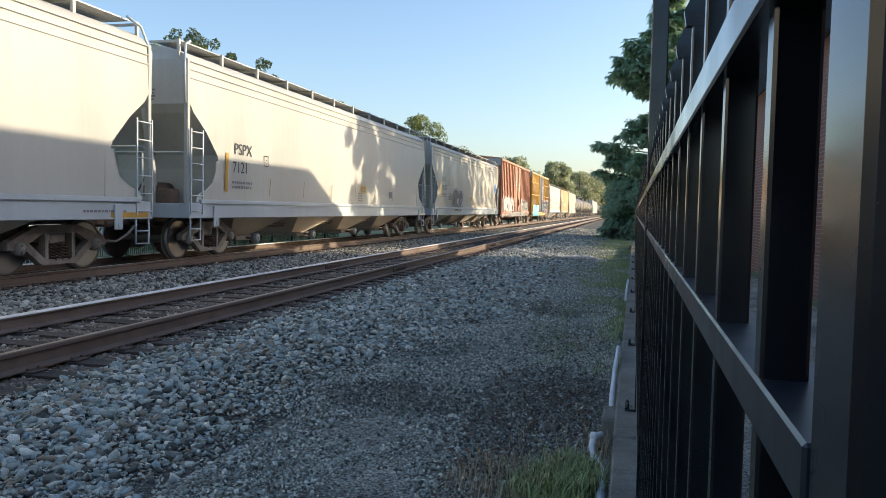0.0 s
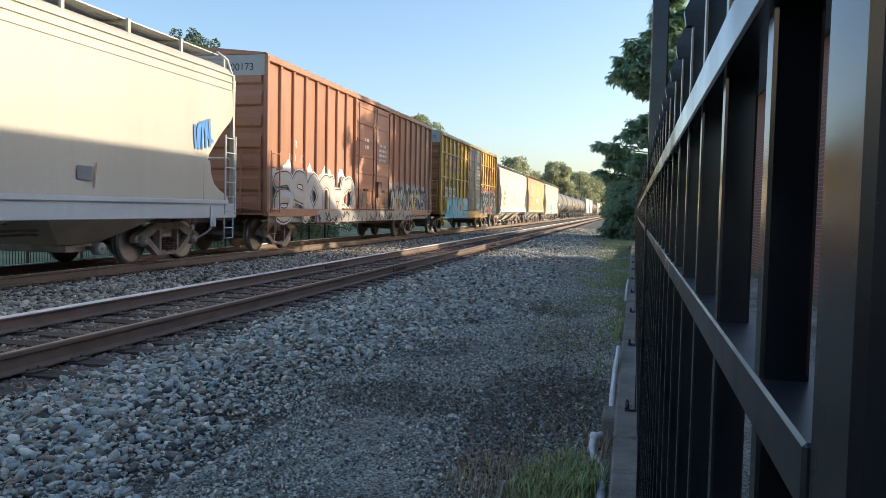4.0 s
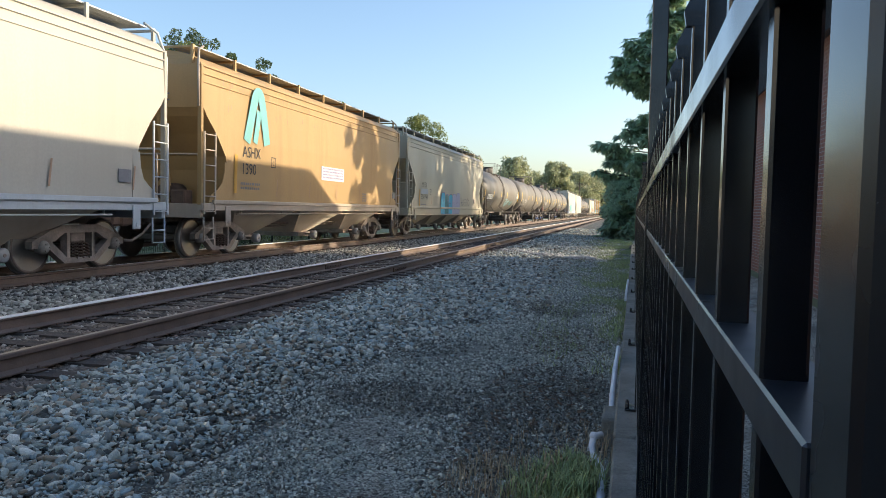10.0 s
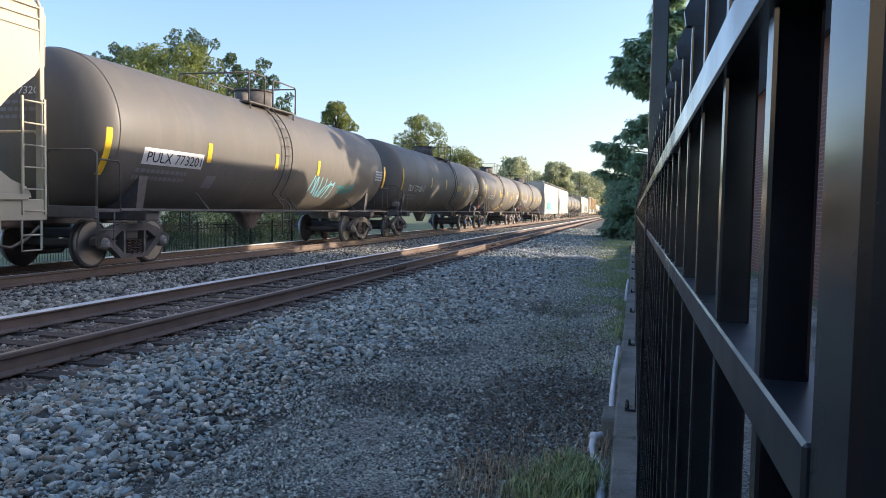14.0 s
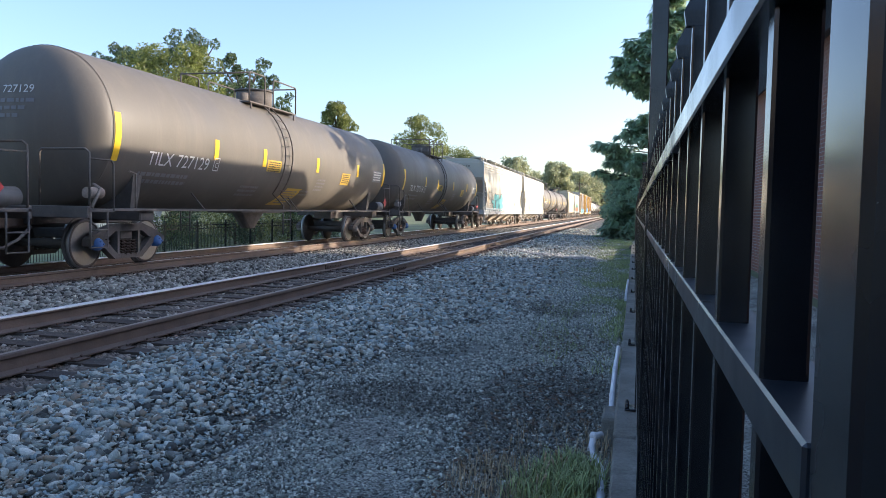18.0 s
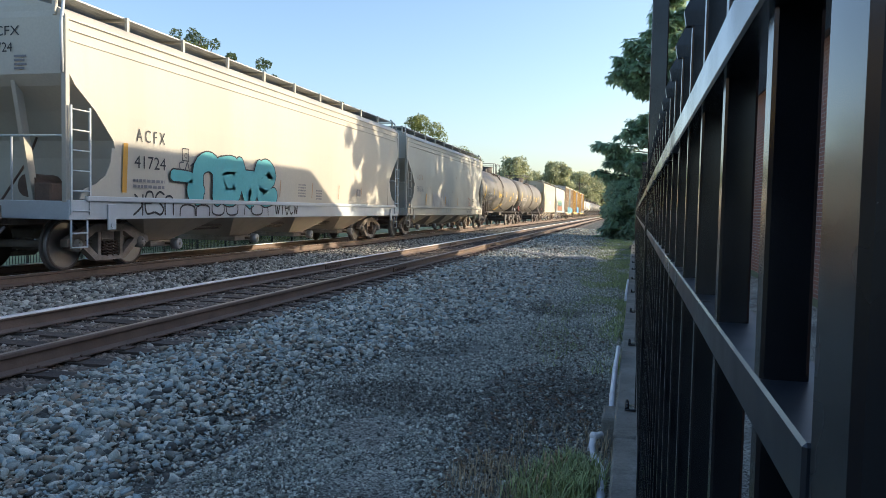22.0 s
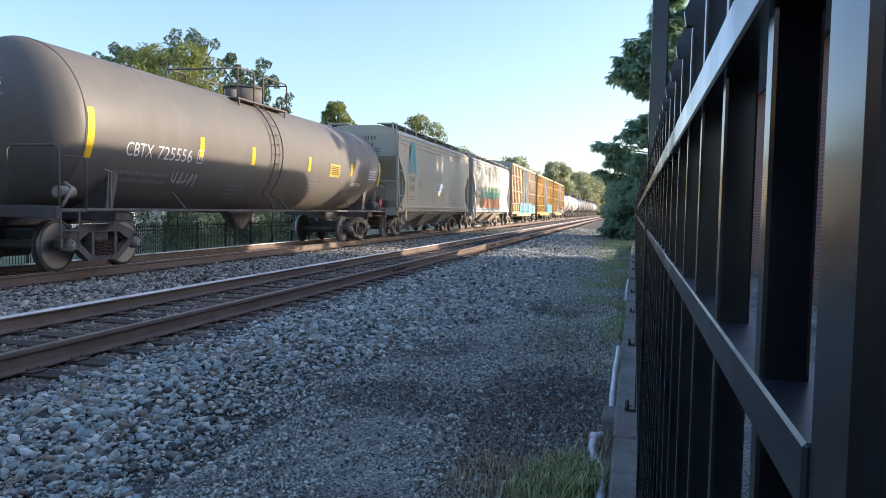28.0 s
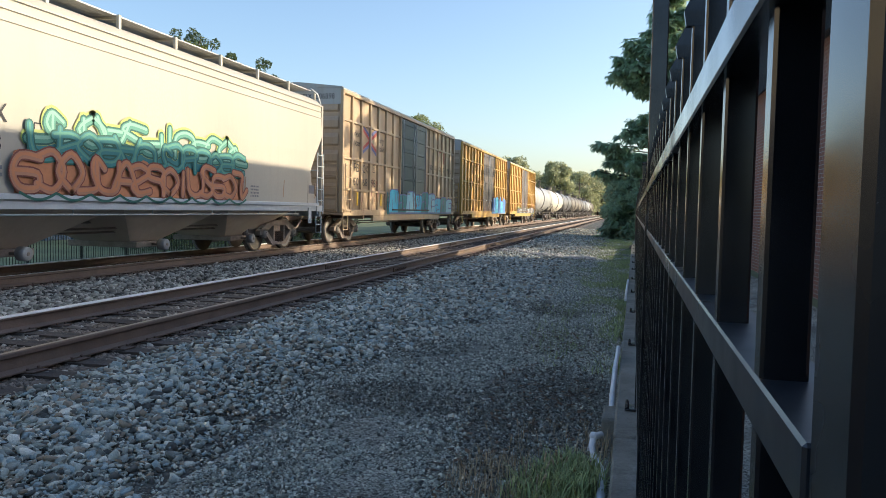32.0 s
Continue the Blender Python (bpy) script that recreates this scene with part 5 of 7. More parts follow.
def emblem(car, y, z, x, s, material):
    """A tall slanting emblem of broad bands under a rounded top."""
    bm = bmesh.new()
    for k, (line, r) in enumerate(((((0.10, 0.0), (0.26, 0.42), (0.42, 0.84), (0.56, 0.93), (0.68, 0.84), (0.80, 0.45), (0.92, 0.0)), 0.13), (((0.42, 0.0), (0.51, 0.30), (0.58, 0.62)), 0.085))):
        ribbon(bm, smooth([(y + a * s, z + b * s) for a, b in line]), r * s, x + 0.0035 + 0.0015 * k)
    return part("emblem", bm, material, car)


def cross_emblem(car, y, z, x, w, h):
    """Crossed bands, blue and red side by side, round a blue hub."""
    cy, cz = y + w / 2, z + h / 2
    for k, m in enumerate((M_TAG["navy"], M_TAG["signred"])):
        for s in (-1, 1):
            for t in (-1, 1):
                bm = bmesh.new()
                o = (0.10, -0.06)[k]
                lift = 0.0015 * (2 * k + (s > 0)) + 0.0007 * (t > 0)
                bm.faces.new([bm.verts.new((x + lift, cy + s * u * w, cz + t * v * h)) for u, v in ((0.03, 0.02 + o), (0.03, 0.16 + o), (0.5, 0.5 + o), (0.5, 0.36 + o))])
                part("emblem_band", bm, m, car)
    bm = bmesh.new()
    bm.faces.new([bm.verts.new((x + 0.012, cy + 0.09 * w * math.cos(k * 0.5236), cz + 0.2 * h * math.sin(k * 0.5236))) for k in range(12)])
    part("emblem_hub", bm, M_TAG["navy"], car)


def band_paint(car, y0, y1, z0, z1, x, material, seed, ragged=0.12, name="graffiti_ground"):
    rnd = random.Random(seed)
    bm = bmesh.new()
    n = int((y1 - y0) / 0.12)
    top = [(y0 + (y1 - y0) * k / n, z1 + ragged * (math.sin(k * 0.6 + seed) * 0.6 + rnd.uniform(-0.5, 0.5))) for k in range(n + 1)]
    for (a, b), (c, d) in zip(top[:-1], top[1:]):
        bm.faces.new([bm.verts.new(p) for p in ((x, a, z0), (x, c, z0), (x, c, d), (x, a, b))])
    return part(name, bm, material, car)


def line_art(car, y0, y1, z0, z1, x, material, seed, n, r=0.022):
    """Angular sprayed outlines over a painted ground."""
    rnd = random.Random(seed)
    bm = bmesh.new()
    for k in range(n):
        y = y0 + (y1 - y0) * (k + rnd.random()) / n
        pts = [Vector((y, rnd.uniform(z0, z0 + 0.3 * (z1 - z0))))]
        for j in range(rnd.randint(2, 5)):
            up = 1 if j % 2 == 0 else -1
            pts.append(pts[-1] + Vector((rnd.uniform(-0.22, 0.28), up * rnd.uniform(0.25, 0.8) * (z1 - z0))))
            pts[-1].y = min(z1, max(z0, pts[-1].y))
        w = r * rnd.uniform(0.6, 1.7)
        lift = 0.0004 * (k % 12)
        for a, b in zip(pts[:-1], pts[1:]):
            d = b - a
            if d.length < 0.02:
                continue
            m = Vector((-d.y, d.x)).normalized() * w
            e = d.normalized() * w
            a2, b2 = a - e * 0.7, b + e * 0.7
            lift += 0.0008
            bm.faces.new([bm.verts.new((x + lift, q.x, q.y)) for q in (a2 + m, b2 + m * 0.8, b2 - m * 0.8, a2 - m)])
    return tagged(part("graffiti_scribble", bm, material, car), kind="stuff")


def rust_spots(car, y0, y1, z0, z1, x, seed, n):
    """Flaking rust: small ragged patches, mostly running down."""
    rnd = random.Random(seed)
    bm = bmesh.new()
    for k in range(n):
        y, z = rnd.uniform(y0, y1), z1 - (z1 - z0) * rnd.random() ** 2
        w, h = 0.006 + 0.022 * rnd.random() ** 2, 0.010 + 0.09 * rnd.random() ** 2
        bm.faces.new([bm.verts.new((x + 0.0003 * (k % 9), y + w * rnd.uniform(0.5, 1.2) * math.cos(t * 0.7), z + h * rnd.uniform(0.5, 1.2) * math.sin(t * 0.7))) for t in range(9)])
    return tagged(part("rust_patch", bm, M_RUSTMARK, car), kind="stuff")


def stripes(car, x, rows, m):
    for y, z0, z1, w, lean in rows:
        bm = bmesh.new()
        bm.faces.new([bm.verts.new(p) for p in ((x, y, z0), (x, y + w, z0), (x, y + w + lean, z1), (x, y + lean, z1))])
        part("reflector_stripe", bm, m, car)


M_ORANGE = mat("faded_orange_reflector", (0.62, 0.34, 0.05), 0.5, var=0.2, bump=0.02)
M_RUSTMARK = mat("rust_streak", (0.46, 0.31, 0.20), 0.8, var=0.3, bump=0.05)
M_TEALMARK = mat("teal_emblem_paint", (0.20, 0.47, 0.46), 0.55, var=0.15, bump=0.02)
SX = 1.606     # just proud of a hopper's side


def hopper_marks(car, name, number, y, zt=2.36, zn=1.95, w1=0.85, w2=0.9, plate=1.45, st=-0.42, size=0.36, dark=M_DARKLET, end=True, B=None, wide=False):
    side_words(car, " ".join(name) if wide else name, size, y, zt, SX, dark, w1)
    side_words(car, number, size, y - 0.07, zn, SX, dark, w2)
    plate_box(car, y + plate, zn + 0.22, SX)
    bars(car, y - 0.1, zn - 0.25, SX, 0.95, 0.055, 2, M_GREYLET)
    stripes(car, SX + 0.002, [(y + st, zn - 0.45, zn + 0.42, 0.13, 0.05)], M_ORANGE)
    stripes(car, SX + 0.002, [(y + st + k * 2.05 + 0.1, 1.42, 1.85, 0.045, 0.06) for k in (1, 2, 3, 4, 5, 6)], M_RUSTMARK)
    bars(car, y + 8.2, 1.62, SX, 0.42, 0.04, 4, M_GREYLET)
    slab(car, "data_plate", M_GREYLET, SX, y + 11.6, y + 11.95, 1.55, 1.78, 0.003)
    if B:
        side_words(car, name, 0.22, 0.52, 3.84, 0, M_DARKLET, 0.66, end=-B - 0.012)
        side_words(car, number, 0.22, 0.54, 3.58, 0, M_DARKLET, 0.52, end=-B - 0.012)
        bm = bmesh.new()
        for k in range(4):
            quadbox(bm, 0.55, 0.55 + 0.24 - 0.04 * (k % 2), -B - 0.013, -B - 0.010, 3.49 - 0.065 * k, 3.525 - 0.065 * k)
        tagged(part("small_print", bm, M_GREYLET, car), kind="stuff")


def tank_marks(car, H, name, number, white=M_WHITE, labels=True, zt=1.93, mid=((-4.3, 2.17, 2.60), (-2.0, 2.15, 2.58), (1.35, 2.18, 2.59), (4.75, 2.2, 2.6))):
    for y, z0, z1 in ((-H + 0.62, 1.93, 2.78), *mid, (H - 0.72, 1.98, 2.80)):
        tank_patch(car, "reflector_stripe", M_YELLOW, y, y + 0.17, z0, z1)
    tank_words(car, name, 0.36, -H + 1.65, zt, white, 0.82)
    tank_words(car, number, 0.36, -H + 2.6, zt, white, 1.2)
    tank_words(car, "C", 0.16, -H + 4.05, zt + 0.07, white, 0.12)
    bm = bmesh.new()
    for a, b, c, d in ((0, 0.22, 0, 0.02), (0, 0.22, 0.26, 0.28), (0, 0.02, 0.02, 0.26), (0.20, 0.22, 0.02, 0.26)):
        bm.faces.new([bm.verts.new(tank_at(-H + 4.0 + p, zt + q, 0.010)) for p, q in ((a, c), (b, c), (b, d), (a, d))])
    part("clearance_mark", bm, white, car)
    tank_bars(car, -H + 1.5, 1.72, 1.7, 0.07, 2, M_GREYLET)
    tank_bars(car, -2.7, 1.62, 0.9, 0.05, 3, M_GREYLET)
    tank_bars(car, 1.6, 1.95, 0.6, 0.05, 4, M_GREYLET)
    slabm = tank_patch(car, "data_panel", M_GREYLET, H - 1.85, H - 0.95, 2.1, 2.5, 0.003)
    tank_bars(car, H - 1.8, 2.42, 0.8, 0.045, 4, M_WHITE)
    if labels:
        tank_patch(car, "yellow_label", M_LABEL, -1.75, -0.95, 2.05, 2.34, 0.004)
        tank_bars(car, -1.68, 2.27, 0.64, 0.028, 5, M_DARKLET)
        tank_patch(car, "yellow_label", M_LABEL, 3.45, 4.15, 1.9, 2.26, 0.004)
        tank_bars(car, 3.52, 2.19, 0.56, 0.03, 5, M_DARKLET)
        bm = bmesh.new()
        rows = []
        for k in range(6):
            z = 1.22 + 0.46 * k / 5
            rows.append([bm.verts.new(tank_at(yy + 0.35 * k / 5, z, 0.005)) for yy in (-0.45, 0.52)])
        for a, b in zip(rows[:-1], rows[1:]):
            bm.faces.new((a[0], a[1], b[1], b[0]))
        part("yellow_label", bm, M_LABEL, car)
        tank_bars(car, -0.2, 1.58, 0.8, 0.032, 6, M_GREYLET)
        tank_bars(car, 0.75, 1.6, 0.6, 0.05, 2, M_GREYLET)
    # a hazard placard on its bracket, and the valve gear beside the platform
    bm = bmesh.new()
    yy = H - 0.62
    bm.faces.new([bm.verts.new((1.53, yy + a, 1.38 + b)) for a, b in ((0, -0.19), (0.19, 0), (0, 0.19), (-0.19, 0))])
    part("placard", bm, M_TAG["red"], car, "red diamond hazard placard")
    bm = bmesh.new()
    rod(bm, (1.0, H - 0.35, 1.24), (1.0, H + 0.32, 1.24), 0.17, 14)
    part("air_reservoir", bm, M_TANKGREY, car)
    bm = bmesh.new()
    pipe(bm, [(1.50, -H + 1.15, 1.08), (1.50, -H + 1.15, 1.72), (1.50, -H + 0.95, 1.76)], 0.02, 6)
    part("brake_lever", bm, M_BLACK, car)
    bm = bmesh.new()
    pipe(bm, [(1.40, -H + 0.1, 1.1), (1.42, -H + 0.3, 1.42), (1.2, -H + 0.4, 1.5)], 0.03, 6)
    rod(bm, (1.3, -H + 0.1, 1.35), (1.3, -H + 0.45, 1.35), 0.10, 10)
    part("brake_rigging", bm, M_BLACK, car)


def box_marks(car, B, number, seed, plate=True):
    """Lettering of the yellow boxcars."""
    X = 1.512
    side_words(car, "next", 0.30, -B + 1.2, 3.52, X, M_DARKLET, 0.6)
    side_words(car, "load", 0.30, -B + 1.2, 3.22, X, M_DARKLET, 0.6)
    cross_emblem(car, -B + 2.05, 3.08, X, 1.4, 0.82)
    side_words(car, "any", 0.30, -B + 3.75, 3.52, X, M_DARKLET, 0.55)
    side_words(car, "road", 0.30, -B + 3.75, 3.22, X, M_DARKLET, 0.6)
    side_words(car, "FB", 0.40, -B + 1.15, 2.36, X, M_DARKLET, 0.55)
    side_words(car, "OX", 0.40, -B + 2.05, 2.36, X, M_DARKLET, 0.55)
    if plate:
        slab(car, "number_ground", M_TAG["white"], X - 0.006, -B + 1.02, -B + 3.6, 1.80, 2.28, 0.007)
    for k in range(3):
        side_words(car, number[2 * k:2 * k + 2], 0.36, -B + 1.15 + 0.88 * k, 1.92, X + 0.003, M_DARKLET, 0.5)
    plate_box(car, -B + 3.1, 2.42, X)
    side_words(car, "FBOX  " + number, 0.24, 0.0, 4.55, 0, M_DARKLET, 1.3, end=-B - 0.058)
    for y in (-B + 1.25, -B + 3.75, -B + 5.9, B - 4.2, B - 2.2, B - 1.0):
        slab(car, "reflector", M_YELLOW, 1.60, y, y + 0.14, 1.25, 1.68, 0.004)
    side_words(car, "RAILCAR POOLING EXPERTS", 0.30, B - 4.95, 2.98, X, M_DARKLET, 4.6)
    bm = bmesh.new()
    for a, w in ((B - 3.05, 0.14), (B - 2.5, 0.14), (B - 2.02, 0.16), (B - 1.68, 0.16)):
        quadbox(bm, X - 0.004, X + 0.002, a, a + w, 3.36, 3.9)
    quadbox(bm, X - 0.003, X + 0.003, B - 3.3, B - 2.2, 3.86, 3.98)
    part("emblem", bm, M_TAG["signred"], car)


def ribbon(bm, pts, r, x, closed=False, rise=0.0):
    """A sprayed line of even width along a path."""
    n = len(pts)
    L, R = [], []
    for k, p in enumerate(pts):
        q0 = pts[(k - 1) % n] if closed or k else p
        q1 = pts[(k + 1) % n] if closed or k < n - 1 else p
        d = (Vector(q1) - Vector(q0))
        d = d.normalized() if d.length > 1e-6 else Vector((1, 0))
        m = Vector((-d.y, d.x)) * r
        L.append(bm.verts.new((x + rise * k, p[0] + m.x, p[1] + m.y)))
        R.append(bm.verts.new((x + rise * k, p[0] - m.x, p[1] - m.y)))
    for k in range(n if closed else n - 1):
        j = (k + 1) % n
        bm.faces.new((L[k], L[j], R[j], R[k]))


GLYPHS = {
    "n": [[(0.1, 0), (0.12, 0.75), (0.5, 1), (0.88, 0.75), (0.9, 0)]], "e": [[(0.15, 0.5), (0.8, 0.55), (0.75, 0.95), (0.3, 0.95), (0.1, 0.5), (0.3, 0.05), (0.9, 0.1)]],
    "a": [[(0.0, 0), (0.35, 0.95), (0.6, 0.95), (1, 0)], [(0.3, 0.4), (0.75, 0.4)]], "s": [[(0.9, 0.9), (0.4, 1), (0.15, 0.75), (0.5, 0.5), (0.85, 0.25), (0.5, 0), (0.1, 0.1)]]}
GLYPHS.update({
    "l": [[(0.0, 0.7), (0.3, 1), (0.4, 0.6), (0.3, 0.1), (0.9, 0.0)]], "p": [[(0.15, 0), (0.2, 0.9), (0.7, 1), (0.85, 0.65), (0.3, 0.5)]],
    "k": [[(0.15, 0), (0.15, 1)], [(0.85, 1), (0.2, 0.5), (0.9, 0)]], "u": [[(0.1, 1), (0.15, 0.2), (0.5, 0), (0.85, 0.2), (0.9, 1)]], "i": [[(0.5, 0), (0.5, 0.9)]],
    "o": [[(0.5, 1), (0.1, 0.5), (0.5, 0), (0.9, 0.5), (0.5, 1)]], "c": [[(0.85, 0.85), (0.4, 1), (0.1, 0.5), (0.4, 0), (0.9, 0.15)]], "w": [[(0, 1), (0.25, 0), (0.5, 0.7), (0.75, 0), (1, 1)]]})


def smooth(pts, closed=False, n=4):
    """A curve through the points."""
    P, out, m = [Vector(p) for p in pts], [], len(pts)
    get = (lambda k: P[k % m]) if closed else (lambda k: P[max(0, min(m - 1, k))])
    for k in range(m if closed else m - 1):
        a, b, c, d = get(k - 1), get(k), get(k + 1), get(k + 2)
        for j in range(n):
            t = j / n
            out.append(0.5 * (2 * b + (c - a) * t + (2 * a - 5 * b + 4 * c - d) * t * t + (3 * b - a - 3 * c + d) * t ** 3))
    return out if closed else out + [P[-1]]


def dab(bm, p, r, x):
    bm.faces.new([bm.verts.new((x, p[0] + r * math.cos(t * 0.5236), p[1] + r * math.sin(t * 0.5236))) for t in range(12)])


def fat_letters(car, y0, y1, z0, z1, x, text, r, coats, seed=1, overlap=0.1, jig=0.1):
    """Sprayed strokes in fat round forms, turned about and set each over the last; coats: (name, paint, extra width, shift up) from the wall out."""
    rnd = random.Random(seed)
    w = (y1 - y0) / len(text)
    for k, ch in enumerate(text):
        h = (z1 - z0) * (1 - rnd.uniform(0, jig))
        fu, fv = rnd.random() < 0.55, rnd.random() < 0.45
        lines = [smooth([(y0 + (k - overlap / 2 + (1 + overlap) * u) * w + rnd.uniform(-0.04, 0.04) * w, z0 + v * h) for u, v in [(1 - a if fu else a, 1 - b if fv else b) for a, b in line]]) for line in GLYPHS[ch]]
        for j, (name, col, extra, up) in enumerate(coats):
            bm = bmesh.new()
            lift = x + 0.0035 * j + 0.0012 * (k % 3)
            for q, line in enumerate(lines):
                pts = [(p[0], p[1] + up) for p in line]
                ribbon(bm, pts, r + extra, lift + 0.0004 * q)
                for e in (pts[0], pts[-1]):
                    dab(bm, e, r + extra, lift + 0.0002)
            part(name, bm, M_TAG[col], car)


def blob(car, name, pts, x, col, rims=()):
    """A closed sprayed shape with rims of (paint, half width)."""
    ring = smooth(pts, True)
    for j, (paint_name, r) in enumerate(rims):
        bm = bmesh.new()
        ribbon(bm, ring, r, x - 0.003 * (len(rims) - j), True)
        part("graffiti_outline", bm, M_TAG[paint_name], car)
    bm = bmesh.new()
    bm.faces.new([bm.verts.new((x, p[0], p[1])) for p in ring])
    return part(name, bm, M_TAG[col], car)


def angular_letters(car, y0, y1, z0, z1, x, fills, n, seed, r=0.032):
    """Spiky letters: tall shards of pale paint with thick black edges, hatching and slashes."""
    rnd = random.Random(seed)
    w = (y1 - y0) / n
    for k in range(n):
        cy, h, lift = y0 + (k + 0.5) * w, (z1 - z0) * rnd.uniform(0.85, 1.0), 0.0012 * (k % 3)
        j = lambda a: rnd.uniform(-a, a)
        ring = [(cy + (u + j(0.10)) * w, z0 + max(0.0, v + j(0.05)) * h) for u, v in ((-0.52, 0.0), (-0.1, 0.06), (0.15, 0.0), (0.5, 0.02), (0.42, 0.36), (0.58, 0.55), (0.45, 0.84), (0.1, 1.02), (-0.12, 0.82), (-0.5, 0.93), (-0.40, 0.5), (-0.58, 0.3))]
        bm = bmesh.new()
        bm.faces.new([bm.verts.new((x + lift, p[0], p[1])) for p in ring])
        part("graffiti_letter", bm, M_TAG[fills[(k + seed) % len(fills)]], car)
        bm = bmesh.new()
        ribbon(bm, ring, r, x + lift + 0.0036, True)
        for q in range(3):
            a = ring[rnd.randrange(len(ring))]
            b = (cy + j(0.3) * w, z0 + rnd.uniform(0.25, 0.75) * h)
            ribbon(bm, [a, b, (b[0] + j(0.25) * w, b[1] - rnd.uniform(0.1, 0.35) * h)], r * rnd.uniform(0.6, 1.1), x + lift + 0.0042 + 0.0004 * q)
        part("graffiti_outline", bm, M_TAG["black"], car)
        bm = bmesh.new()
        hy, hz = cy + j(0.3) * w, z0 + rnd.uniform(0.3, 0.8) * h
        for q in range(4):
            ribbon(bm, [(hy + 0.02 * q, hz - 0.075 * q), (hy + 0.20 + 0.02 * q, hz + 0.05 - 0.075 * q)], 0.018, x + lift + 0.006)
        part("graffiti_hatch", bm, M_TAG["black" if k % 2 else "white"], car)
        if k % 3 == 1:
            bm = bmesh.new()
            ribbon(bm, [(cy - 0.1 * w, z0 + 0.2 * h), (cy - 0.02 * w, z0 + 0.62 * h)], 0.07, x + lift + 0.0032)
            part("graffiti_block", bm, M_TAG[("orange", "yellow", "red", "lime")[(k // 3) % 4]], car)


def bubble_piece(car, y0, y1, z0, z1, x):
    """A piece in two tiers: green-teal letters with a lime edge above, orange script below, on a scalloped foot line."""
    zm = z0 + 0.46 * (z1 - z0)
    band_paint(car, y0 + 0.3, y1 - 0.2, zm - 0.02, zm + 0.34, x + 0.001, M_TAG["teal"], 5, 0.10)
    band_paint(car, y0 + 0.05, y1 - 0.15, z0 + 0.10, zm + 0.02, x + 0.003, M_TAG["orange"], 6, 0.10)
    fat_letters(car, y0 + 0.35, y1 - 0.1, zm + 0.24, z1 - 0.04, x + 0.006, "lnoaspinecol", 0.062, (("graffiti_halo", "lime", 0.055, 0.02), ("graffiti_outline", "darkgreen", 0.03, 0.0), ("graffiti_letter", "leafgreen", 0.0, 0.0), ("graffiti_shine", "mint", -0.036, 0.022)), 81, 0.55, 0.35)
    fat_letters(car, y0 + 0.4, y1 - 0.2, zm - 0.02, zm + 0.46, x + 0.024, "usoeanlcpuoec", 0.056, (("graffiti_outline", "darkgreen", 0.028, 0.0), ("graffiti_letter", "teal", 0.0, 0.0), ("graffiti_shine", "leafgreen", -0.036, 0.018)), 82, 0.5, 0.2)
    fat_letters(car, y0 + 0.05, y1 - 0.2, z0 + 0.16, zm + 0.10, x + 0.040, "ecoluaspoinsecl", 0.058, (("graffiti_outline", "maroon", 0.024, 0.0), ("graffiti_letter", "rose", 0.0, 0.0), ("graffiti_shine", "orange", -0.03, 0.016)), 83, 0.55, 0.3)
    bm = bmesh.new()
    ribbon(bm, [(y0 + 0.1 + (y1 - y0 - 0.2) * k / 120, z0 + 0.12 - 0.11 * abs(math.sin(k * 0.236))) for k in range(121)], 0.022, x + 0.05)
    part("graffiti_outline", bm, M_TAG["darkgreen"], car)


def tank_head_marks(car, H, name, number):
    """White lettering on the leading head of a tank, laid to its curve."""
    def head(u, v):
        r2 = min(0.96, (u * u + (v - TZ) ** 2) / TR ** 2)
        return (u, -H + 0.62 * (1 - math.sqrt(1 - r2)) - 0.012, v)
    vs, fs = words(name + " " + number, 0.19, 1.15)
    flat_mesh("lettering", vs, fs, lambda u, w: head(u - 0.85, 3.05 + w), M_WHITE, car)
    bm = bmesh.new()
    rnd = random.Random(len(name) + int(number))
    for k in range(3):
        a = -0.75
        while a < 0.25 - 0.15 * k:
            b = a + rnd.uniform(0.06, 0.16)
            z = 2.88 - 0.13 * k
            bm.faces.new([bm.verts.new(head(p, q)) for p, q in ((a, z), (b, z), (b, z + 0.065), (a, z + 0.065))])
            a = b + 0.035
    tagged(part("small_print", bm, M_GREYLET, car), kind="stuff")


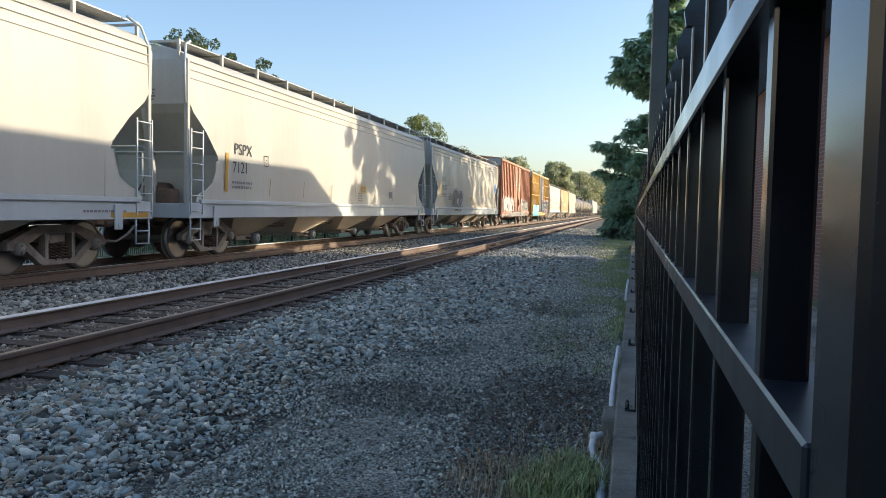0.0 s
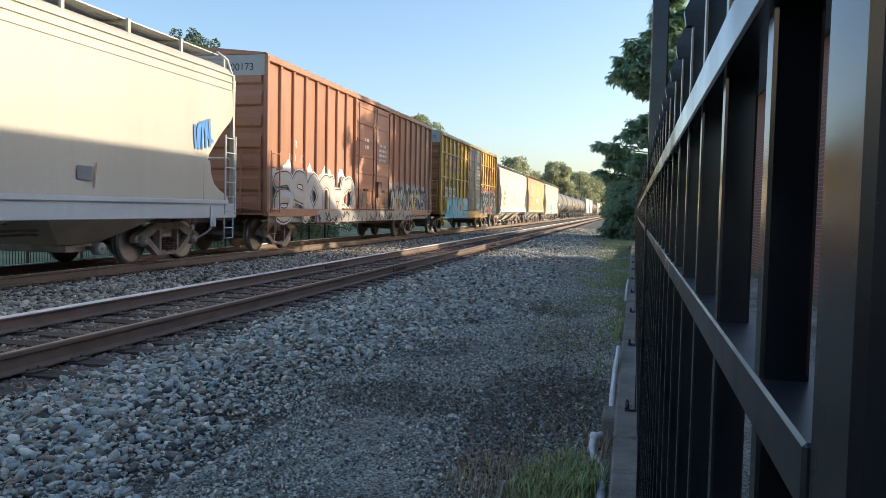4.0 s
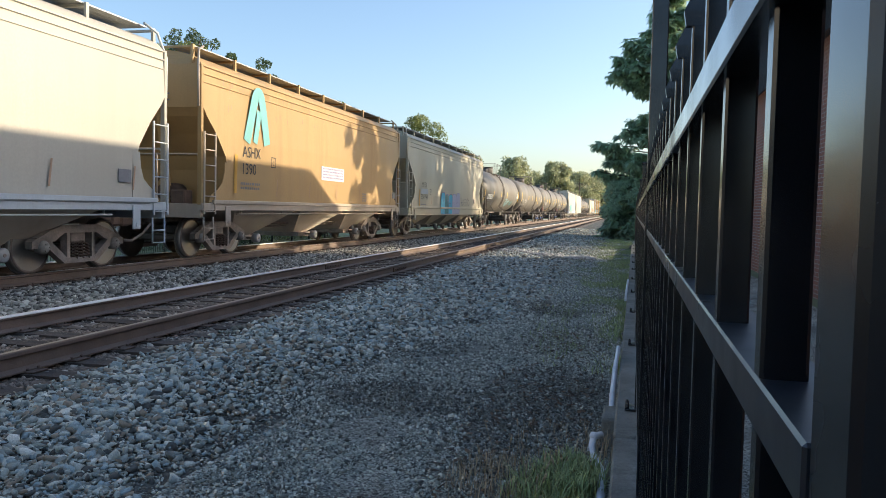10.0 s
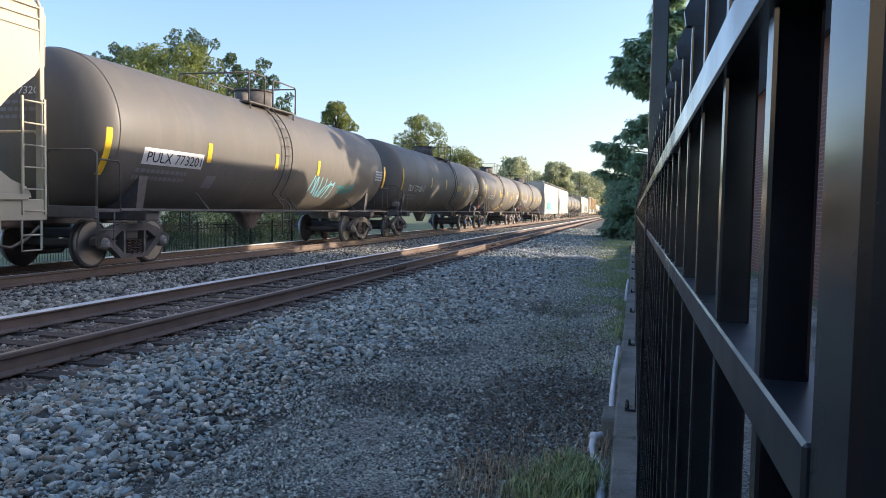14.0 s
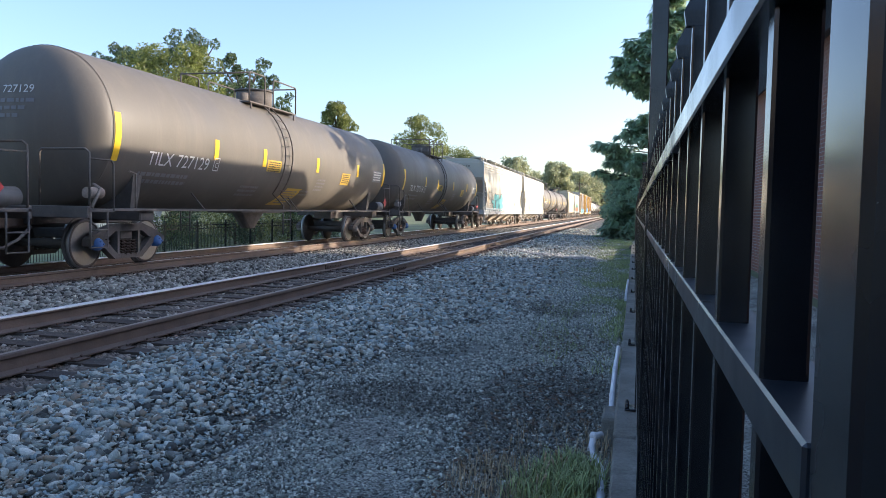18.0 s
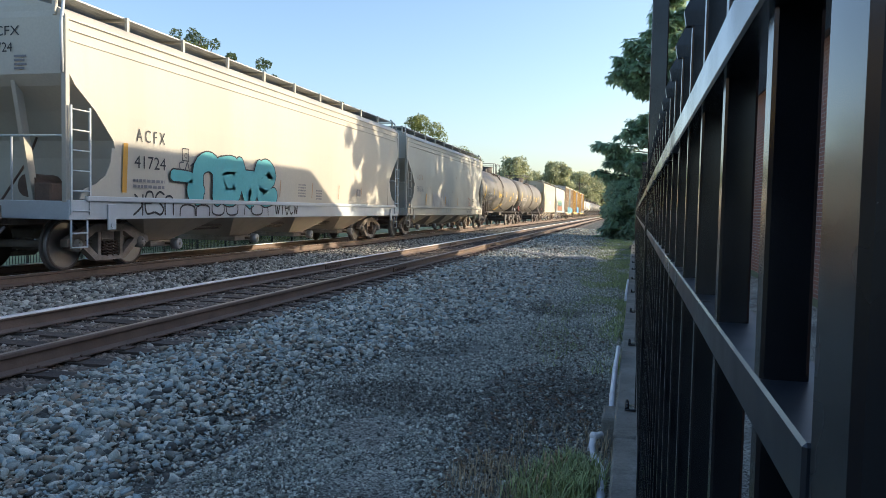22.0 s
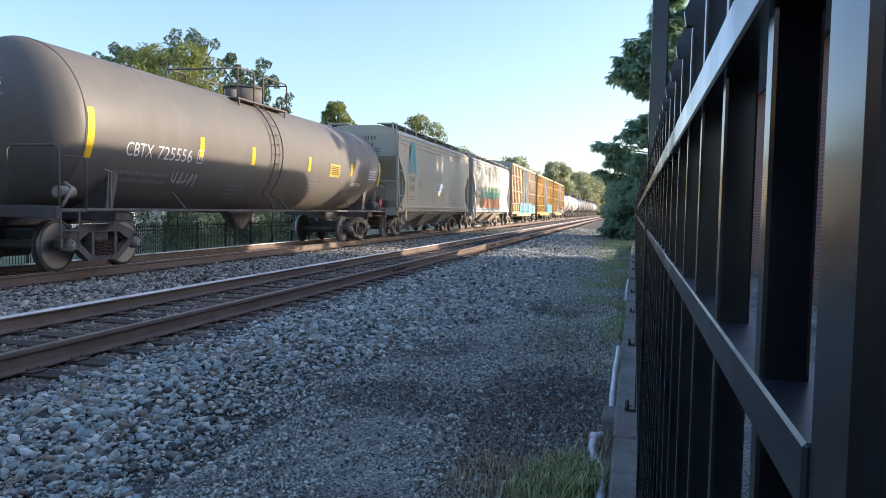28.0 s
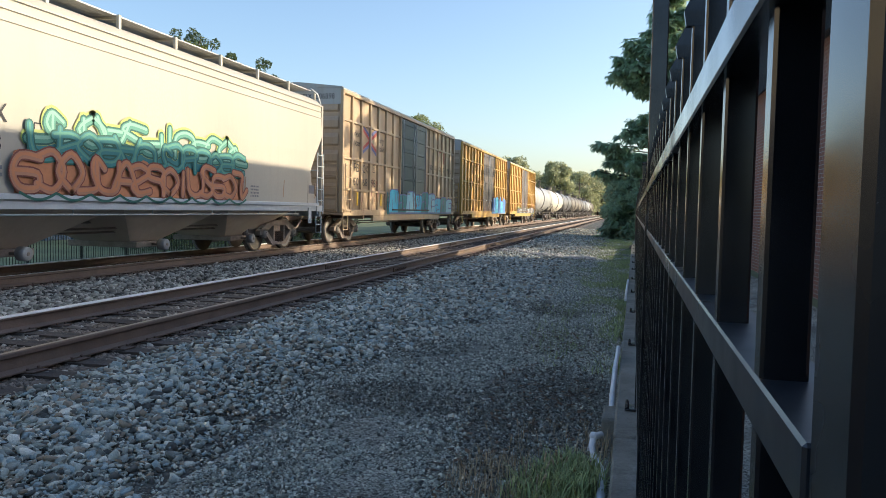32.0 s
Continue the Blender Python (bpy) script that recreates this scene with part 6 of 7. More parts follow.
def block_piece(car, y0, y1, z0, z1, x):
    """Big angular letter forms in pale blue with a thin dark-red edge, and round drips."""
    forms = [[[(0.1, 1), (0.1, 0)], [(0.9, 1), (0.15, 0.45), (0.95, 0)]], [[(0.1, 0), (0.1, 1), (0.9, 0), (0.9, 1)]],
             [[(0.1, 1), (0.1, 0.1), (0.9, 0.1), (0.9, 1)]], [[(0.0, 0.95), (1.0, 0.95)], [(0.5, 0.95), (0.5, 0)]]]
    w = (y1 - y0) / 4
    for k, form in enumerate(forms):
        for name, col, r, lift in (("letter_edge", "signred", 0.135, 0.0), ("graffiti_letter", "sky", 0.12, 0.003)):
            bm = bmesh.new()
            for j, line in enumerate(form):
                pts = [(y0 + (k + 0.12 + 0.76 * a) * w, z0 + 0.12 + b * (z1 - z0 - 0.22)) for a, b in line]
                ribbon(bm, pts, r + 0.045, x + lift + 0.001 * j)
            part(name, bm, M_TAG[col], car)
    for a, b in ((0.9, 0.75), (1.95, 0.7), (2.5, 0.4), (3.1, 0.62), (0.45, 0.35)):
        ya, za = y0 + a * w, z0 + b * (z1 - z0)
        bm = bmesh.new()
        bm.faces.new([bm.verts.new((x + 0.0075, ya + p, za + q)) for p, q in ((-0.16, 0.2), (0.2, 0.14), (0.08, -0.1), (-0.06, -0.22))])
        part("graffiti_wedge", bm, M_TAG["olive"], car)
    rnd = random.Random(3)
    for k in range(14):
        a, b, r = rnd.uniform(y0, y1), rnd.uniform(z0 - 0.06, z0 + 0.2), rnd.uniform(0.03, 0.08)
        bm = bmesh.new()
        bm.faces.new([bm.verts.new((x + 0.006, a + r * math.cos(t * 0.628), b + r * math.sin(t * 0.628))) for t in range(10)])
        part("graffiti_dot", bm, M_TAG["teal"], car)


def throwup(car, y0, y1, z0, z1, x, fills, edge, n, seed, lean=0.06, r=0.017, vary=0.12):
    """Fat block letters set side by side: square feet, rounded shoulders, a thin edge line and inner strokes."""
    rnd = random.Random(seed)
    w = (y1 - y0) / n
    for k in range(n):
        cy, h = y0 + (k + 0.5) * w, (z1 - z0) * (1 - rnd.uniform(0, vary))
        lift = 0.004 + 0.004 * (k % 3)
        put = lambda u, v: (cy + u * w + lean * v, z0 + v * h)
        j = lambda: rnd.uniform(-0.03, 0.03)
        ring = [put(u + j(), v) for u, v in ((-0.50, 0), (-0.17, 0), (0.17, 0), (0.50, 0), (0.54, 0.3), (0.50, 0.6), (0.53, 0.82), (0.44, 0.94), (0.25, 1.0), (-0.2, 0.99), (-0.42, 0.95), (-0.53, 0.84), (-0.52, 0.5), (-0.55, 0.25))]
        bm = bmesh.new()
        bm.faces.new([bm.verts.new((x + lift, p[0], p[1])) for p in ring])
        part("graffiti_letter", bm, M_TAG[fills[k % len(fills)]], car)
        bm = bmesh.new()
        ribbon(bm, ring, r, x + lift + 0.0016, True)
        strokes = (((-0.05, 0.66), (0.25, 0.70), (0.52, 0.68)), ((-0.1, 0.36), (0.2, 0.33), (0.5, 0.36))), (((-0.15, 0.62), (0.0, 0.78), (0.16, 0.68), (0.02, 0.56), (-0.15, 0.62)), ((0.0, 0.0), (0.02, 0.3))), \
            (((-0.18, 0.0), (-0.14, 0.3), (-0.16, 0.55)), ((0.18, 1.0), (0.14, 0.7), (0.17, 0.45))), (((-0.5, 0.5), (-0.1, 0.58), (0.12, 0.45)), ((-0.05, 0.2), (0.3, 0.25)))
        for q, line in enumerate(strokes[rnd.randrange(4)]):
            ribbon(bm, [put(*p) for p in line], r, x + lift + 0.0022 + 0.0005 * q)
        part("graffiti_outline", bm, M_TAG[edge], car)




def dress_cars():
    c = CARS
    half = [(JOINTS[k + 1] - JOINTS[k] - 0.12) / 2 for k in range(len(CARS))]
    # pale grey hoppers
    bars(c[0], 4.6, 1.85, SX, 0.6, 0.06, 3, M_GREYLET)
    bars(c[0], 7.4, 1.02, 1.615, 1.1, 0.04, 1, M_GREYLET)
    slab(c[0], "yellow_sill_panel", M_ORANGE, 1.612, half[0] - 1.75, half[0] - 0.7, 0.93, 1.02, 0.004)
    slab(c[0], "data_plate", M_GREYLET, 1.612, 4.0, 4.35, 1.03, 1.1, 0.004)
    scrawl(c[0], 3.9, 5.6, 1.3, 1.6, SX, M_GREYLET, 3, 0.012)
    hopper_marks(c[1], "PSPX", "7121", -7.52, 2.33, 1.92, 0.85, 0.66, B=half[1] - 0.62)
    slab(c[1], "yellow_label", M_LABEL, SX, 0.95, 1.45, 1.68, 1.92, 0.003)
    bars(c[1], 0.99, 1.86, SX + 0.005, 0.42, 0.025, 4, M_GREYLET)
    hopper_marks(c[2], "CHVX", "896107", -7.4, 2.53, 2.13, 0.8, 1.1, size=0.34, B=half[2] - 0.62)
    slab(c[2], "yellow_label", M_LABEL, SX, -0.5, 0.1, 1.68, 1.92, 0.003)
    bars(c[2], -0.45, 1.86, SX + 0.005, 0.5, 0.025, 4, M_GREYLET)
    fat_letters(c[2], -5.98, -5.12, 1.66, 2.0, SX + 0.004, "ouesinalk", 0.012, (("scrawl", "grey", 0.0, 0.0),), 5, 0.9, 0.5)
    blob(c[2], "graffiti_letter", [(-4.98, 1.5), (-4.72, 1.95), (-4.35, 2.2), (-3.85, 2.18), (-3.62, 1.95), (-3.75, 1.72), (-4.1, 1.62), (-3.75, 1.55), (-3.5, 1.4), (-3.45, 1.14), (-4.42, 1.14)], SX + 0.016, "grey", (("black", 0.075), ("white", 0.05)))
    blob(c[2], "graffiti_letter", [(-3.62, 1.5), (-3.55, 1.98), (-3.25, 2.2), (-2.82, 2.1), (-2.66, 1.8), (-2.78, 1.52), (-3.05, 1.40), (-2.92, 1.15), (-3.36, 1.14), (-3.46, 1.35)], SX + 0.024, "grey", (("black", 0.075), ("white", 0.05)))
    for pts in ([(-4.08, 1.52), (-4.05, 1.72), (-3.9, 1.66), (-3.98, 1.5)], [(-3.16, 1.62), (-3.1, 1.8), (-3.04, 1.68), (-3.1, 1.56)]):
        blob(c[2], "graffiti_eye", pts, SX + 0.03, "silver", (("white", 0.03),))
    for pts in ([(-2.62, 1.66), (-2.4, 1.93), (-2.1, 1.98), (-2.06, 1.82), (-2.3, 1.70)], [(-2.68, 1.48), (-2.45, 1.60), (-2.18, 1.46), (-2.15, 1.30), (-2.4, 1.28)]):
        blob(c[2], "graffiti_leaf", pts, SX + 0.02, "fadedgrey", (("black", 0.055), ("white", 0.032)))
    slab(c[2], "reflector", M_ORANGE, SX + 0.034, -4.72, -4.62, 1.55, 1.95, 0.003)
    scrawl(c[2], 7.6, 8.3, 2.3, 3.0, SX, M_TAG["blue"], 8, 0.03)
    # red boxcar
    B = half[3] - 0.95
    X = 1.512
    band_paint(c[3], 1.9, B - 0.1, 0.76, 2.12, X, M_TAG["drab"], 4)
    band_paint(c[3], -B + 0.2, -1.95, 0.76, 2.05, X, M_TAG["drab"], 6)
    band_paint(c[3], 2.0, B - 0.3, 1.9, 2.06, X + 0.002, M_TAG["silver"], 14, 0.2)
    band_paint(c[3], -B + 0.3, -2.0, 1.95, 2.2, X + 0.002, M_TAG["white"], 15, 0.22)
    angular_letters(c[3], 2.05, 7.35, 0.86, 2.06, 1.580, ("drab", "beige", "fadedgrey", "silver", "drab"), 10, 21, 0.036)
    fat_letters(c[3], -B + 0.5, -1.95, 0.95, 2.1, 1.580, "eponac", 0.17, (("graffiti_halo", "white", 0.07, 0.0), ("graffiti_outline", "black", 0.03, 0.0), ("graffiti_letter", "beige", 0.0, 0.0), ("graffiti_shine", "silver", -0.10, 0.04)), 22, 0.15, 0.15)
    line_art(c[3], -1.7, 1.7, 1.0, 1.8, 1.625, M_TAG["grey"], 27, 14, 0.02)
    band_paint(c[3], -B * 0.62, B * 0.6, 0.74, 1.08, 1.612, M_TAG["drab"], 12, 0.02)
    line_art(c[3], -B * 0.6, B * 0.6, 0.75, 1.05, 1.616, M_TAG["black"], 28, 26)
    slab(c[3], "reflector", M_YELLOW, 1.60, 2.9, 3.02, 1.1, 1.62, 0.004)
    slab(c[3], "reflector", M_YELLOW, 1.60, 4.98, 5.1, 1.12, 1.6, 0.004)
    slab(c[3], "notice", M_TAG["lime"], 1.60, 5.55, 6.05, 1.62, 1.78, 0.004)
    slab(c[3], "clearance_plate", M_WHITE, 1.60, 6.42, 6.82, 1.2, 1.5, 0.004)
    for a in (6.46, 6.64):
        slab(c[3], "plate_panel", M_DARKLET, 1.605, a, a + 0.14, 1.24, 1.46, 0.002)
    side_words(c[3], "TR", 0.30, -B + 1.5, 2.75, X, M_WHITE, 0.4)
    side_words(c[3], "100", 0.30, -B + 1.3, 2.38, X, M_WHITE, 0.5)
    side_words(c[3], "173", 0.30, -B + 2.05, 2.38, X, M_WHITE, 0.5)
    side_words(c[3], "TR  100173", 0.26, 0.1, 4.5, 0, M_DARKLET, 1.2, end=-B - 0.058)
    bars(c[3], 0.55, 3.35, 1.618, 0.8, 0.09, 4, M_WHITE)
    bars(c[3], -1.0, 3.4, 1.618, 0.45, 0.12, 2, M_WHITE)
    bars(c[3], B - 0.75, 4.25, X, 0.45, 0.05, 4, M_WHITE)
    slab(c[3], "lock_box", M_RUSTIRON, 1.66, 0.25, 0.62, 1.55, 2.1, 0.04)
    # yellow boxcar
    B = half[4] - 0.95
    box_marks(c[4], B, "506771", 1)
    band_paint(c[4], -B + 0.9, -1.65, 0.74, 1.74, 1.618, M_TAG["cyan"], 9, 0.15)
    band_paint(c[4], 2.3, B - 0.3, 0.95, 2.1, 1.580, M_TAG["black"], 11, 0.2)
    band_paint(c[4], 1.9, B - 0.1, 0.93, 1.12, 1.614, M_TAG["black"], 13, 0.01)
    block_piece(c[4], -B + 1.15, -1.8, 0.86, 1.74, 1.622)
    for y in (-B + 0.95, -3.2):
        slab(c[4], "graffiti_block", M_TAG["yellow"], 1.634, y, y + 0.28, 1.2, 1.72, 0.003)
    for y, z, q in ((2.7, 2.36, 0.42), (3.6, 2.36, 0.32), (4.25, 2.40, 0.26), (5.5, 2.36, 0.3), (6.5, 2.32, 0.24)):
        blob(c[4], "graffiti_cloud", [(y - q, z - 0.12), (y - 0.6 * q, z + 0.14), (y, z + 0.2), (y + 0.7 * q, z + 0.12), (y + q, z - 0.12), (y, z - 0.22)], 1.578, "signred")
    fat_letters(c[4], 2.15, B - 0.5, 1.08, 2.24, 1.616, "npsenkau", 0.115, (("graffiti_halo", "white", 0.075, 0.0), ("graffiti_outline", "navy", 0.04, 0.0), ("graffiti_edge", "white", 0.022, 0.0), ("graffiti_letter", "black", 0.0, 0.0)), 33, 0.05, 0.15)
    for y in (3.95, 4.75, 5.45):
        blob(c[4], "graffiti_patch", [(y, 1.1), (y + 0.14, 1.35), (y + 0.3, 1.3), (y + 0.25, 1.0)], 1.634, "signred", (("white", 0.03),))
    slab(c[4], "yellow_label", M_LABEL, 1.61, 5.65, 6.15, 1.25, 1.45, 0.03)
    d0 = -0.9
    for k, t in enumerate(("CLOSE AND LOCK", "DOOR BEFORE", "MOVING CAR")):
        side_words(c[4], t, 0.17, 0.75, 3.62 - 0.2 * k, 1.62, M_WHITE, 1.0)
    for k, t in enumerate(("CIERRE Y PONGA", "EL SELLO A LA", "PUERTA ANTES DE", "MOVER EL CARRO")):
        side_words(c[4], t, 0.17, 0.75, 2.95 - 0.19 * k, 1.62, M_WHITE, 1.0)
    scrawl(c[4], 0.9, 2.7, 1.3, 2.0, 1.62, M_TAG["sky"], 14, 0.02)
    scrawl(c[4], -0.6, 0.8, 1.3, 1.7, 1.62, M_TAG["grey"], 15, 0.02)
    # cream hopper
    hopper_marks(c[5], "SMNX", "44621", -5.6, 2.36, 1.94, 0.92, 0.86, size=0.38, B=half[5] - 0.62)
    bars(c[5], -0.8, 2.28, SX, 1.6, 0.055, 4, M_TAG["orange"])
    # tan hopper with the emblem
    hopper_marks(c[6], "ASHX", "1390", -5.42, 2.30, 1.91, 0.88, 0.72, size=0.36, B=half[6] - 0.62)
    emblem(c[6], -5.36, 2.66, SX, 1.25, M_TEALMARK)
    slab(c[6], "notice", M_WHITE, SX, -0.75, 1.05, 1.96, 2.36, 0.004)
    bars(c[6], -0.65, 2.28, SX + 0.008, 1.6, 0.045, 4, M_TAG["purple"])
    # cream hopper with the turquoise throw-up
    slab(c[7], "patched_paint", M_TAG["silver"], SX - 0.004, -6.35, -5.2, 1.84, 2.06, 0.003)
    hopper_marks(c[7], "MCEX", "350748", -6.3, 2.14, 1.60, 0.86, 1.12, size=0.31, B=half[7] - 0.62, wide=True)
    throwup(c[7], -2.75, -0.35, 0.95, 2.04, 1.616, ("cyan", "teal", "cyan"), "navy", 3, 41)
    throwup(c[7], -0.35, 1.4, 0.95, 2.06, 1.622, ("lilac", "lilac"), "purple", 2, 42, 0.1)
    fat_letters(c[7], 1.75, 4.1, 1.42, 1.86, SX + 0.004, "iuesac", 0.014, (("scrawl", "grey", 0.0, 0.0),), 43, 0.2, 0.4)
    # tanks
    H = half[8] - 0.68
    tank_patch(c[8], "number_panel", M_WHITE, -6.75, -4.68, 1.93, 2.24, 0.004)
    tank_words(c[8], "PULX 773201", 0.28, -6.65, 1.98, M_DARKLET, 1.9, lift=0.016)
    for y, z0, z1 in ((-H + 0.2, 1.67, 2.49), (-4.55, 2.09, 2.5), (-1.3, 2.1, 2.52), (1.45, 2.1, 2.52), (H - 0.4, 1.9, 2.7)):
        tank_patch(c[8], "reflector_stripe", M_YELLOW, y, y + 0.17, z0, z1)
    tank_bars(c[8], -6.85, 1.78, 1.7, 0.07, 2, M_GREYLET)
    tank_patch(c[8], "notice", M_GREYLET, -4.35, -3.95, 1.55, 1.82)
    tank_patch(c[8], "data_panel", M_GREYLET, H - 1.4, H - 0.6, 2.15, 2.55)
    tank_bars(c[8], H - 1.35, 2.45, 0.7, 0.05, 4, M_WHITE)
    T = tank_at
    scrawl(c[8], -1.3, 0.05, 1.87, 2.2, 0, M_TAG["grey"], 51, 0.022, xof=T)
    scrawl(c[8], -3.9, -1.6, 1.8, 2.1, 0, M_TAG["grey"], 52, 0.015, xof=T)
    scrawl(c[8], 1.35, 3.0, 1.45, 2.1, 0, M_TAG["sky"], 53, 0.03, xof=T)
    scrawl(c[8], 3.4, 4.8, 1.6, 1.95, 0, M_TAG["teal"], 54, 0.03, xof=T)
    tank_marks(c[9], half[9] - 0.68, "TILX", "727108", labels=False, mid=((-3.4, 2.17, 2.6), (-0.48, 2.15, 2.66), (2.95, 2.18, 2.62), (5.3, 2.2, 2.6)))
    for y0, y1, z0, z1 in ((2.0, 2.78, 2.14, 2.44), (4.2, 4.85, 1.88, 2.26)):
        tank_patch(c[9], "yellow_label", M_LABEL, y0, y1, z0, z1)
        tank_bars(c[9], y0 + 0.08, z1 - 0.07, y1 - y0 - 0.16, 0.028, 4, M_DARKLET)
    scrawl(c[9], 0.1, 1.1, 1.75, 2.0, 0, M_GREYLET, 59, 0.010, xof=T)
    for k, num in ((10, "727129"), (11, "727116")):
        tank_marks(c[k], half[k] - 0.68, "TILX", num)
    for k, num in ((14, "725621"), (15, "725556")):
        H = half[k] - 0.68
        tank_marks(c[k], H, "CBTX", num, labels=(k == 14), zt=2.05)
        if k == 15:
            tank_patch(c[k], "yellow_label", M_LABEL, 3.0, 3.8, 2.11, 2.49, 0.004)
            tank_bars(c[k], 3.08, 2.40, 0.62, 0.028, 5, M_DARKLET)
        scrawl(c[k], -5.0, -4.1, 1.55, 1.85, 0, M_TAG["silver"], 55 + k, 0.015, xof=T)
        tank_words(c[k], "AAR ST-470", 0.17, H - 3.4, 1.88, M_WHITE, 0.9)
    for k, name, num in ((8, "PULX", "773201"), (9, "TILX", "727108"), (10, "TILX", "727129"), (11, "TILX", "727116"), (14, "CBTX", "725621"), (15, "CBTX", "725556")):
        tank_head_marks(c[k], half[k] - 0.68, name, num)
    # white hoppers
    hopper_marks(c[12], "ACFX", "41724", -7.30, 2.30, 1.82, 0.88, 0.96, size=0.33, B=half[12] - 0.62, wide=True)
    band_paint(c[12], -6.1, -1.8, 0.94, 1.18, SX + 0.012, M_TAG["silver"], 65, 0.03)
    fat_letters(c[12], -5.35, -1.75, 1.36, 2.12, SX + 0.016, "neas", 0.20, (("graffiti_outline", "black", 0.03, 0.0), ("graffiti_letter", "aqua", 0.0, 0.0)), 61, 0.05, 0.08)
    fat_letters(c[12], -6.25, -5.2, 1.36, 1.75, SX + 0.014, "l", 0.11, (("graffiti_outline", "black", 0.03, 0.0), ("graffiti_letter", "aqua", 0.0, 0.0)), 66)
    fat_letters(c[12], -6.0, -1.85, 0.96, 1.18, SX + 0.03, "nunuini", 0.018, (("graffiti_outline", "black", 0.0, 0.0),), 67)
    fat_letters(c[12], -7.42, -6.15, 0.98, 1.42, SX + 0.014, "kesu", 0.02, (("scrawl", "black", 0.0, 0.0),), 62, 0.1, 0.2)
    fat_letters(c[12], -1.72, -0.36, 0.98, 1.28, SX + 0.014, "wiacw", 0.022, (("scrawl", "black", 0.0, 0.0),), 63, -0.1, 0.2)
    fat_letters(c[12], -6.02, -5.35, 1.72, 2.05, SX + 0.006, "lac", 0.016, (("scrawl", "grey", 0.0, 0.0),), 64, 0.1, 0.2)
    bars(c[12], -0.3, 1.75, SX, 0.5, 0.04, 5, M_GREYLET)
    side_words(c[13], "A C F X", 0.32, -6.85, 2.42, SX, M_RUSTMARK, 0.9)
    side_words(c[13], "58576", 0.32, -6.9, 1.92, SX, M_GREYLET, 1.1)
    band_paint(c[13], -4.1, -0.9, 1.0, 1.9, SX - 0.003, M_TAG["fadedgrey"], 71, 0.2)
    line_art(c[13], -4.4, -0.4, 1.0, 2.0, SX, M_TAG["drab"], 71, 20, 0.010)
    line_art(c[13], -4.4, -0.4, 1.0, 2.0, SX + 0.012, M_TAG["silver"], 74, 10, 0.012)
    fat_letters(c[13], 3.2, 5.1, 1.3, 1.85, SX + 0.004, "uesaceo", 0.014, (("scrawl", "drab", 0.0, 0.0),), 72, 0.7, 0.4)
    fat_letters(c[13], 3.9, 4.6, 1.4, 1.9, SX + 0.012, "ls", 0.022, (("scrawl", "rose", 0.0, 0.0),), 75, 0.3, 0.3)
    fat_letters(c[13], 3.6, 5.0, 0.98, 1.22, SX + 0.014, "wnias", 0.016, (("scrawl", "grey", 0.0, 0.0),), 73, 0.2, 0.3)
    stripes(c[13], SX, [(-5.4, 1.35, 1.85, 0.14, 0.05), (-1.7, 1.35, 1.8, 0.14, 0.05), (1.2, 1.4, 1.8, 0.1, 0.05)], M_ORANGE)
    bars(c[13], 5.2, 1.75, SX, 0.4, 0.06, 2, M_DARKLET)
    hopper_marks(c[16], "ASHX", "1018", -5.28, 2.28, 1.90, 0.88, 0.72, size=0.36, B=half[16] - 0.62)
    emblem(c[16], -5.5, 2.62, SX, 1.25, M_TEALMARK)
    slab(c[16], "notice", M_WHITE, SX, -1.0, 0.82, 1.98, 2.38, 0.004)
    bars(c[16], -0.9, 2.30, SX + 0.008, 1.6, 0.045, 4, M_TAG["purple"])
    rust_spots(c[16], -6.3, 6.3, 3.35, 3.85, SX - 0.012, 9, 200)
    rust_spots(c[16], -6.3, -3.0, 2.9, 3.7, SX - 0.004, 10, 60)
    rust_spots(c[6], -6.3, 6.3, 3.2, 3.85, SX - 0.010, 11, 180)
    rust_spots(c[13], -7.0, 7.0, 1.4, 3.7, SX - 0.004, 12, 60)
    hopper_marks(c[17], "SMNX", "44448", -5.55, 2.30, 1.88, 0.95, 0.9, size=0.38, B=half[17] - 0.62)
    bubble_piece(c[17], -4.55, 2.45, 1.20, 2.66, SX)
    # the last boxcars
    for k, num, seed in ((18, "506898", 2), (19, "506112", 3), (20, "505440", 4)):
        B = half[k] - 0.95
        if k == 18:
            box_marks(c[k], B, num, seed, plate=False)
        y0 = (-3.4, 1.6, -4.5)[k - 18]
        band_paint(c[k], y0, B - 0.5, 0.95, (1.55, 1.9, 1.3)[k - 18], 1.618, M_TAG[("teal", "blue", "green")[k - 18]], seed, 0.25)
        throwup(c[k], y0 + 0.2, B - 0.7, 1.0, (1.95, 2.1, 1.5)[k - 18], 1.63, (("cyan", "teal", "sky"), ("blue", "cyan"), ("grey", "silver"))[k - 18], ("navy", "blue", "black")[k - 18], (9, 5, 9)[k - 18], 90 + k, 0.1, 0.025, 0.35)
        line_art(c[k], -B + 0.6, B - 0.5, 1.0, 2.2, 1.66, M_TAG["maroon"], 97 + k, 14, 0.014)


dress_cars()

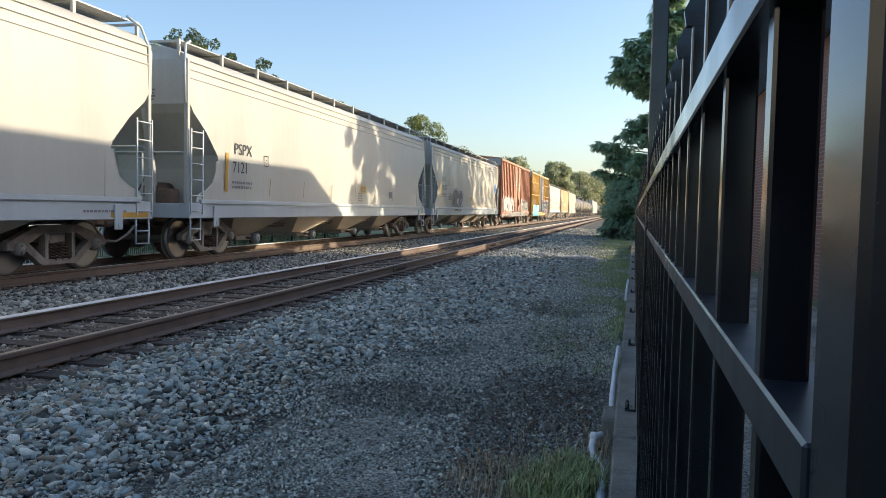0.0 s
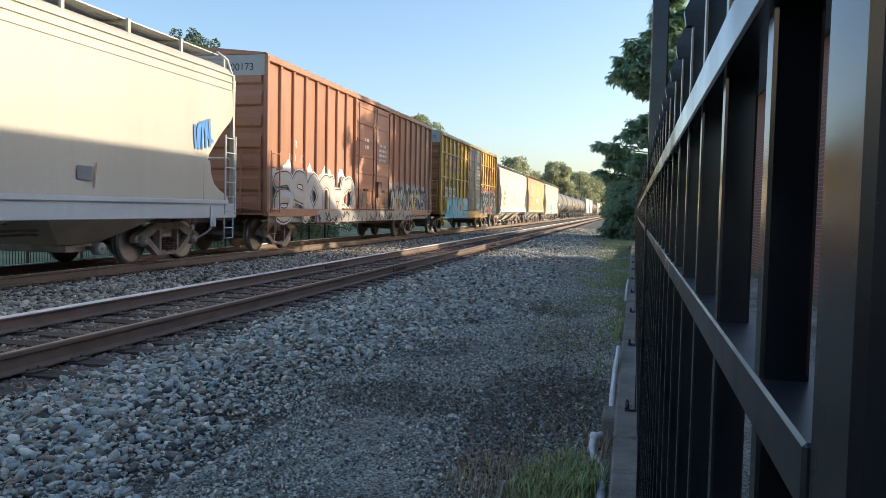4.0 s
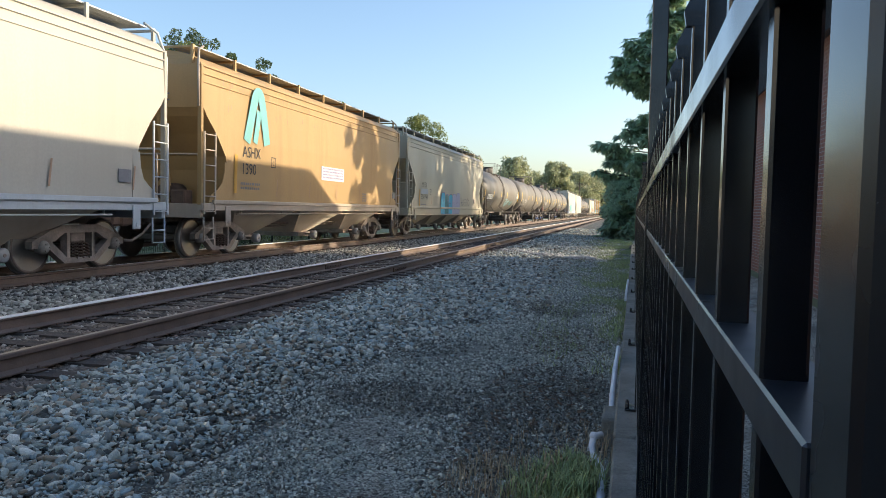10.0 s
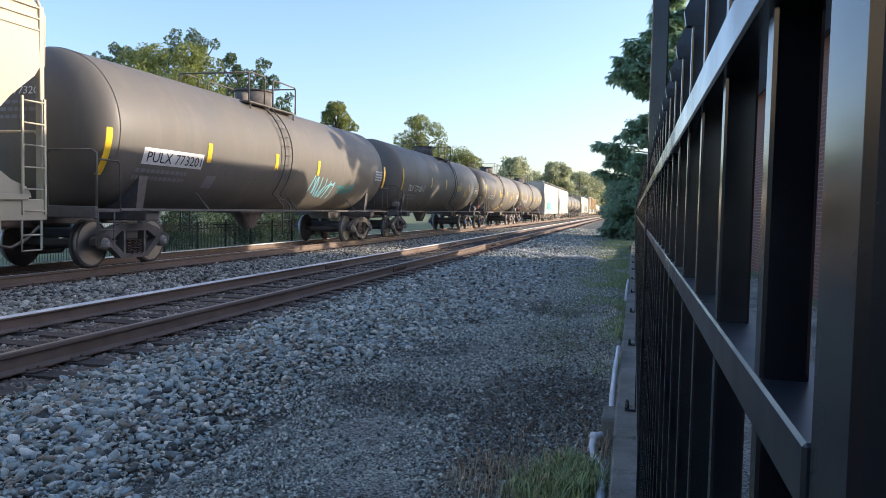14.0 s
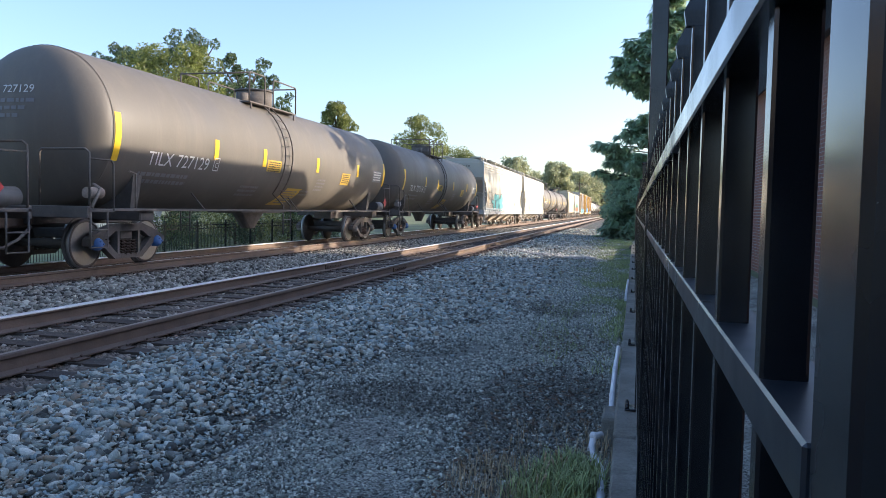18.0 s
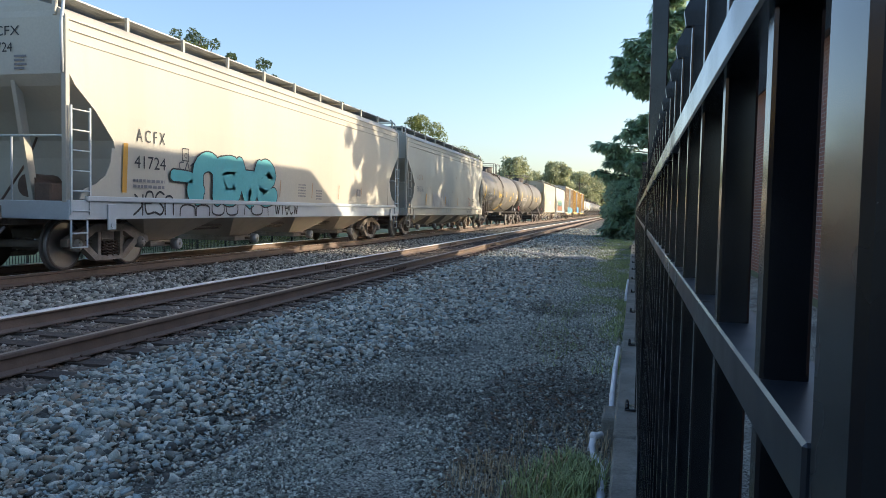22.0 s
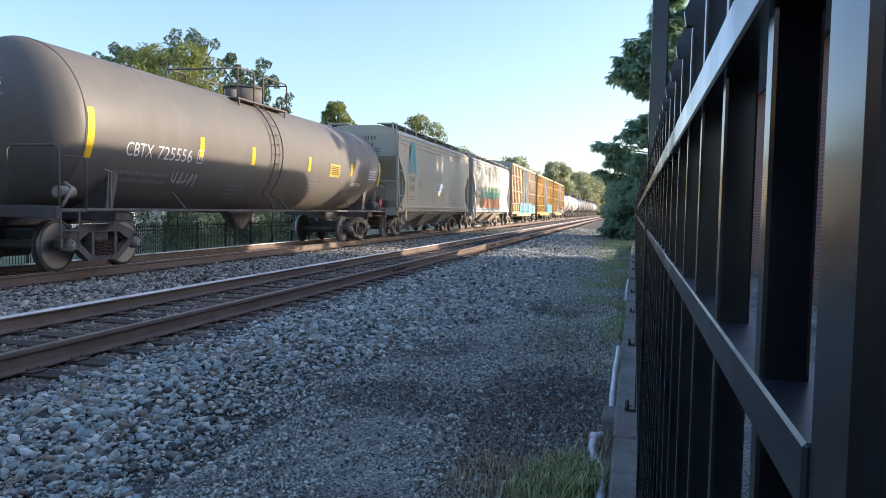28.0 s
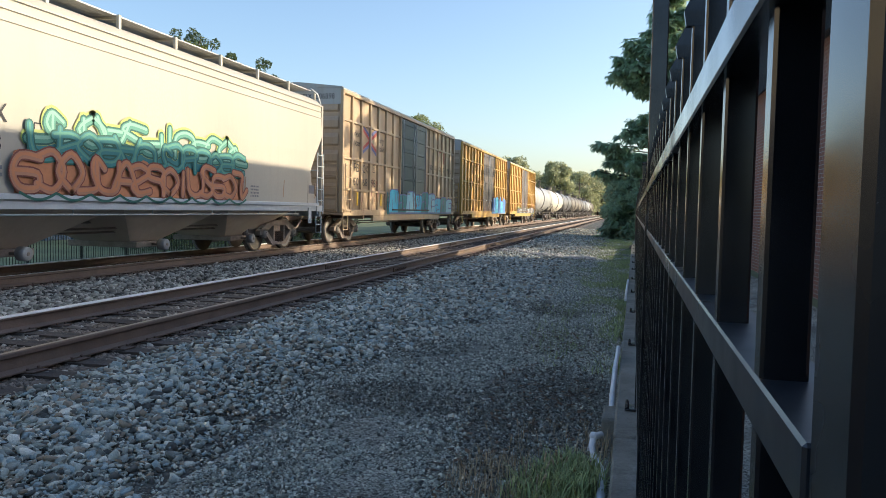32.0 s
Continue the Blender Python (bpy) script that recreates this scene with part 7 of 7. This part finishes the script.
# ---- far side: fence, house, trees ----
def leaf_cloud(centres, radii, n, size, seed, droop=0.0, flat=1.0):
    """Leaves scattered in the outer shells of many small clumps: bent four-cornered blades."""
    rng = np.random.default_rng(seed)
    centres, radii = np.asarray(centres), np.asarray(radii)
    pick = rng.choice(len(centres), n, p=radii ** 2 / (radii ** 2).sum())
    d = rng.normal(size=(n, 3))
    d /= np.linalg.norm(d, axis=1, keepdims=True)
    d[:, 2] *= flat
    pos = centres[pick] + d * (radii[pick] * rng.uniform(0.45, 1.05, n) ** 0.6)[:, None]
    a = d + rng.normal(0, 0.8, (n, 3))
    a[:, 2] -= droop
    a /= np.linalg.norm(a, axis=1, keepdims=True)
    b = np.cross(a, rng.normal(size=(n, 3)))
    b /= np.linalg.norm(b, axis=1, keepdims=True)
    s = size * rng.uniform(0.6, 1.3, n)[:, None]
    c = np.cross(a, b)
    v = np.stack([pos - a * s * 0.5, pos + b * s * 0.24 + c * s * 0.06, pos + a * s * 0.5, pos - b * s * 0.24 + c * s * 0.06], 1)
    f = (np.arange(n) * 4)[:, None] + np.array([[0, 1, 2, 3]])
    return v.reshape(-1, 3), f


def tree(x, y, z, h, spread, material, label, seed, n=16000, leaf=0.16, base=0.35, clumps=70, lean=(0, 0), crown=0.34, name="tree", outline=None):
    rnd = random.Random(seed)
    t = tagged(new(name), label, "tree")
    t.matrix_basis = pose(x, y, z)
    bm = bmesh.new()
    r0 = 0.028 * h
    pts = [Vector((0, 0, -0.3))]
    for k in range(1, 6):
        pts.append(Vector((lean[0] * k / 5 + rnd.uniform(-0.02, 0.02) * h, lean[1] * k / 5 + rnd.uniform(-0.02, 0.02) * h, h * 0.8 * k / 5)))
    for k in range(5):
        rod(bm, pts[k], pts[k + 1], r0 * (1 - 0.17 * k), 8, r0 * (1 - 0.17 * (k + 1)))
    part("trunk", bm, M_BARK, t)
    cs, rs = [], []
    bm = bmesh.new()
    for k in range(clumps):
        u = rnd.random()
        zz = h * (base + (1 - base) * u)
        wide = spread * (math.sin(math.pi * min(0.97, 0.18 + 0.75 * u)) ** 0.7) * rnd.uniform(0.35, 1.0)
        if outline:
            wide = np.interp(zz, [o[0] for o in outline], [o[1] for o in outline]) * rnd.uniform(0.25, 1.0) ** 0.6
        a = rnd.uniform(0, 6.283)
        f = min(1, zz / (0.8 * h))
        c = Vector((lean[0] * f + wide * math.cos(a), lean[1] * f + wide * math.sin(a), zz))
        cs.append(c)
        rs.append(spread * crown * rnd.uniform(0.45, 1.0))
        if k % 3 == 0:
            src = pts[min(4, max(1, int(f * 4.2)))]
            mid = (src + c) / 2 + Vector((0, 0, 0.05 * h))
            rod(bm, src, mid, r0 * 0.28, 6, r0 * 0.18)
            rod(bm, mid, c, r0 * 0.18, 5, r0 * 0.06)
    part("branch_structure", bm, M_BARK, t)
    v, f = leaf_cloud([tuple(c) for c in cs], rs, n, leaf, seed, 0.3)
    bulk("crown", v, f, material, t)
    return t


def make_far_side():
    # black iron fence beyond the train
    fx, base = -18.2, G0 - 0.75
    bm = bmesh.new()
    quadbox(bm, -0.008, 0.008, -0.008, 0.008, 0.05, 1.38)
    picket = done("picket", bm, M_FENCE)
    k = 0
    y = 8.0
    while y < 45:
        panel = tagged(new("fence_panel"), "black iron picket fence panel beyond the tracks", "fence", group="far fence panels")
        panel.matrix_basis = pose(fx, y, base)
        for z in (0.12, 1.10, 1.25):
            bm = bmesh.new()
            quadbox(bm, -0.015, 0.015, 0.03, 2.41, z - 0.018, z + 0.018)
            part("rail", bm, M_FENCE, panel)
        bm = bmesh.new()
        quadbox(bm, -0.032, 0.032, -0.032, 0.032, -0.1, 1.46, 0.004)
        part("post", bm, M_FENCE, panel)
        for j in range(1, 20):
            part("picket", picket, None, panel, at=pose(0, j * 0.122, 0))
        y += 2.44
    # a white house behind
    house = tagged(new("house"), "white weatherboarded house with dark windows and a shingle roof", "house")
    hx, hy, hz = -34.0, 36.0, base
    house.matrix_basis = pose(hx, hy, hz)
    bm = bmesh.new()
    quadbox(bm, -4, 4, -8, 9, 0, 2.9)
    wall = part("wall", bm, M_SIDING, house)
    for k in range(14):
        bm = bmesh.new()
        quadbox(bm, 4.0, 4.025, -8, 9, 0.1 + k * 0.2, 0.28 + k * 0.2)
        part("board", bm, M_SIDING, wall)
    bm = bmesh.new()
    loft(bm, [[(-4.6, a, 2.8), (4.6, a, 2.8), (4.6, a, 2.95), (0, a, 4.6), (-4.6, a, 2.95)] for a in (-8.5, 9.5)])
    part("roof", bm, M_SHINGLE, house)
    for yy in (-6.0, -2.5, 1.5, 5.5):
        bm = bmesh.new()
        quadbox(bm, 3.98, 4.07, yy - 0.55, yy + 0.55, 0.85, 2.3)
        win = part("window", bm, M_WHITE, house)
        for s in (-1, 1):
            bm = bmesh.new()
            quadbox(bm, 4.06, 4.08, yy - 0.46, yy + 0.46, *sorted((1.575 + s * 0.04, 1.575 + s * 0.66)))
            part("pane", bm, M_GLASS, win)
    # trees behind the train
    tree(-37, 51.5, -1, 13.8, 4.6, M_LEAF, "airy dark green oak beyond the tracks", 1, 11000, 0.22, 0.42, 85, crown=0.125)
    tree(-38, 61, -1, 17.0, 5.2, M_LEAF, "tall airy dark green oak beyond the tracks", 21, 11000, 0.22, 0.42, 85, crown=0.12)
    tree(-39, 73, -1, 17.6, 5.4, M_LEAF, "tall airy dark green oak beyond the tracks", 22, 11000, 0.26, 0.40, 85, crown=0.12)
    tree(-35, 66.5, -1, 15.0, 4.6, M_LEAF, "dark green tree beyond the tracks", 23, 13000, 0.26, 0.3, 80, crown=0.13)
    tree(-30, 46.0, -1, 12.3, 5.2, M_LEAF3, "sunlit yellow-green tree beyond the tracks", 2, 34000, 0.22, 0.2, 150, crown=0.2)
    tree(-33, 60, -1, 11.0, 4.6, M_LEAF2, "olive-green tree beyond the tracks", 3, 18000, 0.26, 0.2, 80, crown=0.2)
    tree(-40, 102, -1, 16.4, 3.3, M_LEAF2, "slim green tree beyond the tracks", 4, 14000, 0.32, 0.3, 70, crown=0.3)
    tree(-40, 148, -1, 19.8, 6.2, M_LEAF2, "rounded green tree beyond the tracks", 5, 18000, 0.42, 0.2, 90, crown=0.28)
    tree(-36, 166, -1, 15, 6.0, M_LEAF2, "green tree beyond the tracks", 6, 12000, 0.42, 0.2, 80, crown=0.28)
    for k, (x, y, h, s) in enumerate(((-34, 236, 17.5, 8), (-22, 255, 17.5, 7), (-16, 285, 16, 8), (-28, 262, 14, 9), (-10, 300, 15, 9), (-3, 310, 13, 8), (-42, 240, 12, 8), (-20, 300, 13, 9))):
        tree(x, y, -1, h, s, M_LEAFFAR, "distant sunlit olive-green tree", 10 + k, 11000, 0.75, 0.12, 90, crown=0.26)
    # hedge behind the far fence
    for k in range(7):
        tree(-20.5 - 0.6 * (k % 2), 31 + k * 3.3, base, 2.3 + 0.3 * (k % 3), 1.9, (M_LEAF, M_LEAF2)[k % 2], "green hedge shrub behind the iron fence", 30 + k, 5000, 0.12, 0.1, 40, name="shrub")


def make_poles():
    tops = []
    for x, y in ((-14.5, 250), (-14.5, 292), (-14.5, 334)):
        pole = tagged(new("utility_pole"), "distant brown wooden utility pole with a crossarm", "utility pole", group="utility poles")
        pole.matrix_basis = pose(x, y, -0.5)
        bm = bmesh.new()
        rod(bm, (0, 0, -0.5), (0, 0, 11.5), 0.17, 8, 0.11)
        part("shaft", bm, M_BARK, pole)
        bm = bmesh.new()
        quadbox(bm, -1.2, 1.2, -0.06, 0.06, 10.6, 10.75)
        part("crossarm", bm, M_BARK, pole)
        tops.append((x, y, 10.3))
    for dx in (-1.1, 0.0, 1.1):
        bm = bmesh.new()
        for a, b in zip(tops[:-1], tops[1:]):
            pipe(bm, [(a[0] + dx, a[1] + (b[1] - a[1]) * k / 8, a[2] - 2.4 * (k / 8) * (1 - k / 8)) for k in range(9)], 0.03, 4)
        tagged(part("overhead_wire", bm, M_BLACK), "thin dark overhead wire between distant poles", "wire", group="overhead wires")


make_poles()


def rosette_tree(x, y, z, h, outline, label, seed, boughs=80, leaf=0.30):
    """A tree of long boughs that carry rosettes of big drooping leaves; outline: (height, bough length)."""
    rng = np.random.default_rng(seed)
    t = tagged(new("tree"), label, "tree")
    t.matrix_basis = pose(x, y, z)
    bm = bmesh.new()
    for k in range(6):
        rod(bm, (0.05 * math.sin(k), 0.05 * math.cos(2 * k), h * 0.9 * k / 6 - 0.2), (0.05 * math.sin(k + 1), 0.05 * math.cos(2 * k + 2), h * 0.9 * (k + 1) / 6 - 0.2), 0.22 * (1 - k / 7), 8, 0.22 * (1 - (k + 1) / 7))
    part("trunk", bm, M_BARK, t)
    bm = bmesh.new()
    centres = []
    hs, ws = [o[0] for o in outline], [o[1] for o in outline]
    for k in range(boughs):
        zz = h * rng.random() ** 1.25
        L = float(np.interp(zz, hs, ws)) * rng.uniform(0.45, 1.03) ** 0.6
        a = rng.uniform(0, 6.283)
        d = np.array([math.cos(a), math.sin(a), 0.0])
        side = np.array([-d[1], d[0], 0.0])
        p0, p1 = np.array([0, 0, max(0.1, zz - rng.uniform(0.0, 0.45) * L)]), d * L + np.array([0, 0, zz])
        rod(bm, p0, p1, 0.045, 5, 0.012)
        for j in range(max(4, int(L * 6))):
            f = 0.3 + 0.7 * math.sqrt(rng.random())
            spread = (1.1 - f) * 0.55 * L
            centres.append(p0 + (p1 - p0) * f + side * rng.uniform(-spread, spread) + np.array([0, 0, rng.uniform(-0.10, 0.22)]))
        centres.append(p1)
    part("branch_structure", bm, M_BARK, t)
    c = np.array(centres)
    per = 9
    n = len(c) * per
    pos = np.repeat(c, per, 0)
    ang = np.tile(np.arange(per) * 6.283 / per, len(c)) + np.repeat(rng.uniform(0, 6.28, len(c)), per) + rng.normal(0, 0.2, n)
    dip = rng.uniform(-0.9, 0.15, n)
    out = np.stack([np.cos(ang) * np.cos(dip), np.sin(ang) * np.cos(dip), np.sin(dip)], 1)
    b = np.cross(out, [0, 0, 1.0])
    b /= np.linalg.norm(b, axis=1, keepdims=True)
    s = (leaf * rng.uniform(0.65, 1.2, n))[:, None]
    droop = np.array([0, 0, -1.0])
    tip = pos + out * s + droop * s * 0.22
    mid = pos + out * s * 0.6
    low, high = pos + out * s * 0.30, pos + out * s * 0.78 + droop * s * 0.08
    v = np.stack([pos + out * s * 0.06, low + b * s * 0.13, mid + b * s * 0.19, high + b * s * 0.15, tip, high - b * s * 0.15, mid - b * s * 0.19, low - b * s * 0.13], 1)
    bulk("crown", v.reshape(-1, 3), (np.arange(n) * 8)[:, None] + np.arange(8)[None], M_LEAFBIG, t)
    return t


def make_near_trees():
    tiers = [(0, 4.0), (2.5, 3.7), (3.0, 3.7), (3.8, 4.4), (4.3, 3.7), (5.2, 4.6), (5.7, 3.2), (6.3, 3.0), (6.7, 2.5), (7.1, 0.8), (7.6, 0.9), (8.1, 2.0), (8.9, 3.8), (9.6, 3.2), (10.4, 3.4), (11.1, 2.2), (12.3, 1.5), (13.5, 0.7)]
    rosette_tree(2.3, 44, G0, 13.4, tiers, "large-leaved green tree at the end of the fence", 50, 400, 0.40)
    tree(1.0, 42.5, G0, 3.4, 2.3, M_LEAFBIG, "dense green undergrowth at the foot of the tree", 57, 9000, 0.24, 0.04, 90, crown=0.3, name="shrub")
    # trees hidden beyond the fence, placed to throw dappled shade on the train
    tree(5.9, 33.3, G0, 11.8, 3.9, M_LEAF, "dense dark green tree beside the brick building", 53, 17000, 0.30, 0.25, 120, crown=0.15)
    tree(5.8, 37.6, G0, 11.5, 3.9, M_LEAF, "dense dark green tree beside the brick building", 56, 20000, 0.30, 0.22, 130, crown=0.15)
    # unseen second row, added to close gaps in that shade
    tree(10.6, 38.8, G0, 12.6, 4.6, M_LEAF, "dense dark green tree behind the brick building", 60, 11000, 0.32, 0.22, 90, crown=0.15)
    tree(10.8, 43.2, G0, 12.0, 4.2, M_LEAF, "dense dark green tree behind the brick building", 61, 8500, 0.32, 0.22, 80, crown=0.14)
    tree(6.0, 43.5, G0, 10.5, 3.5, M_LEAF, "airy dark green tree beside the tracks", 54, 10000, 0.28, 0.22, 110, crown=0.13)
    tree(6.4, 50, G0, 10.5, 3.6, M_LEAF, "airy dark green tree beside the tracks", 55, 8000, 0.28, 0.26, 100, crown=0.13)
    tree(6.8, 57, G0, 10.2, 3.6, M_LEAF, "airy dark green tree beside the tracks", 58, 5500, 0.30, 0.26, 90, crown=0.13)


def make_depot():
    b = tagged(new("brick_building"), "low red brick trackside building with a hipped shingle roof", "building")
    x0, x1, y0, y1, zt = 3.3, 8.1, -16.0, 27.0, 4.3
    bm = bmesh.new()
    quadbox(bm, x0, x1, y0, y1 - 1.9, G0 - 0.3, zt)
    part("wall", bm, M_BRICK, b)
    # roof runs on over an unseen porch on two slim posts, letting sun through
    for px in (x0 + 0.2, x1 - 0.2):
        bm = bmesh.new()
        quadbox(bm, px - 0.07, px + 0.07, y1 - 0.14, y1, G0 - 0.3, zt, 0.01)
        part("unseen_porch_post", bm, M_BARK, b)
    bm = bmesh.new()
    loft(bm, [[(x0 - 0.5, y0 - 0.5, zt), (x1 + 0.5, y0 - 0.5, zt), (x1 + 0.5, y1 + 0.5, zt), (x0 - 0.5, y1 + 0.5, zt)],
              [(5.5, y0 + 3, 6.35), (5.7, y0 + 3, 6.35), (5.7, y1 - 0.8, 6.35), (5.5, y1 - 0.8, 6.35)]])
    part("roof", bm, M_SHINGLE, b)


make_far_side()
make_near_trees()
make_depot()
def blades(name, pts, lo, hi, material, label, seed, wide=0.006, bend=0.5):
    """Grass: three-jointed bent blades at the given places."""
    rng = np.random.default_rng(seed)
    n = len(pts)
    a = rng.uniform(0, 6.283, n)
    h = rng.uniform(lo, hi, n)
    d = np.stack([np.cos(a), np.sin(a), np.zeros(n)], 1)
    s = np.stack([-np.sin(a), np.cos(a), np.zeros(n)], 1) * wide
    up = np.array([0, 0, 1.0])
    b = (rng.uniform(0.15, 1.0, n) * bend)[:, None]
    p0 = pts
    p1 = pts + up * (h * 0.5)[:, None] + d * (h[:, None] * 0.18 * b)
    p2 = pts + up * (h * 0.85)[:, None] + d * (h[:, None] * 0.55 * b)
    p3 = pts + up * (h * 0.95)[:, None] + d * (h[:, None] * 1.0 * b)
    v = np.stack([p0 - s, p0 + s, p1 - s * 0.9, p1 + s * 0.9, p2 - s * 0.6, p2 + s * 0.6, p3 - s * 0.1, p3 + s * 0.1], 1).reshape(-1, 3)
    f = (np.arange(n) * 8)[:, None, None] + np.array([[0, 1, 3, 2], [2, 3, 5, 4], [4, 5, 7, 6]])[None]
    return tagged(bulk(name, v, f.reshape(-1, 4), material), label, "grass", kind="stuff")


def make_grass():
    rng = np.random.default_rng(21)
    def patch(cx, cy, rx, ry, n):
        t, r = rng.uniform(0, 6.283, n), np.sqrt(rng.random(n))
        x = cx + rx * r * np.cos(t) + rng.normal(0, 0.03, n)
        return np.stack([np.minimum(x, -0.05 + 0.0122 * (cy + ry * r * np.sin(t))), cy + ry * r * np.sin(t), np.full(n, G0)], 1)
    tuft = np.concatenate([patch(-0.24, 3.98, 0.15, 0.26, 1700), patch(-0.36, 3.75, 0.16, 0.26, 400)])
    blades("grass_tuft", tuft, 0.04, 0.15, M_GRASS, "green grass tuft growing at the foot of the kerb", 1, 0.0035, 0.9)
    dry = np.concatenate([patch(-0.58, 3.9, 0.28, 0.34, 450), patch(-0.35, 4.7, 0.28, 0.5, 120), patch(-0.1, 4.4, 0.12, 0.4, 200)])
    blades("dry_grass", dry, 0.04, 0.13, M_DRY, "dry straw-coloured grass stalks beside the kerb", 2, 0.0025, 0.7)
    n = 44000
    y = 6.8 + 36 * rng.random(n) ** 0.8
    x = -0.04 + 0.0122 * y - np.abs(rng.normal(0, 0.30 + 0.016 * y, n))
    dense = np.array([noise.noise((a * 1.6, b * 0.55, 7.0)) for a, b in zip(x, y)])
    keep = (dense > -0.02) | (rng.random(n) < 0.15)
    verge = np.stack([x[keep], y[keep], np.full(keep.sum(), G0)], 1)
    blades("verge_grass", verge, 0.015, 0.065, M_GRASS, "short green grass along the fence kerb", 3, 0.005, 0.9)
    # seed heads of foxtail in the near tuft
    heads, stalks = bmesh.new(), bmesh.new()
    rnd = random.Random(6)
    for k in range(16):
        p = Vector((rnd.uniform(-0.75, -0.2), rnd.uniform(3.4, 4.3), G0))
        q = p + Vector((rnd.uniform(-0.06, 0.06), rnd.uniform(-0.06, 0.06), rnd.uniform(0.10, 0.20)))
        rod(stalks, p, q, 0.0016, 4)
        e = q + (q - p).normalized() * 0.05
        rod(heads, q, (q + e) / 2, 0.003, 6, 0.006)
        rod(heads, (q + e) / 2, e, 0.006, 6, 0.002)
    weed = tagged(part("foxtail_stalks", stalks, M_DRY), "dry foxtail grass stalks with seed heads", "grass", kind="stuff")
    part("seed_heads", heads, M_DRY, weed)
    # dead leaves and twigs on the dirt
    rng = np.random.default_rng(8)
    n = 900
    pos = np.stack([rng.uniform(-1.0, -0.1, n), rng.uniform(3.2, 9, n), np.full(n, G0 + 0.03)], 1)
    a = rng.normal(size=(n, 3)) * np.array([1, 1, 0.25])
    a /= np.linalg.norm(a, axis=1, keepdims=True)
    b = np.cross(a, np.array([0, 0, 1.0]) + rng.normal(0, 0.2, (n, 3)))
    s = rng.uniform(0.01, 0.035, n)[:, None]
    v = np.stack([pos - a * s, pos + b * s * 0.45, pos + a * s, pos - b * s * 0.45], 1).reshape(-1, 3)
    tagged(bulk("leaf_litter", v, (np.arange(n) * 4)[:, None] + np.array([[0, 1, 2, 3]]), mat("dead_leaf", (0.13, 0.085, 0.05), 0.9, var=0.3, bump=0, island=0.6)),
           "brown dead leaves scattered on the dirt", "leaf litter", kind="stuff")


make_grass()


def motions():
    for i, car in enumerate(CARS):
        y = slot(i)[0]
        walk(car, [(t, pose(TRACK1, y - SPEED * t, 0)) for t in (0, 8, 16, 24, 32)])
    # the wheels turn while their car is near the camera
    for ws, dy, i in AXLES:
        y = slot(i)[0]
        t_in, t_out = max(0.0, (y - 55) / SPEED), min(32.0, (y + 4) / SPEED)
        if t_out <= t_in:
            continue
        rows, a, t = [], 0.0, t_in
        if t_in > 0:
            rows.append((0.0, pose(0, dy, 0)))
        step = 2 / 30
        while t <= t_out:
            rows.append((t, pose(0, dy, 0, math.degrees(SPEED * (t - t_in) / WR) % 360)))
            t += step
        if rows[-1][0] < 32:
            rows.append((32.0, rows[-1][1]))
        walk(ws, rows)


motions()
